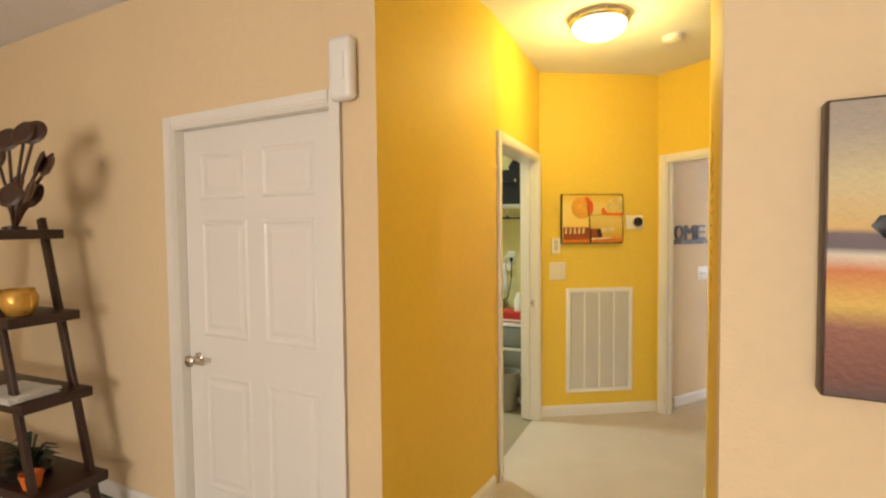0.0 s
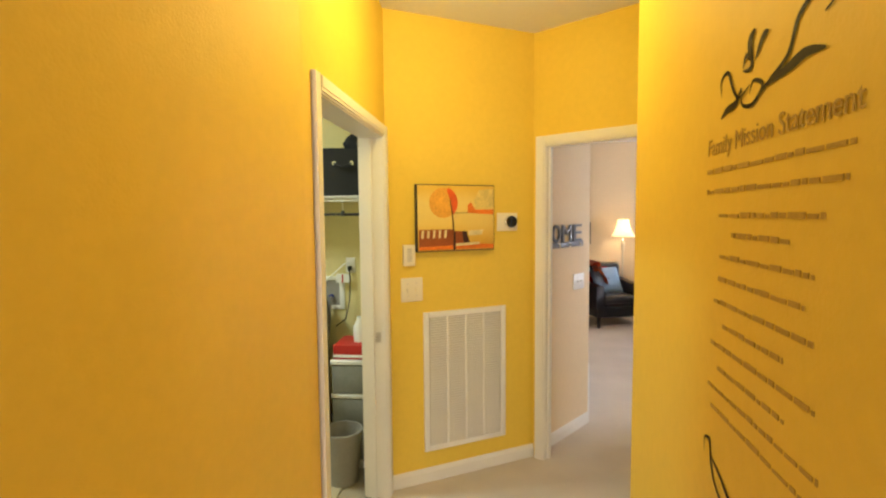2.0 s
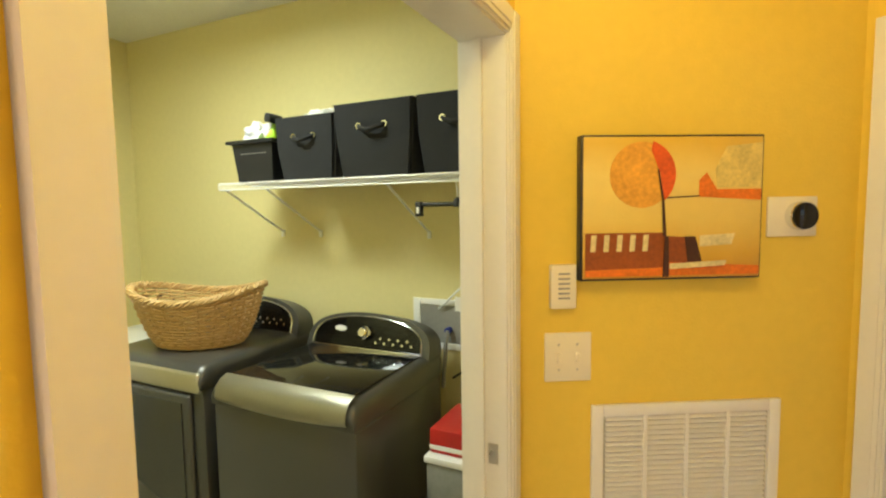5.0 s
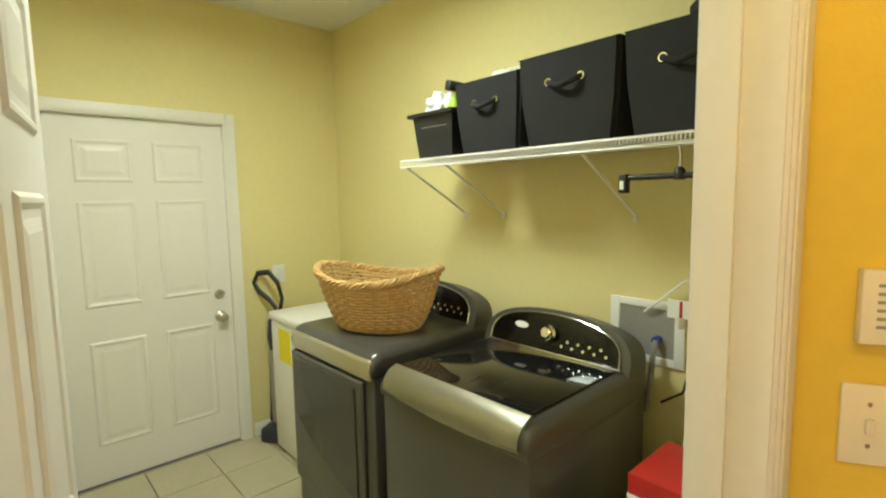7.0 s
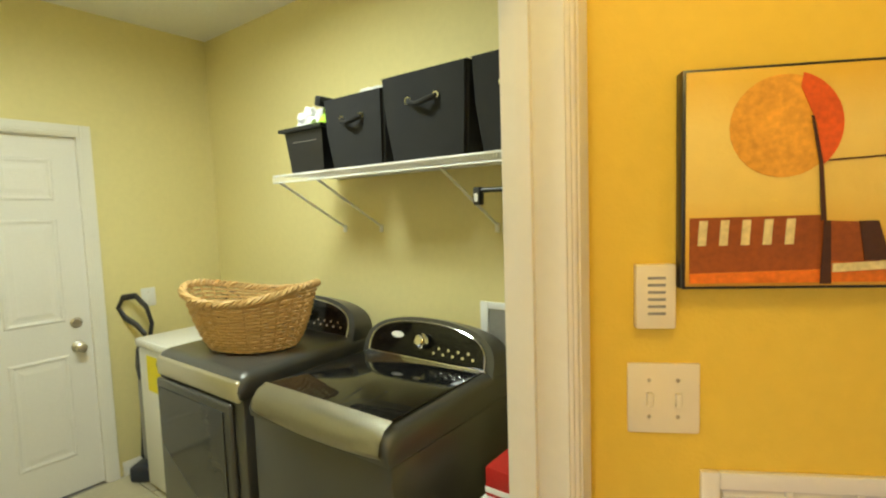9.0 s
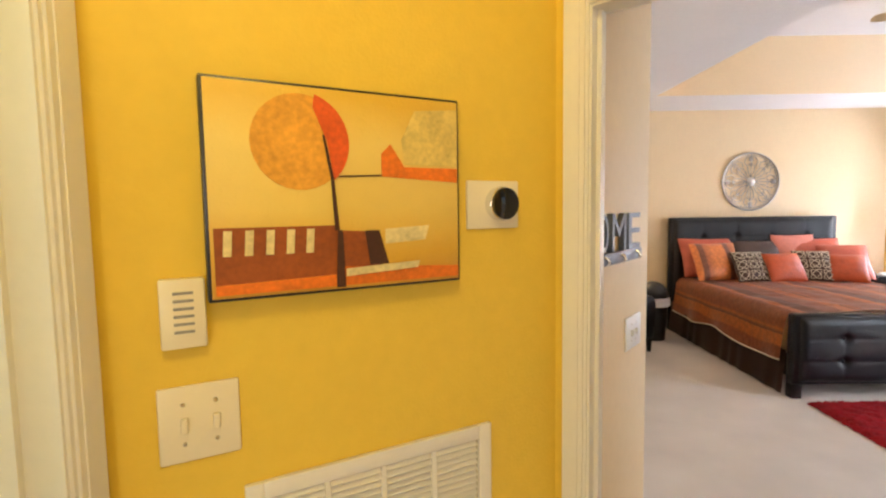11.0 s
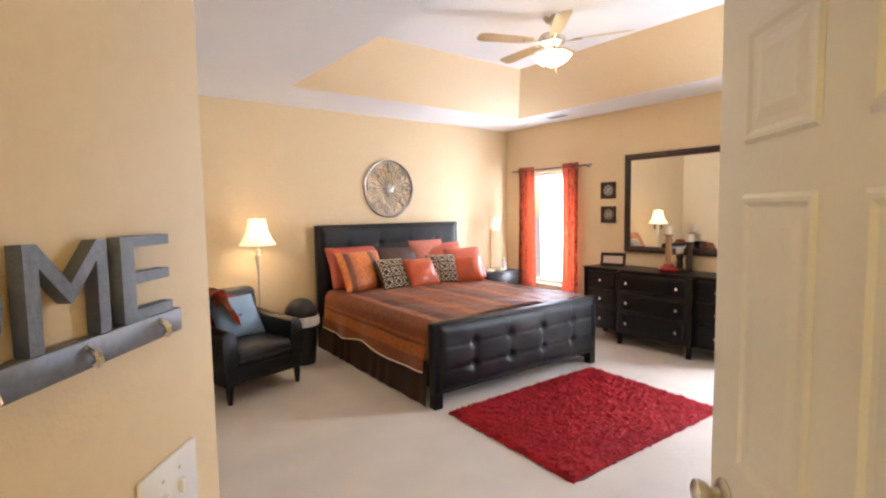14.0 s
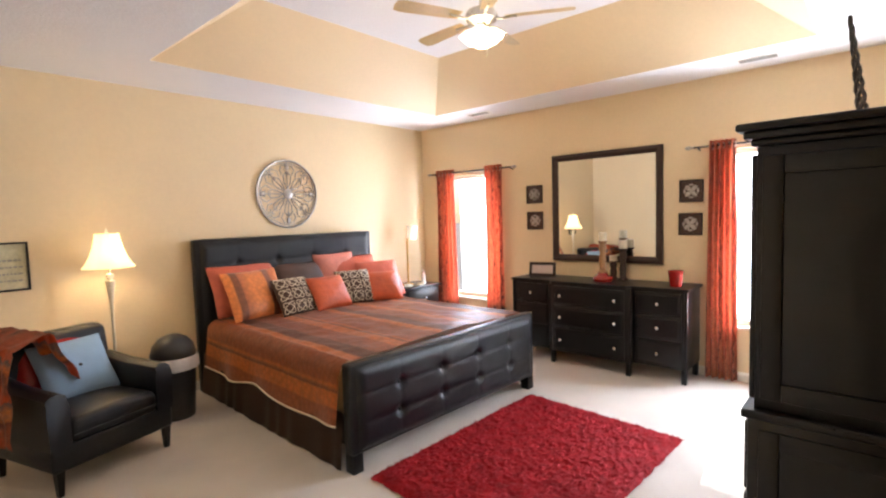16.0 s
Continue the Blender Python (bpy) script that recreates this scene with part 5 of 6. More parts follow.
# ---- bedroom things ----
def window(name, y0, y1):
    """A sash window in the east wall, seen from inside."""
    root = tagged(new(name), "white sash window with bright daylight outside", "window", "", "structure")
    z0, z1 = 0.50, 2.08
    for lo, hi in (((y0, z0), (y0 + 0.045, z1)), ((y1 - 0.045, z0), (y1, z1)), ((y0 + 0.045, z0), (y1 - 0.045, z0 + 0.05)), ((y0 + 0.045, z1 - 0.045), (y1 - 0.045, z1))):
        part("window_frame", rbox((BE + 0.07, lo[0], lo[1]), (BE + 0.13, hi[0], hi[1]), 0.003, 1), M_TRIM, root)
    part("window_sill", rbox((BE - 0.03, y0 - 0.03, z0 - 0.025), (BE + 0.07, y1 + 0.03, z0 - 0.002), 0.004, 2), M_TRIM, root)
    for a, c in ((z0 + 0.05, z1 - 0.045),):
        p = part("pane", rbox((BE + 0.098, y0 + 0.045, a), (BE + 0.102, y1 - 0.045, c), 0), M_PANE, root, "clear glass pane", False)
        p.visible_shadow = False


for k, (a, c) in enumerate(WIN):
    window("window_%d" % (k + 1), BN - c, BN - a)


def curtain(y0, y1, label, seed, flare=0.03):
    t = thing("curtain", pose(BE - 0.09, (y0 + y1) / 2, 0.02), label, "curtain", "coral curtains")
    w = y1 - y0
    n = 64

    def f(u, v):
        k = 5.0
        wave = math.sin(u * k * 2 * math.pi + 0.5 * math.sin(v * 3 + seed))
        amp = 0.028 + 0.010 * math.sin(v * 5 + seed)
        spread = 1 + flare * (1 - v) * 4
        return Vector((amp * wave + 0.01 * noise.noise(Vector((u * 6, v * 4, seed))), (u - 0.5) * w * spread, v * 2.14))

    part("panel", grid(n, 30, f, None, 0.003), M_CURTAIN, t)
    for i in range(5):
        part("grommet", lathe([(0.018, -0.003), (0.028, -0.003), (0.028, 0.003), (0.018, 0.003), (0.018, -0.003)], 16, Matrix.Translation((0, (-0.5 + (i + 0.5) / 5) * w, 2.09)) @ Matrix.Rotation(radians(60), 4, 'Z') @ Matrix.Rotation(radians(90), 4, 'X')), M_NICKEL, t)


def curtain_rod(y0, y1):
    t = thing("curtain_rod", pose(BE - 0.09, 0, 2.115), "dark metal curtain rod with leaf-shaped ends", "curtain rod")
    part("rod", tube([(0, y0, 0), (0, y1, 0)], 0.009, 10), M_DARK, t)
    for y, s in ((y0, -1), (y1, 1)):
        part("finial", lathe([(0, 0), (0.012, 0.005), (0.008, 0.018), (0.02, 0.04), (0.014, 0.06), (0, 0.08)], 14, Matrix.Translation((0, y, 0)) @ Matrix.Rotation(radians(-90 * s), 4, 'X')), M_PEWTER, t, "pewter finial")
        part("bracket", tube([(0, y - s * 0.03, 0), (0.05, y - s * 0.03, -0.01), (0.088, y - s * 0.03, -0.02)], 0.007, 8), M_DARK, t)


curtain(10.24, 10.53, "long coral red patterned curtain panel on a rod", 1)
curtain(9.50, 9.73, "long coral red patterned curtain panel on a rod", 2)
curtain(7.04, 7.25, "long coral red patterned curtain panel reaching the carpet", 3, 0.06)
curtain(6.02, 6.28, "long coral red patterned curtain panel behind the armoire", 4)
curtain_rod(9.36, 10.62)
curtain_rod(5.98, 7.38)


def tufted(w, h, nx, nz, depth, off=0.5, margin_x=0.34, margin_z=0.16):
    """The front of a tufted leather panel: x 0..w, z 0..h, bulging towards -y; returns the sheet and the button places."""
    bx = [margin_x + (w - 2 * margin_x) * i / (nx - 1) for i in range(nx)]
    bz = [margin_z + (h - 2 * margin_z) * j / max(1, nz - 1) for j in range(nz)]
    pts = [(x, z) for x in bx for z in bz]

    def f(u, v):
        x, z = u * w, v * h
        e = min(x, w - x, z, h - z)
        d = depth * min(1.0, (e / 0.05)) ** 0.5
        for px, pz in pts:
            r = math.hypot(x - px, z - pz)
            d -= depth * 0.95 * math.exp(-(r / 0.035) ** 2)
        dx = min(abs(x - p) for p in bx)
        dz = min(abs(z - p) for p in bz)
        d -= depth * 0.12 * math.exp(-(dx / 0.010) ** 2) + depth * 0.18 * math.exp(-(dz / 0.010) ** 2)
        d += 0.004 * noise.noise(Vector((x * 6, z * 9, w)))
        return Vector((x, -d, z))

    return grid(int(w * 70), int(h * 70), f), pts


def board(name, t, w, z0, z1, y, nx, nz, mz, legs):
    body = part(name, rbox((-w / 2, y, z0), (w / 2, y + 0.085, z1), 0.018, 3), M_LEATHER, t, "black padded leather " + name)
    sheet, pts = tufted(w - 0.10, z1 - z0 - 0.045, nx, nz, 0.028, margin_z=mz)
    bmesh.ops.translate(sheet, verts=sheet.verts[:], vec=(-w / 2 + 0.05, y - 0.001, z0 + 0.022))
    part("tufted_panel", sheet, M_LEATHER, body, "tufted black leather")
    for x, z in pts:
        part("button", lathe([(0, 0), (0.013, 0), (0.012, 0.006), (0.006, 0.010), (0, 0.011)], 12, Matrix.Translation((x - w / 2 + 0.05, y - 0.001, z + z0 + 0.022)) @ Matrix.Rotation(radians(90), 4, 'X')), M_LEATHER, body, "leather button")
    if legs:
        for s in (-1, 1):
            part("leg", rbox((s * (w / 2 - 0.045) - 0.04, y + 0.002, 0), (s * (w / 2 - 0.045) + 0.04, y + 0.083, z0 + 0.004), 0.006), M_BLACKWOOD, t)


# the bed stands slightly askew
BED_TURN = pose(3.565, 8.43, 0, 0, 0, -1.9) @ pose(-3.575, -8.43, 0)


def bed():
    t = thing("bed", BED_TURN @ pose(3.575, 8.43, 0), "king bed with black tufted leather frame and rust striped bedding", "bed")
    board("footboard", t, 1.99, 0.115, 0.685, 0.0, 4, 2, 0.17, True)
    board("headboard", t, 2.02, 0.10, 1.412, 2.29, 4, 3, 0.22, True)
    for s in (-1, 1):
        part("side_rail", rbox((s * 0.955 - 0.025, 0.08, 0.16), (s * 0.955 + 0.025, 2.29, 0.33), 0.01), M_LEATHER, t)
    part("mattress", rbox((-0.93, 0.10, 0.32), (0.93, 2.28, 0.635), 0.05, 3), M_CREAM, t, "cream mattress")
    # skirt: pleated brown cloth round the sides
    for s in (-1, 1):
        def f(u, v, s=s):
            return Vector((s * (0.985 + 0.006 * math.sin(u * 60 + 2 * math.sin(u * 17)) * (1 - v) + 0.03 * (1 - v)), 0.095 + u * 2.17, 0.012 + v * 0.36))
        part("bed_skirt", grid(110, 8, f, None, 0.003), M_BROWNSATIN, t, "brown satin bed skirt")

    # comforter: over the top and down both sides
    W_ = 1.0
    drop = 0.36

    def q(u, v):
        s = (u - 0.5) * 2 * (W_ + drop)
        y = 0.10 + v * 2.02
        n = 0.020 * noise.noise(Vector((s * 2.5, y * 2.5, 3))) + 0.010 * noise.noise(Vector((s * 8, y * 8, 1)))
        a = abs(s)
        sg = 1 if s > 0 else -1
        r = 0.10
        if a < W_ - r:
            x, z = a, 0.69 + n + 0.012 * math.cos(a * 3)
        elif a < W_ - r + r * 1.57:
            k = (a - (W_ - r)) / r
            x, z = W_ - r + r * math.sin(k), 0.69 - r + r * math.cos(k) + n * 0.6
        else:
            dn = a - (W_ - r + r * 1.57)
            fold = 0.028 * math.sin(y * 9 + 0.7 * math.sin(y * 4)) * dn / drop
            x, z = W_ + fold + 0.05 * dn, 0.69 - r - dn - 0.03 * math.sin(y * 5 + sg) * dn / drop
        return Vector((sg * x, y, z))

    part("comforter", grid(110, 84, q, None, 0.012), M_QUILT, t, "brown and rust striped satin comforter")
    for s in (-1, 1):
        pts = []
        for i in range(70):
            v = q(0.5 + s * 0.5, i / 69)
            pts.append((v.x + s * 0.004, v.y, v.z - 0.004))
        part("hem", tube(pts, 0.007, 6), M_CREAM, t, "cream corded hem")
    return t


bed()


def cushion(m, w, h, d, material, label, lattice=None, edge=True, name="pillow"):
    """A stuffed pillow with pinched corners: w by h, d thick; it stands on its lower edge and faces -y."""
    t = thing(name, m, label, "pillow", "pillows on the bed" if name == "pillow" else "")

    def side(sg):
        def f(u, v):
            x, z = (u - 0.5) * 2, (v - 0.5) * 2
            k = (max(0, 1 - abs(x) ** 2.6) ** 0.55) * (max(0, 1 - abs(z) ** 2.6) ** 0.55)
            pin = 1 - 0.06 * (1 - abs(x)) * abs(z) - 0.06 * (1 - abs(z)) * abs(x)
            return Vector((x * w / 2 * (1 - 0.05 * (1 - z * z) * 0 - 0.045 * (1 - abs(z)) * abs(x)), sg * (d / 2 * k + 0.006 * noise.noise(Vector((x * 3, z * 3, sg * 2 + w * 9))) * k), h / 2 + z * h / 2 * (1 - 0.045 * (1 - abs(x)) * abs(z))))
        return f

    b = grid(22, 22, side(-1))
    grid(22, 22, side(1), b)
    bmesh.ops.remove_doubles(b, verts=b.verts[:], dist=0.0008)
    part("cover", b, material, t)
    if lattice:
        f = side(-1)
        for cx in (0.17, 0.5, 0.83):
            for cz in (0.17, 0.5, 0.83):
                for ph in (0, 90):
                    pts = []
                    for i in range(25):
                        a = 2 * math.pi * i / 24
                        ex, ez = 0.17 * math.cos(a), 0.08 * math.sin(a)
                        r = radians(45 + ph)
                        u, v = cx + ex * math.cos(r) - ez * math.sin(r), cz + ex * math.sin(r) + ez * math.cos(r)
                        if 0.03 < u < 0.97 and 0.03 < v < 0.97:
                            p = f(u, v)
                            pts.append((p.x, p.y - 0.002, p.z))
                    if len(pts) > 3:
                        part("lattice_line", tube(pts, 0.0045, 5), lattice, t, "cream woven lattice")
    return t


def put(x, y, z, lean, turn):
    return pose(x, y, z, -lean, 0, turn)


cushion(BED_TURN @ put(2.98, 10.50, 0.70, 24, 3), 0.66, 0.50, 0.17, M_CORAL, "coral satin pillow sham propped on the headboard")
cushion(BED_TURN @ put(4.22, 10.50, 0.70, 24, -4), 0.66, 0.48, 0.17, M_CORAL, "coral satin pillow sham propped on the headboard")
cushion(BED_TURN @ put(3.60, 10.55, 0.70, 22, 0), 0.60, 0.46, 0.15, M_BROWNSATIN, "brown satin pillow propped on the headboard")
cushion(BED_TURN @ put(4.02, 10.60, 0.80, 14, -3), 0.50, 0.40, 0.13, mat("pink_coral_cloth", (0.62, 0.20, 0.14), 0.6, var=0.2, scale=30, fine=160, bump=0.3, bump_scale=90), "pale coral trimmed pillow at the back")
cushion(BED_TURN @ put(2.98, 10.27, 0.69, 30, 6), 0.56, 0.48, 0.17, M_STRIPE, "rust and brown striped satin pillow")
cushion(BED_TURN @ put(4.40, 10.25, 0.69, 34, -14), 0.52, 0.46, 0.17, M_CORAL, "coral satin square pillow")
cushion(BED_TURN @ put(3.27, 10.12, 0.69, 32, 5), 0.38, 0.38, 0.15, M_BROWNSATIN, "brown pillow with a cream lattice pattern", M_CREAM)
cushion(BED_TURN @ put(3.62, 10.06, 0.69, 34, 3), 0.42, 0.37, 0.16, M_RUST, "rust orange textured square pillow")
cushion(BED_TURN @ put(3.93, 10.12, 0.69, 30, -14), 0.38, 0.38, 0.15, M_BROWNSATIN, "brown pillow with a cream lattice pattern", M_CREAM)
cushion(BED_TURN @ put(4.22, 10.03, 0.69, 34, -22), 0.40, 0.35, 0.16, M_RUST, "rust orange textured square pillow")


def rug():
    c = [Vector((2.560, 7.14)), Vector((4.27, 7.06)), Vector((4.38, 8.328)), Vector((2.622, 8.367))]
    b = bmesh.new()
    random.seed(11)
    nx, ny = 210, 160

    def f(u, v):
        p = c[0] * (1 - u) * (1 - v) + c[1] * u * (1 - v) + c[2] * u * v + c[3] * (1 - u) * v
        n = noise.noise(Vector((p.x * 34, p.y * 34, 0))) * 0.012 + noise.noise(Vector((p.x * 11, p.y * 15, 4))) * 0.010
        e = min(u, 1 - u, v, 1 - v)
        k = min(1, e * 40)
        jit = 0.008 * (1 - k)
        return Vector((p.x + noise.noise(Vector((p.y * 30, p.x * 30, 7))) * (0.005 + jit), p.y + noise.noise(Vector((p.x * 30, 1, p.y * 30))) * (0.005 + jit), 0.004 + k * (0.024 + n)))

    grid(nx, ny, f, b)
    t = tagged(new("shag_rug"), "deep red shaggy rug on beige carpet", "rug")
    part("pile", b, M_RUG, t, "deep red shaggy pile")
    b = bmesh.new()
    bm_box(b, (2.63, 7.13, 0.001), (4.22, 8.32, 0.006))
    part("backing", b, M_BROWNSATIN, t, "woven backing", False)
    b = bmesh.new()
    for i in range(9000):
        u, v = random.random(), random.random()
        p = f(u, v)
        a = random.uniform(0, 6.28)
        l = random.uniform(0.015, 0.03)
        d = Vector((math.cos(a) * l, math.sin(a) * l, random.uniform(0.002, 0.012)))
        s = Vector((-math.sin(a), math.cos(a), 0)) * 0.003
        b.faces.new([b.verts.new(q) for q in (p - s, p + s, p + d)])
    o = part("tufts", b, M_RUG, t, "loose yarn tufts", False)
    o["kind"] = "stuff"


rug()


def armchair():
    m = pose(1.690, 9.705, 0, 0, 0, 17)
    t = thing("armchair", m, "black leather armchair with rounded arms on tapered legs", "armchair")
    for x in (-0.335, 0.335):
        for y in (0.03, 0.66):
            part("leg", lathe([(0, 0), (0.020, 0), (0.032, 0.15), (0, 0.15)], 4, Matrix.Translation((x, y, 0)) @ Matrix.Rotation(radians(45), 4, 'Z')), M_BLACKWOOD, t)
    part("base", rbox((-0.375, 0.0, 0.145), (0.375, 0.70, 0.30), 0.02, 3), M_LEATHER, t)
    b = rbox((-0.27, -0.015, 0.29), (0.27, 0.56, 0.43), 0.045, 4)
    bmesh.ops.subdivide_edges(b, edges=b.edges[:], cuts=3, use_grid_fill=True)
    for v in b.verts:
        if v.co.z > 0.40:
            v.co.z += 0.02 * math.cos(v.co.x * 5) + 0.008 * noise.noise(v.co * 9)
    part("seat_cushion", b, M_LEATHER, t, "creased black leather seat cushion")
    for s in (-1, 1):
        b = bmesh.new()
        prof = [(0.265, 0.28), (0.265, 0.54), (0.275, 0.585), (0.31, 0.605), (0.355, 0.60), (0.385, 0.575), (0.39, 0.53), (0.38, 0.28)]
        ys = (0.0, 0.015, 0.35, 0.62, 0.70)
        dz = (-0.03, 0.0, 0.01, 0.04, 0.05)
        rings = [[b.verts.new((s * x, y, z + (q if z > 0.4 else 0))) for x, z in prof] for y, q in zip(ys, dz)]
        for a, c in zip(rings, rings[1:]):
            for i in range(len(prof)):
                j = (i + 1) % len(prof)
                b.faces.new((a[i], a[j], c[j], c[i]))
        b.faces.new(rings[0])
        b.faces.new(rings[-1])
        part("arm", b, M_LEATHER, t)
    b = rbox((-0.36, 0.57, 0.28), (0.36, 0.72, 0.84), 0.05, 4)
    for v in b.verts:
        v.co.y += max(0, v.co.z - 0.35) * 0.16
        if v.co.z > 0.7:
            v.co.z += 0.03 * math.cos(v.co.x * 4)
    part("backrest", b, M_LEATHER, t)
    part("seam_piping", tube([(-0.265, -0.018, 0.345), (0.265, -0.018, 0.345)], 0.005, 6), M_LEATHER, t)
    cushion(m @ put(0.04, 0.38, 0.43, 32, 0), 0.46, 0.42, 0.14, M_BLUE, "pale blue cotton cushion with a dark button", name="cushion")
    cushion(m @ put(0.03, 0.55, 0.44, 22, 0), 0.56, 0.44, 0.12, M_RED, "bright red cushion behind the blue one", name="cushion")
    bt = tagged(part("cushion_button", lathe([(0, 0), (0.014, 0), (0.010, 0.008), (0, 0.01)], 12, Matrix.Rotation(radians(90), 4, 'X')), M_DARK), "small dark button on a blue cushion", "button")
    bt.matrix_world = m @ put(0.04, 0.38, 0.43, 32, 0) @ pose(0, -0.068, 0.20)

    # throw over the arm and the back
    def f(u, v):
        s = v * 1.15
        x0 = -0.30 - 0.30 * (u - 0.5) * 0.4
        if s < 0.35:
            p = Vector((-0.18, 0.62 - 0.0 * s, 0.52 + s))
            p.y = 0.60 + 0.05 * s
            p.x = -0.16 - 0.10 * s
        elif s < 0.55:
            k = (s - 0.35) / 0.2
            p = Vector((-0.20 - 0.2 * k, 0.62 - 0.1 * k, 0.88 - 0.06 * k))
        else:
            k = (s - 0.55) / 0.6
            p = Vector((-0.40 - 0.05 * k, 0.50 - 0.10 * k, 0.82 - 0.52 * k))
        p.y += (u - 0.5) * (-0.55)
        p.x += 0.16 * max(0.0, 1 - 1.8 * v) - 0.03 * v
        p.z += 0.03
        n = noise.noise(Vector((u * 6, v * 7, 2)))
        return p + Vector((-0.02 + n * 0.05, n * 0.04, n * 0.03))

    th = part("throw_blanket", grid(36, 44, f, None, 0.008), M_THROW)
    th.matrix_world = m
    tagged(th, "rumpled rust patterned throw draped over the armchair", "blanket")


armchair()


def floor_lamp():
    t = thing("floor_lamp", pose(1.92, 10.56, 0), "white floor lamp with a lit cream bell shade", "floor lamp")
    part("base", lathe([(0, 0), (0.13, 0), (0.135, 0.012), (0.10, 0.025), (0.04, 0.035), (0.02, 0.06), (0, 0.06)], 32), M_CREAM, t)
    part("pole", lathe([(0.012, 0.05), (0.011, 0.98), (0.013, 0.99), (0.020, 1.04), (0.032, 1.12), (0.034, 1.14), (0.020, 1.145), (0.018, 1.16), (0.026, 1.165), (0.026, 1.19), (0.010, 1.20), (0.008, 1.28), (0, 1.28)], 20), M_CREAM, t, "turned white pole")
    b = lathe([(0.082, 1.505), (0.088, 1.46), (0.10, 1.40), (0.125, 1.33), (0.155, 1.275), (0.178, 1.243)], 40, None, None, lambda i, z: 1 + 0.012 * math.cos(i * 2 * math.pi / 5))
    bmesh.ops.solidify(b, geom=b.faces[:], thickness=0.002)
    part("shade", b, M_SHADE, t, "lit cream bell shade")
    part("finial", lathe([(0, 1.50), (0.008, 1.50), (0.012, 1.52), (0.005, 1.53), (0.008, 1.54), (0, 1.55)], 12), M_CREAM, t)
    part("harp", tube([(0.0, 0.05, 1.28), (0, 0.055, 1.38), (0, 0, 1.50), (0, -0.055, 1.38), (0, -0.05, 1.28)], 0.003, 6), M_NICKEL, t)


floor_lamp()
t = thing("trash_can", pose(2.27, 10.37, 0), "black domed trash can with a white bag at its rim", "trash can")
part("body", lathe([(0, 0), (0.135, 0), (0.165, 0.44), (0.168, 0.46), (0, 0.46)], 36), M_DARK, t)
part("dome_lid", lathe([(0.166, 0.49), (0.168, 0.52), (0.150, 0.59), (0.105, 0.645), (0.05, 0.672), (0, 0.678)], 36), M_DARK, t, "black dome lid")
part("bag_rim", lathe([(0.160, 0.50), (0.174, 0.50), (0.182, 0.46), (0.176, 0.40), (0.170, 0.41), (0.168, 0.46)], 48, None, None, lambda i, z: 1 + 0.03 * math.sin(i * 1.7) + (0.03 if z < 0.42 and i % 3 == 0 else 0)), M_BAG, t, "white plastic bag folded over the rim")

t = thing("framed_print", pose(1.20, BN, 1.105), "framed cream print on the bedroom wall", "picture frame")
for lo, hi in (((0, 0), (0.014, 0.36)), ((0.276, 0), (0.29, 0.36)), ((0.014, 0), (0.276, 0.014)), ((0.014, 0.346), (0.276, 0.36))):
    part("frame", rbox((lo[0], -0.02, lo[1]), (hi[0], -0.001, hi[1]), 0.002), M_BLACKWOOD, t)
part("print", rbox((0.013, -0.008, 0.013), (0.277, -0.003, 0.347), 0), mat("aged_paper", (0.55, 0.50, 0.33), 0.7, var=0.25, scale=14, fine=60), t, "cream paper print", False)
b = bmesh.new()
random.seed(4)
for j in range(4):
    x = 0.05
    while x < 0.24:
        w = random.uniform(0.01, 0.03)
        bm_box(b, (x, -0.0105, 0.07 + j * 0.05), (x + w, -0.0085, 0.083 + j * 0.05))
        x += w + 0.008
part("print_mark", b, M_GREY, t, "grey printed marks", False)


def medallion():
    t = thing("wall_medallion", pose(3.682, BN - 0.012, 1.848, 90, 0, 0), "round pierced antique silver wall medallion above the bed", "wall decor")
    R = 0.367
    circ = lambda r, n=64: [(r * math.cos(2 * math.pi * i / n), r * math.sin(2 * math.pi * i / n), 0) for i in range(n)]
    part("outer_ring", tube(circ(R - 0.012), 0.012, 8, None, True), M_PEWTER, t)
    part("inner_ring", tube(circ(R - 0.04), 0.005, 6, None, True), M_PEWTER, t)
    part("hub", lathe([(0, -0.005), (0.05, -0.005), (0.055, 0.008), (0.03, 0.018), (0, 0.02)], 24), M_PEWTER, t)
    for k in range(8):
        a = 2 * math.pi * k / 8
        rot = Matrix.Rotation(a, 4, 'Z')
        b = bmesh.new()
        for s in (-1, 1):
            pts = [(0.05, 0, 0), (0.12, s * 0.035, 0), (0.19, s * 0.045, 0), (0.235, s * 0.012, 0), (0.20, s * 0.006, 0)]
            tube([rot @ Vector(p) for p in pts], 0.006, 6, b)
            pts = [(0.20, s * 0.06, 0), (0.25, s * 0.085, 0), (0.30, s * 0.06, 0), (0.31, s * 0.02, 0), (0.28, s * 0.012, 0), (0.262, s * 0.035, 0)]
            tube([rot @ Vector(p) for p in pts], 0.006, 6, b)
        tube([rot @ Vector(p) for p in ((0.05, 0, 0), (0.15, 0, 0), (0.345, 0, 0))], 0.005, 6, b)
        part("scroll", b, M_PEWTER, t)
        if k % 2 == 0:
            part("leaf", lathe([(0, -0.004), (0.03, -0.003), (0.02, 0.008), (0, 0.01)], 12, rot @ Matrix.Translation((0.285, 0, 0)) @ Matrix.Diagonal((1.2, 0.9, 1, 1))), M_PEWTER, t)


medallion()


def knob_on(parent, x, y, z, m):
    part("knob", lathe([(0, 0), (0.007, 0), (0.006, 0.012), (0.014, 0.018), (0.016, 0.026), (0.010, 0.031), (0, 0.032)], 16, m @ Matrix.Translation((x, y, z)) @ Matrix.Rotation(radians(90), 4, 'X')), M_CHROME, parent, "bright silver knob")


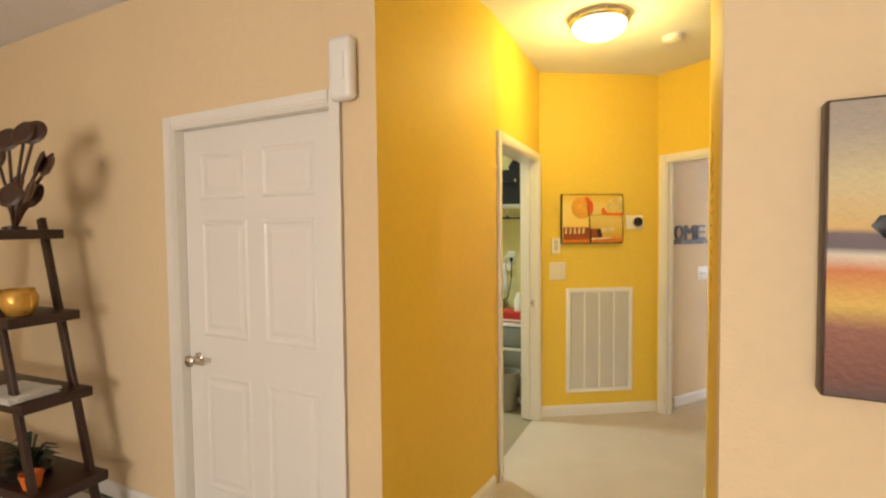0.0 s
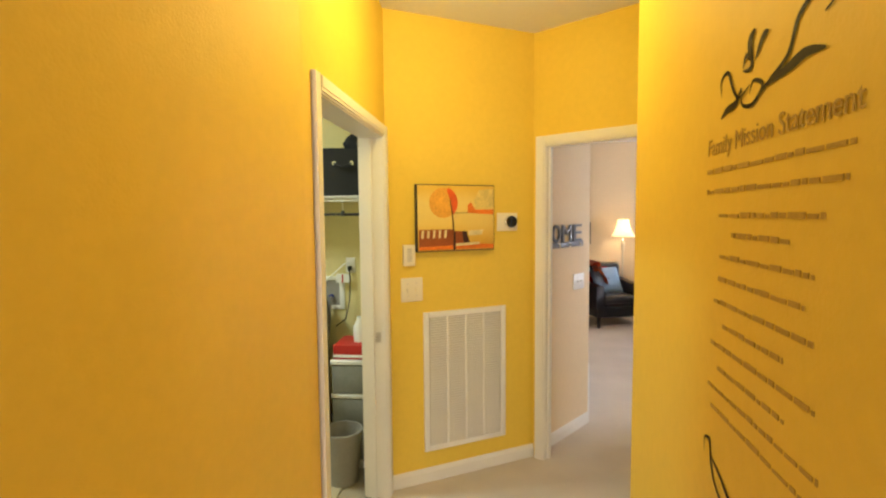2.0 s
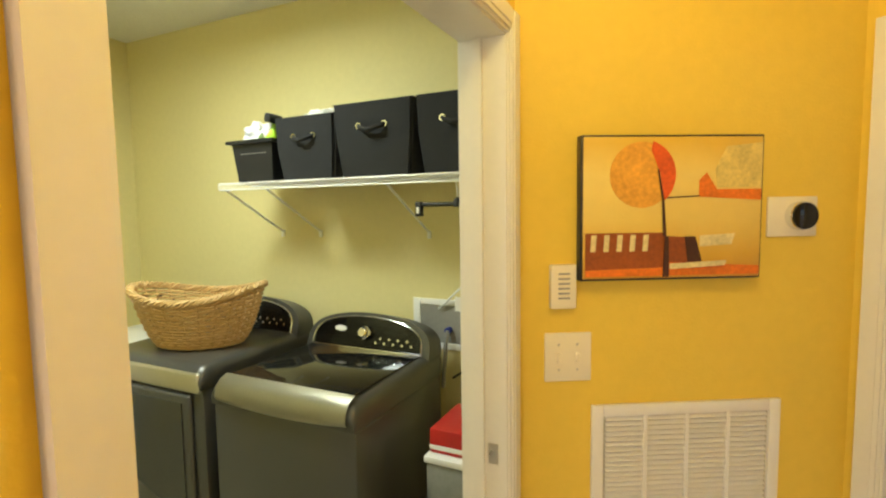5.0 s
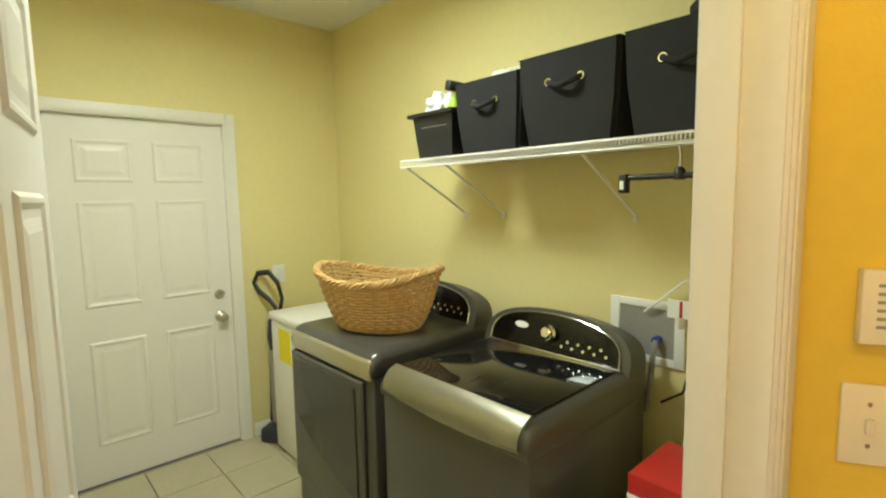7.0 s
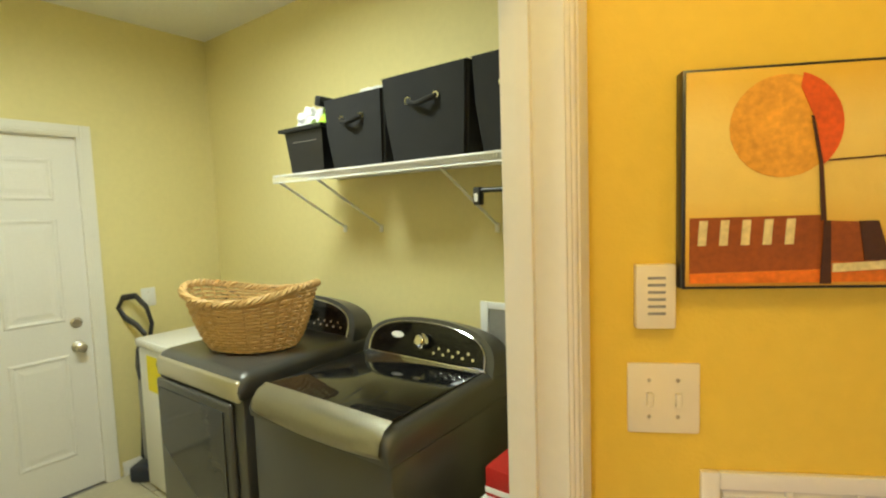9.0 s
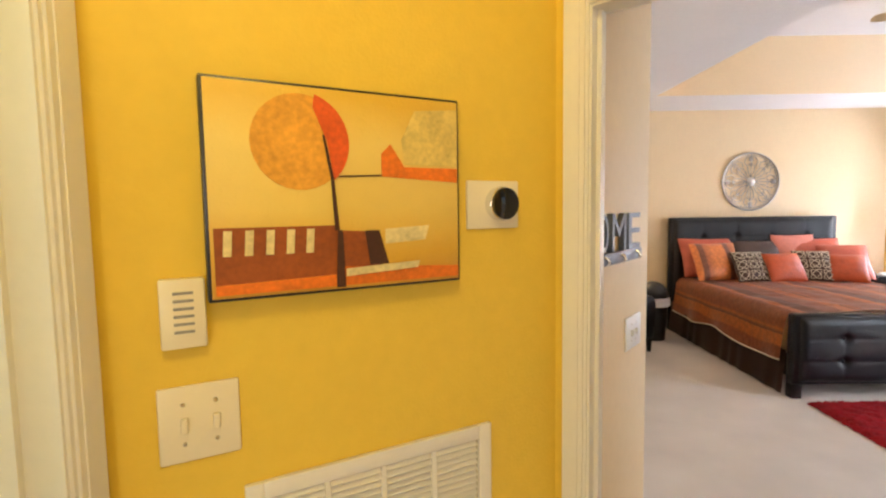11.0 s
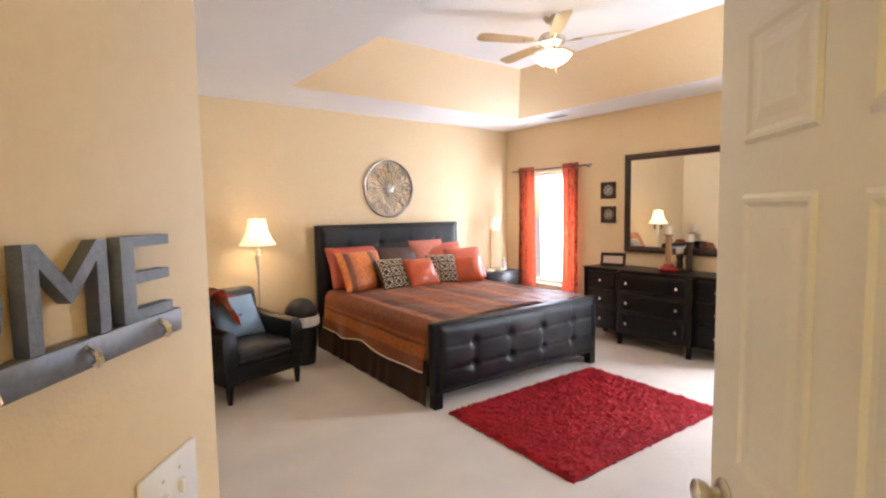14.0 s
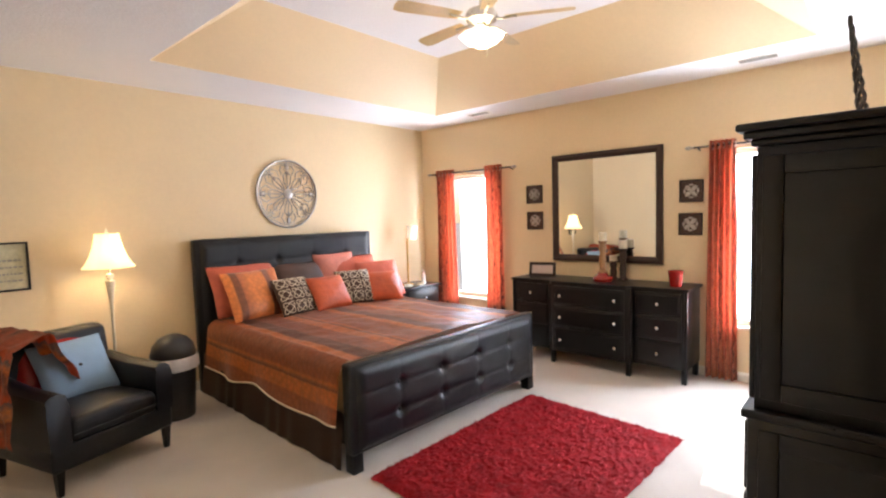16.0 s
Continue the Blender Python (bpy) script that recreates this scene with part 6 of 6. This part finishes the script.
def dresser():
    # local x along the wall from its north end, front towards -y
    m = pose(BE - 0.004, 9.13, 0, 0, 0, -90)
    t = thing("dresser", m, "black wooden dresser with nine drawers and silver knobs", "dresser")
    L, D, Ht = 1.79, 0.42, 0.835
    secs = ((0.0, 0.47, 0.0), (0.47, 1.30, 0.045), (1.30, L, 0.0))
    for x0, x1, out in secs:
        part("carcass", rbox((x0 + 0.002, -D - out, 0.13), (x1 - 0.002, -0.003, Ht), 0.005), M_BLACKWOOD, t)
        rows = ((0.15, 0.375), (0.39, 0.60), (0.615, 0.815))
        for z0, z1 in rows:
            d = part("drawer", rbox((x0 + 0.045, -D - out - 0.014, z0), (x1 - 0.045, -D - out + 0.002, z1), 0.006, 2), M_BLACKWOOD, t)
            part("drawer_field", rbox((x0 + 0.07, -D - out - 0.0175, z0 + 0.024), (x1 - 0.07, -D - out - 0.0135, z1 - 0.024), 0.003, 1), M_BLACKWOOD, d)
            for x in ((x0 + 0.13, x1 - 0.13) if out else ((x0 + x1) / 2,)):
                knob_on(d, x, -D - out - 0.0175, (z0 + z1) / 2, Matrix())
    for x, y in ((0.03, -D + 0.03), (0.49, -D - 0.015), (1.28, -D - 0.015), (L - 0.03, -D + 0.03), (0.03, -0.035), (L - 0.03, -0.035)):
        part("leg", rbox((x - 0.022, y - 0.022, 0), (x + 0.022, y + 0.022, 0.135), 0.004), M_BLACKWOOD, t)
    for x in (0.008, 0.47, 1.30, L - 0.008):
        part("post", rbox((x - 0.014, -D - 0.018 - (0.03 if 0.3 < x < 1.5 else 0), 0.12), (x + 0.014, -D + 0.01, Ht), 0.006), M_BLACKWOOD, t)
    b = bmesh.new()
    pts = [(-0.02, 0), (-0.02, -D - 0.02), (0.46, -D - 0.025), (0.50, -D - 0.065), (1.27, -D - 0.065), (1.31, -D - 0.025), (L + 0.02, -D - 0.02), (L + 0.02, 0)]
    f0 = b.faces.new([b.verts.new((x, y, Ht + 0.001)) for x, y in pts])
    r = bmesh.ops.extrude_face_region(b, geom=[f0])
    bmesh.ops.translate(b, verts=[v for v in r["geom"] if isinstance(v, bmesh.types.BMVert)], vec=(0, 0, 0.026))
    bmesh.ops.bevel(b, geom=[e for e in b.edges if abs(e.verts[0].co.z - e.verts[1].co.z) < 1e-4], offset=0.005, segments=2, affect='EDGES')
    part("top", b, M_BLACKWOOD, t)


dresser()
t = thing("wall_mirror", pose(BE - 0.004, 8.855, 1.03, 0, 0, -90), "large rectangular mirror in a dark brown wooden frame", "mirror")
MW, MH, fw = 1.185, 1.16, 0.07
for k, (pa, pb) in enumerate((((0, 0), (MW, 0)), ((MW, 0), (MW, MH)), ((MW, MH), (0, MH)), ((0, MH), (0, 0)))):
    b = bmesh.new()
    d = Vector((pb[0] - pa[0], pb[1] - pa[1])).normalized()
    nrm = Vector((-d.y, d.x))
    rows_ = []
    for w_, y in ((0.0, -0.002), (0.0, -0.028), (0.018, -0.036), (0.045, -0.030), (fw, -0.012), (fw, -0.002)):
        p, q_ = Vector(pa) + (nrm + d) * w_, Vector(pb) + (nrm - d) * w_
        rows_.append((b.verts.new((p.x, y, p.y)), b.verts.new((q_.x, y, q_.y))))
    for i in range(len(rows_)):
        a, c = rows_[i], rows_[(i + 1) % len(rows_)]
        b.faces.new((a[0], a[1], c[1], c[0]))
    part("frame", b, M_BROWNWOOD, t)
part("mirror_glass", rbox((fw - 0.005, -0.009, fw - 0.005), (MW - fw + 0.005, -0.003, MH - fw + 0.005), 0), M_MIRROR, t, "clear mirror glass", False)


def plaque(y, z, s):
    t = thing("wall_plaque", pose(BE - 0.003, y, z, 0, 0, -90), "small square bronze and silver floral wall plaque", "wall decor", "floral plaques")
    for lo, hi in (((-s, -s), (-s + 0.016, s)), ((s - 0.016, -s), (s, s)), ((-s + 0.016, -s), (s - 0.016, -s + 0.016)), ((-s + 0.016, s - 0.016), (s - 0.016, s))):
        part("frame", rbox((lo[0], -0.022, lo[1]), (hi[0], 0, hi[1]), 0.003), M_BROWNWOOD, t)
    part("ground", rbox((-s + 0.014, -0.008, -s + 0.014), (s - 0.014, -0.001, s - 0.014), 0), M_BROWNSATIN, t, "", False)
    for k in range(4):
        rot = Matrix.Rotation(radians(90 * k + 45), 4, 'Y')
        part("petal", lathe([(0, 0), (0.024, 0.002), (0.018, 0.010), (0, 0.012)], 14, rot @ Matrix.Translation((0.038, -0.008, 0)) @ Matrix.Rotation(radians(90), 4, 'X') @ Matrix.Diagonal((1.4, 0.9, 1, 1))), M_PEWTER, t)
        rot = Matrix.Rotation(radians(90 * k), 4, 'Y')
        part("corner_leaf", lathe([(0, 0), (0.016, 0.002), (0.01, 0.007), (0, 0.008)], 12, rot @ Matrix.Translation((0.058, -0.008, 0)) @ Matrix.Rotation(radians(90), 4, 'X') @ Matrix.Diagonal((0.7, 1.5, 1, 1))), M_PEWTER, t)
    part("boss", lathe([(0, 0), (0.014, 0), (0.01, 0.012), (0, 0.014)], 14, Matrix.Translation((0, -0.008, 0)) @ Matrix.Rotation(radians(90), 4, 'X')), M_PEWTER, t)


for y, z in ((9.095, 1.78), (9.09, 1.478), (7.42, 1.728), (7.427, 1.42)):
    plaque(y, z, 0.103)

t = thing("photo_frame", pose(5.60, 8.90, 0.863, -10, 0, -78), "dark photo frame standing on the dresser", "photo frame")
for lo, hi in (((-0.15, 0), (-0.12, 0.155)), ((0.12, 0), (0.15, 0.155)), ((-0.12, 0), (0.12, 0.03)), ((-0.12, 0.125), (0.12, 0.155))):
    part("frame", rbox((lo[0], -0.012, lo[1]), (hi[0], 0.006, hi[1]), 0.003), M_BROWNWOOD, t)
part("photo", rbox((-0.122, -0.004, 0.028), (0.122, 0.0, 0.127), 0), mat("pale_photo", (0.62, 0.50, 0.46), 0.4, var=0.12, scale=9, fine=40), t, "pale blank photo", False)


def candle_holder(x, y, h, foot, glass):
    t = thing("candle_holder", pose(x, y, 0.863), "turned gold candle holder with a cream candle on a red base", "candle holder")
    if foot:
        part("red_base", lathe([(0, 0), (0.085, 0), (0.10, 0.03), (0.085, 0.055), (0.06, 0.06), (0.045, 0.09), (0, 0.09)], 28), M_RED, t, "glossy red base")
    z = 0.085 if foot else 0.0
    part("stem", lathe([(0, z), (0.045, z), (0.05, z + 0.01), (0.03, z + 0.03), (0.036, z + h * 0.3), (0.028, z + h * 0.5), (0.04, z + h * 0.62), (0.03, z + h * 0.72), (0.05, z + h * 0.8), (0, z + h * 0.8)], 24), glass, t, "turned brown and gold stem")
    part("candle", lathe([(0, z + h * 0.8), (0.04, z + h * 0.8), (0.04, z + h), (0.034, z + h + 0.006), (0, z + h)], 24), M_CREAM, t, "cream pillar candle")


candle_holder(5.52, 8.165, 0.40, True, M_TURNED)
candle_holder(5.70, 8.03, 0.40, False, M_BROWNWOOD)
candle_holder(5.70, 8.13, 0.24, False, M_BROWNWOOD)
t = thing("candle_cup", pose(5.50, 7.47, 0.863), "bright red tapered candle cup on the dresser", "cup")
part("cup", lathe([(0, 0), (0.05, 0), (0.065, 0.13), (0.068, 0.145), (0.060, 0.145), (0.046, 0.012), (0, 0.012)], 28), M_RED, t)


def nightstand():
    t = thing("nightstand", pose(5.26, 10.42, 0), "black wooden nightstand with a drawer beside the bed", "nightstand")
    w, d, h = 0.30, 0.42, 0.66
    part("body", rbox((-w, 0, 0.14), (w, d, h), 0.006), M_BLACKWOOD, t)
    for z0, z1 in ((0.17, 0.40), (0.42, 0.64)):
        dr = part("drawer", rbox((-w + 0.03, -0.014, z0), (w - 0.03, 0.001, z1), 0.005), M_BLACKWOOD, t)
        knob_on(dr, 0, -0.014, (z0 + z1) / 2, Matrix())
    part("top", rbox((-w - 0.02, -0.025, h), (w + 0.02, d + 0.005, h + 0.03), 0.008, 3), M_BLACKWOOD, t)
    for x in (-w + 0.03, w - 0.03):
        for y in (0.03, d - 0.03):
            part("leg", rbox((x - 0.022, y - 0.022, 0), (x + 0.022, y + 0.022, 0.145), 0.004), M_BLACKWOOD, t)


nightstand()
t = thing("table_lamp", pose(5.22, 10.64, 0.691), "slim bronze table lamp with a white drum shade", "table lamp")
part("base", lathe([(0, 0), (0.075, 0), (0.078, 0.01), (0.03, 0.022), (0.012, 0.03), (0, 0.03)], 28), M_GOLD, t)
part("stem", tube([(0, 0, 0.02), (0, 0, 0.55), (0.01, 0, 0.60)], 0.009, 10), M_GOLD, t)
part("shade", lathe([(0.055, 0.58), (0.062, 0.58), (0.070, 0.76), (0.062, 0.76), (0.055, 0.58)], 28, pose(0.02, 0, 0, 0, 6, 0)), M_SHADE2, t, "white drum shade")
t = thing("lotion_bottle", pose(5.42, 10.56, 0.691), "small white pump bottle on the nightstand", "bottle")
part("bottle", lathe([(0, 0), (0.028, 0), (0.03, 0.10), (0.012, 0.125), (0.010, 0.15), (0, 0.15)], 18), M_WHITEPL, t)
part("pump", tube([(0, 0, 0.15), (0, 0, 0.175), (-0.03, 0, 0.175)], 0.006, 8), M_WHITEPL, t)
crumpled("tissue", pose(5.10, 10.52, 0.703), 0.06, 0.05, 0.02, M_PAPER, "crumpled white tissue on the nightstand", "tissue", 12)
crumpled("trinket_tray", pose(5.30, 10.50, 0.702), 0.05, 0.04, 0.02, M_CREAM, "small cream trinkets on the nightstand", "trinkets", 14)


def armoire():
    t = thing("armoire", pose(3.042, 5.775, 0), "tall black wooden armoire with a moulded cornice", "armoire")
    W_, D, Ht = 1.12, 0.71, 1.80
    part("lower_body", rbox((0, 0, 0.06), (W_, D, 0.72), 0.006), M_BLACKWOOD, t)
    part("upper_body", rbox((0.02, 0.0, 0.755), (W_ - 0.02, D - 0.02, Ht), 0.006), M_BLACKWOOD, t)
    part("waist_moulding", rbox((-0.022, -0.002, 0.72), (W_ + 0.022, D + 0.022, 0.757), 0.012, 3), M_BLACKWOOD, t)
    for k, (z0, z1, o) in enumerate(((Ht, Ht + 0.025, 0.0), (Ht + 0.025, Ht + 0.055, 0.022), (Ht + 0.055, Ht + 0.085, 0.045))):
        part("cornice", rbox((-o, -0.002, z0), (W_ + o, D + o, z1), 0.009, 3), M_BLACKWOOD, t)
    part("plinth", rbox((-0.015, 0.0, 0), (W_ + 0.015, D + 0.015, 0.075), 0.008, 2), M_BLACKWOOD, t)
    # framed side panel
    for z0, z1 in ((0.80, 1.76), (0.12, 0.68)):
        x = 0.02 if z0 > 0.7 else 0.0
        for lo, hi in (((0.03, z0), (0.10, z1)), ((D - 0.11, z0), (D - 0.04, z1)), ((0.10, z0), (D - 0.11, z0 + 0.07)), ((0.10, z1 - 0.07), (D - 0.11, z1))):
            part("side_frame", rbox((x - 0.010, lo[0], lo[1]), (x + 0.002, hi[0], hi[1]), 0.004, 2), M_BLACKWOOD, t)
    for x0, x1 in ((0.04, W_ / 2 - 0.004), (W_ / 2 + 0.004, W_ - 0.04)):
        dr = part("door", rbox((x0, D - 0.022, 0.79), (x1, D + 0.002, 1.77), 0.006, 2), M_BLACKWOOD, t)
        knob_on(dr, x1 - 0.05 if x0 < 0.3 else x0 + 0.05, D + 0.001, 1.2, Matrix.Identity(4) @ Matrix.Diagonal((1, 1, 1, 1)))
    for z0, z1 in ((0.10, 0.38), (0.40, 0.69)):
        part("drawer", rbox((0.04, D - 0.005, z0), (W_ - 0.04, D + 0.016, z1), 0.006, 2), M_BLACKWOOD, t)


armoire()
M_TWIST = mat("black_and_silver_metal", (0.10, 0.095, 0.09), 0.35, 0.5, var=0.9, scale=60, fine=160)
t = thing("twisted_sculpture", pose(3.232, 6.158, 1.886), "slim black twisted metal sculpture on the armoire", "sculpture")
b = bmesh.new()
for ph in (0, 2.1, 4.2):
    tube([(0.014 * math.cos(k * 0.9 + ph) * (1 - k / 26) - 0.0025 * k, 0.014 * math.sin(k * 0.9 + ph) * (1 - k / 26) + 0.0025 * k, 0.02 + k * 0.0205) for k in range(18)], 0.007, 7, b, False, lambda q: 1.15 - 0.6 * q)
part("twisted_bar", b, M_TWIST, t)
part("foot", lathe([(0, 0), (0.05, 0), (0.045, 0.015), (0.02, 0.025), (0, 0.025)], 18), M_DARK, t)


def ceiling_fan():
    t = thing("ceiling_fan", pose(3.710, 8.26, TZ), "ceiling fan with five pale blades and a lit glass light", "ceiling fan")
    part("canopy", lathe([(0, 0), (0.07, 0), (0.068, -0.02), (0.04, -0.05), (0.015, -0.055), (0, -0.055)], 28), M_NICKEL, t)
    part("down_rod", tube([(0, 0, -0.05), (0, 0, -0.15)], 0.012, 12), M_NICKEL, t)
    part("motor", lathe([(0, -0.13), (0.05, -0.13), (0.10, -0.15), (0.115, -0.18), (0.11, -0.215), (0.07, -0.235), (0.05, -0.25), (0, -0.25)], 36), M_NICKEL, t, "satin nickel motor housing")
    for k in range(5):
        rot = Matrix.Rotation(radians(72 * k + 12), 4, 'Z')
        bl = bmesh.new()
        pts = [(0.17, -0.045), (0.30, -0.058), (0.60, -0.066), (0.645, -0.05), (0.655, 0.0), (0.645, 0.05), (0.60, 0.066), (0.30, 0.058), (0.17, 0.045)]
        f0 = bl.faces.new([bl.verts.new((x, y, 0)) for x, y in pts])
        bmesh.ops.solidify(bl, geom=[f0], thickness=0.006)
        bmesh.ops.transform(bl, matrix=rot @ Matrix.Translation((0, 0, -0.20)) @ Matrix.Rotation(radians(11), 4, 'X'), verts=bl.verts[:])
        blade = part("blade", bl, M_BLADE, t, "pale wooden blade", False)
        part("blade_iron", tube([rot @ Vector(p) for p in ((0.09, 0, -0.205), (0.14, 0, -0.215), (0.20, 0.0, -0.208), (0.25, 0, -0.206))], 0.009, 8), M_NICKEL, blade)
    part("light_fitter", lathe([(0, -0.25), (0.045, -0.25), (0.055, -0.275), (0.03, -0.29), (0, -0.29)], 28), M_NICKEL, t)
    for k in range(4):
        a = radians(90 * k + 30)
        mm = Matrix.Translation((0.062 * math.cos(a), 0.062 * math.sin(a), -0.285)) @ Matrix.Rotation(a, 4, 'Z') @ Matrix.Rotation(radians(-38), 4, 'Y')
        part("glass_shade", lathe([(0.022, 0.0), (0.035, -0.018), (0.048, -0.05), (0.062, -0.085), (0.058, -0.086), (0.0, -0.07)], 24, mm), M_GLOWFAN, t, "glowing ribbed glass shade")
    for x, l in ((0.02, 0.17), (-0.025, 0.11)):
        part("pull_chain", tube([(x, -0.03, -0.29), (x, -0.03, -0.29 - l)], 0.0025, 6), M_NICKEL, t)


ceiling_fan()
for y, x in ((9.62, 5.46), (6.85, 5.46)):
    t = thing("ceiling_register", pose(x, y, H), "small white ceiling air register", "air vent")
    part("frame", rbox((-0.06, -0.15, -0.008), (0.06, 0.15, 0.0), 0.003), M_TRIM, t)
    for i in range(6):
        part("slat", rbox((-0.045 + i * 0.016, -0.13, -0.011), (-0.038 + i * 0.016, 0.13, -0.0075), 0, 1), M_GREY, t, "", False)

# letters with hooks beside the bedroom door: local x along the wall, front towards -y
om, _ = seg_frame(OM0, OM1)
t = thing("letter_sign", om @ pose(0, 0, 0), "grey wooden letters on a hook board", "wall sign")
part("board", rbox((0.083, -0.02, 1.372), (0.515, -0.001, 1.410), 0.003), M_SILVER, t, "worn silver hook board")
for ch, x0, x1 in (("O", 0.100, 0.200), ("M", 0.226, 0.350), ("E", 0.376, 0.490)):
    b = text_bm(ch, 0.165, 0.018, Matrix.Rotation(radians(90), 4, 'X'))
    xs, zs = [v.co.x for v in b.verts], [v.co.z for v in b.verts]
    sx, sz = (x1 - x0) / (max(xs) - min(xs)), 0.119 / (max(zs) - min(zs))
    bmesh.ops.transform(b, matrix=Matrix.Translation((x0, -0.012, 1.411)) @ Matrix.Diagonal((sx, 1, sz, 1)) @ Matrix.Translation((-min(xs), 0, -min(zs))), verts=b.verts[:])
    part("letter", b, M_LETTER, t, "slate grey wooden letter", False)
for x in (0.17, 0.308, 0.455):
    part("hook", tube([(x, -0.02, 1.400), (x, -0.030, 1.394), (x, -0.034, 1.384), (x, -0.028, 1.379)], 0.006, 8), M_CHROME, t, "small silver hook")
switch_plate(om @ pose(0.482, 0, 1.113), 2, "white two-gang light switch plate beside the bedroom door", M_WHITEPL, w=0.155)

# outside
b = bmesh.new()
bm_box(b, (-60, -60, -0.5), (120, 80, -0.30))
structure("ground", b, mat("pale_concrete_ground", (0.42, 0.40, 0.36), 0.9, var=0.15, scale=0.5, fine=8), "pale ground outside the windows", "ground")

# strike plate on the laundry jamb
t = thing("strike_plate", hm @ pose(LD_S1 - 0.019, 0.035, 0.93), "small satin nickel strike plate on the door jamb", "strike plate")
part("plate", rbox((-0.002, -0.014, -0.028), (0, 0.014, 0.028), 0.0006, 1), M_NICKEL, t)

# ---- laundry floor tiles ----
tile_w, gap = 0.335, 0.006
b = bmesh.new()
bmesh.ops.create_cube(b, size=1)
bmesh.ops.transform(b, matrix=Matrix.Diagonal((tile_w - gap, tile_w - gap, 0.010, 1)), verts=b.verts[:])
bmesh.ops.bevel(b, geom=[e for e in b.edges if e.verts[0].co.z > 0 and e.verts[1].co.z > 0], offset=0.002, segments=1, affect='EDGES')
laun = structure("laundry_floor", rbox((GX, LS, -0.0115), (-0.87, LB, -0.009), 0), M_GROUT, "beige square ceramic tiles with narrow grout", "tiled floor")
first = part("tile", b, M_TILE, laun, "", False)
k = 0
for i in range(9):
    for j in range(6):
        x, y = GX + 0.17 + i * tile_w, LS + 0.17 + j * tile_w
        if x > -0.85 - tile_w / 2 + 0.12:
            continue
        o = first if k == 0 else new("tile", first.data)
        o.parent = laun
        o.location = (x, y, -0.005)
        k += 1
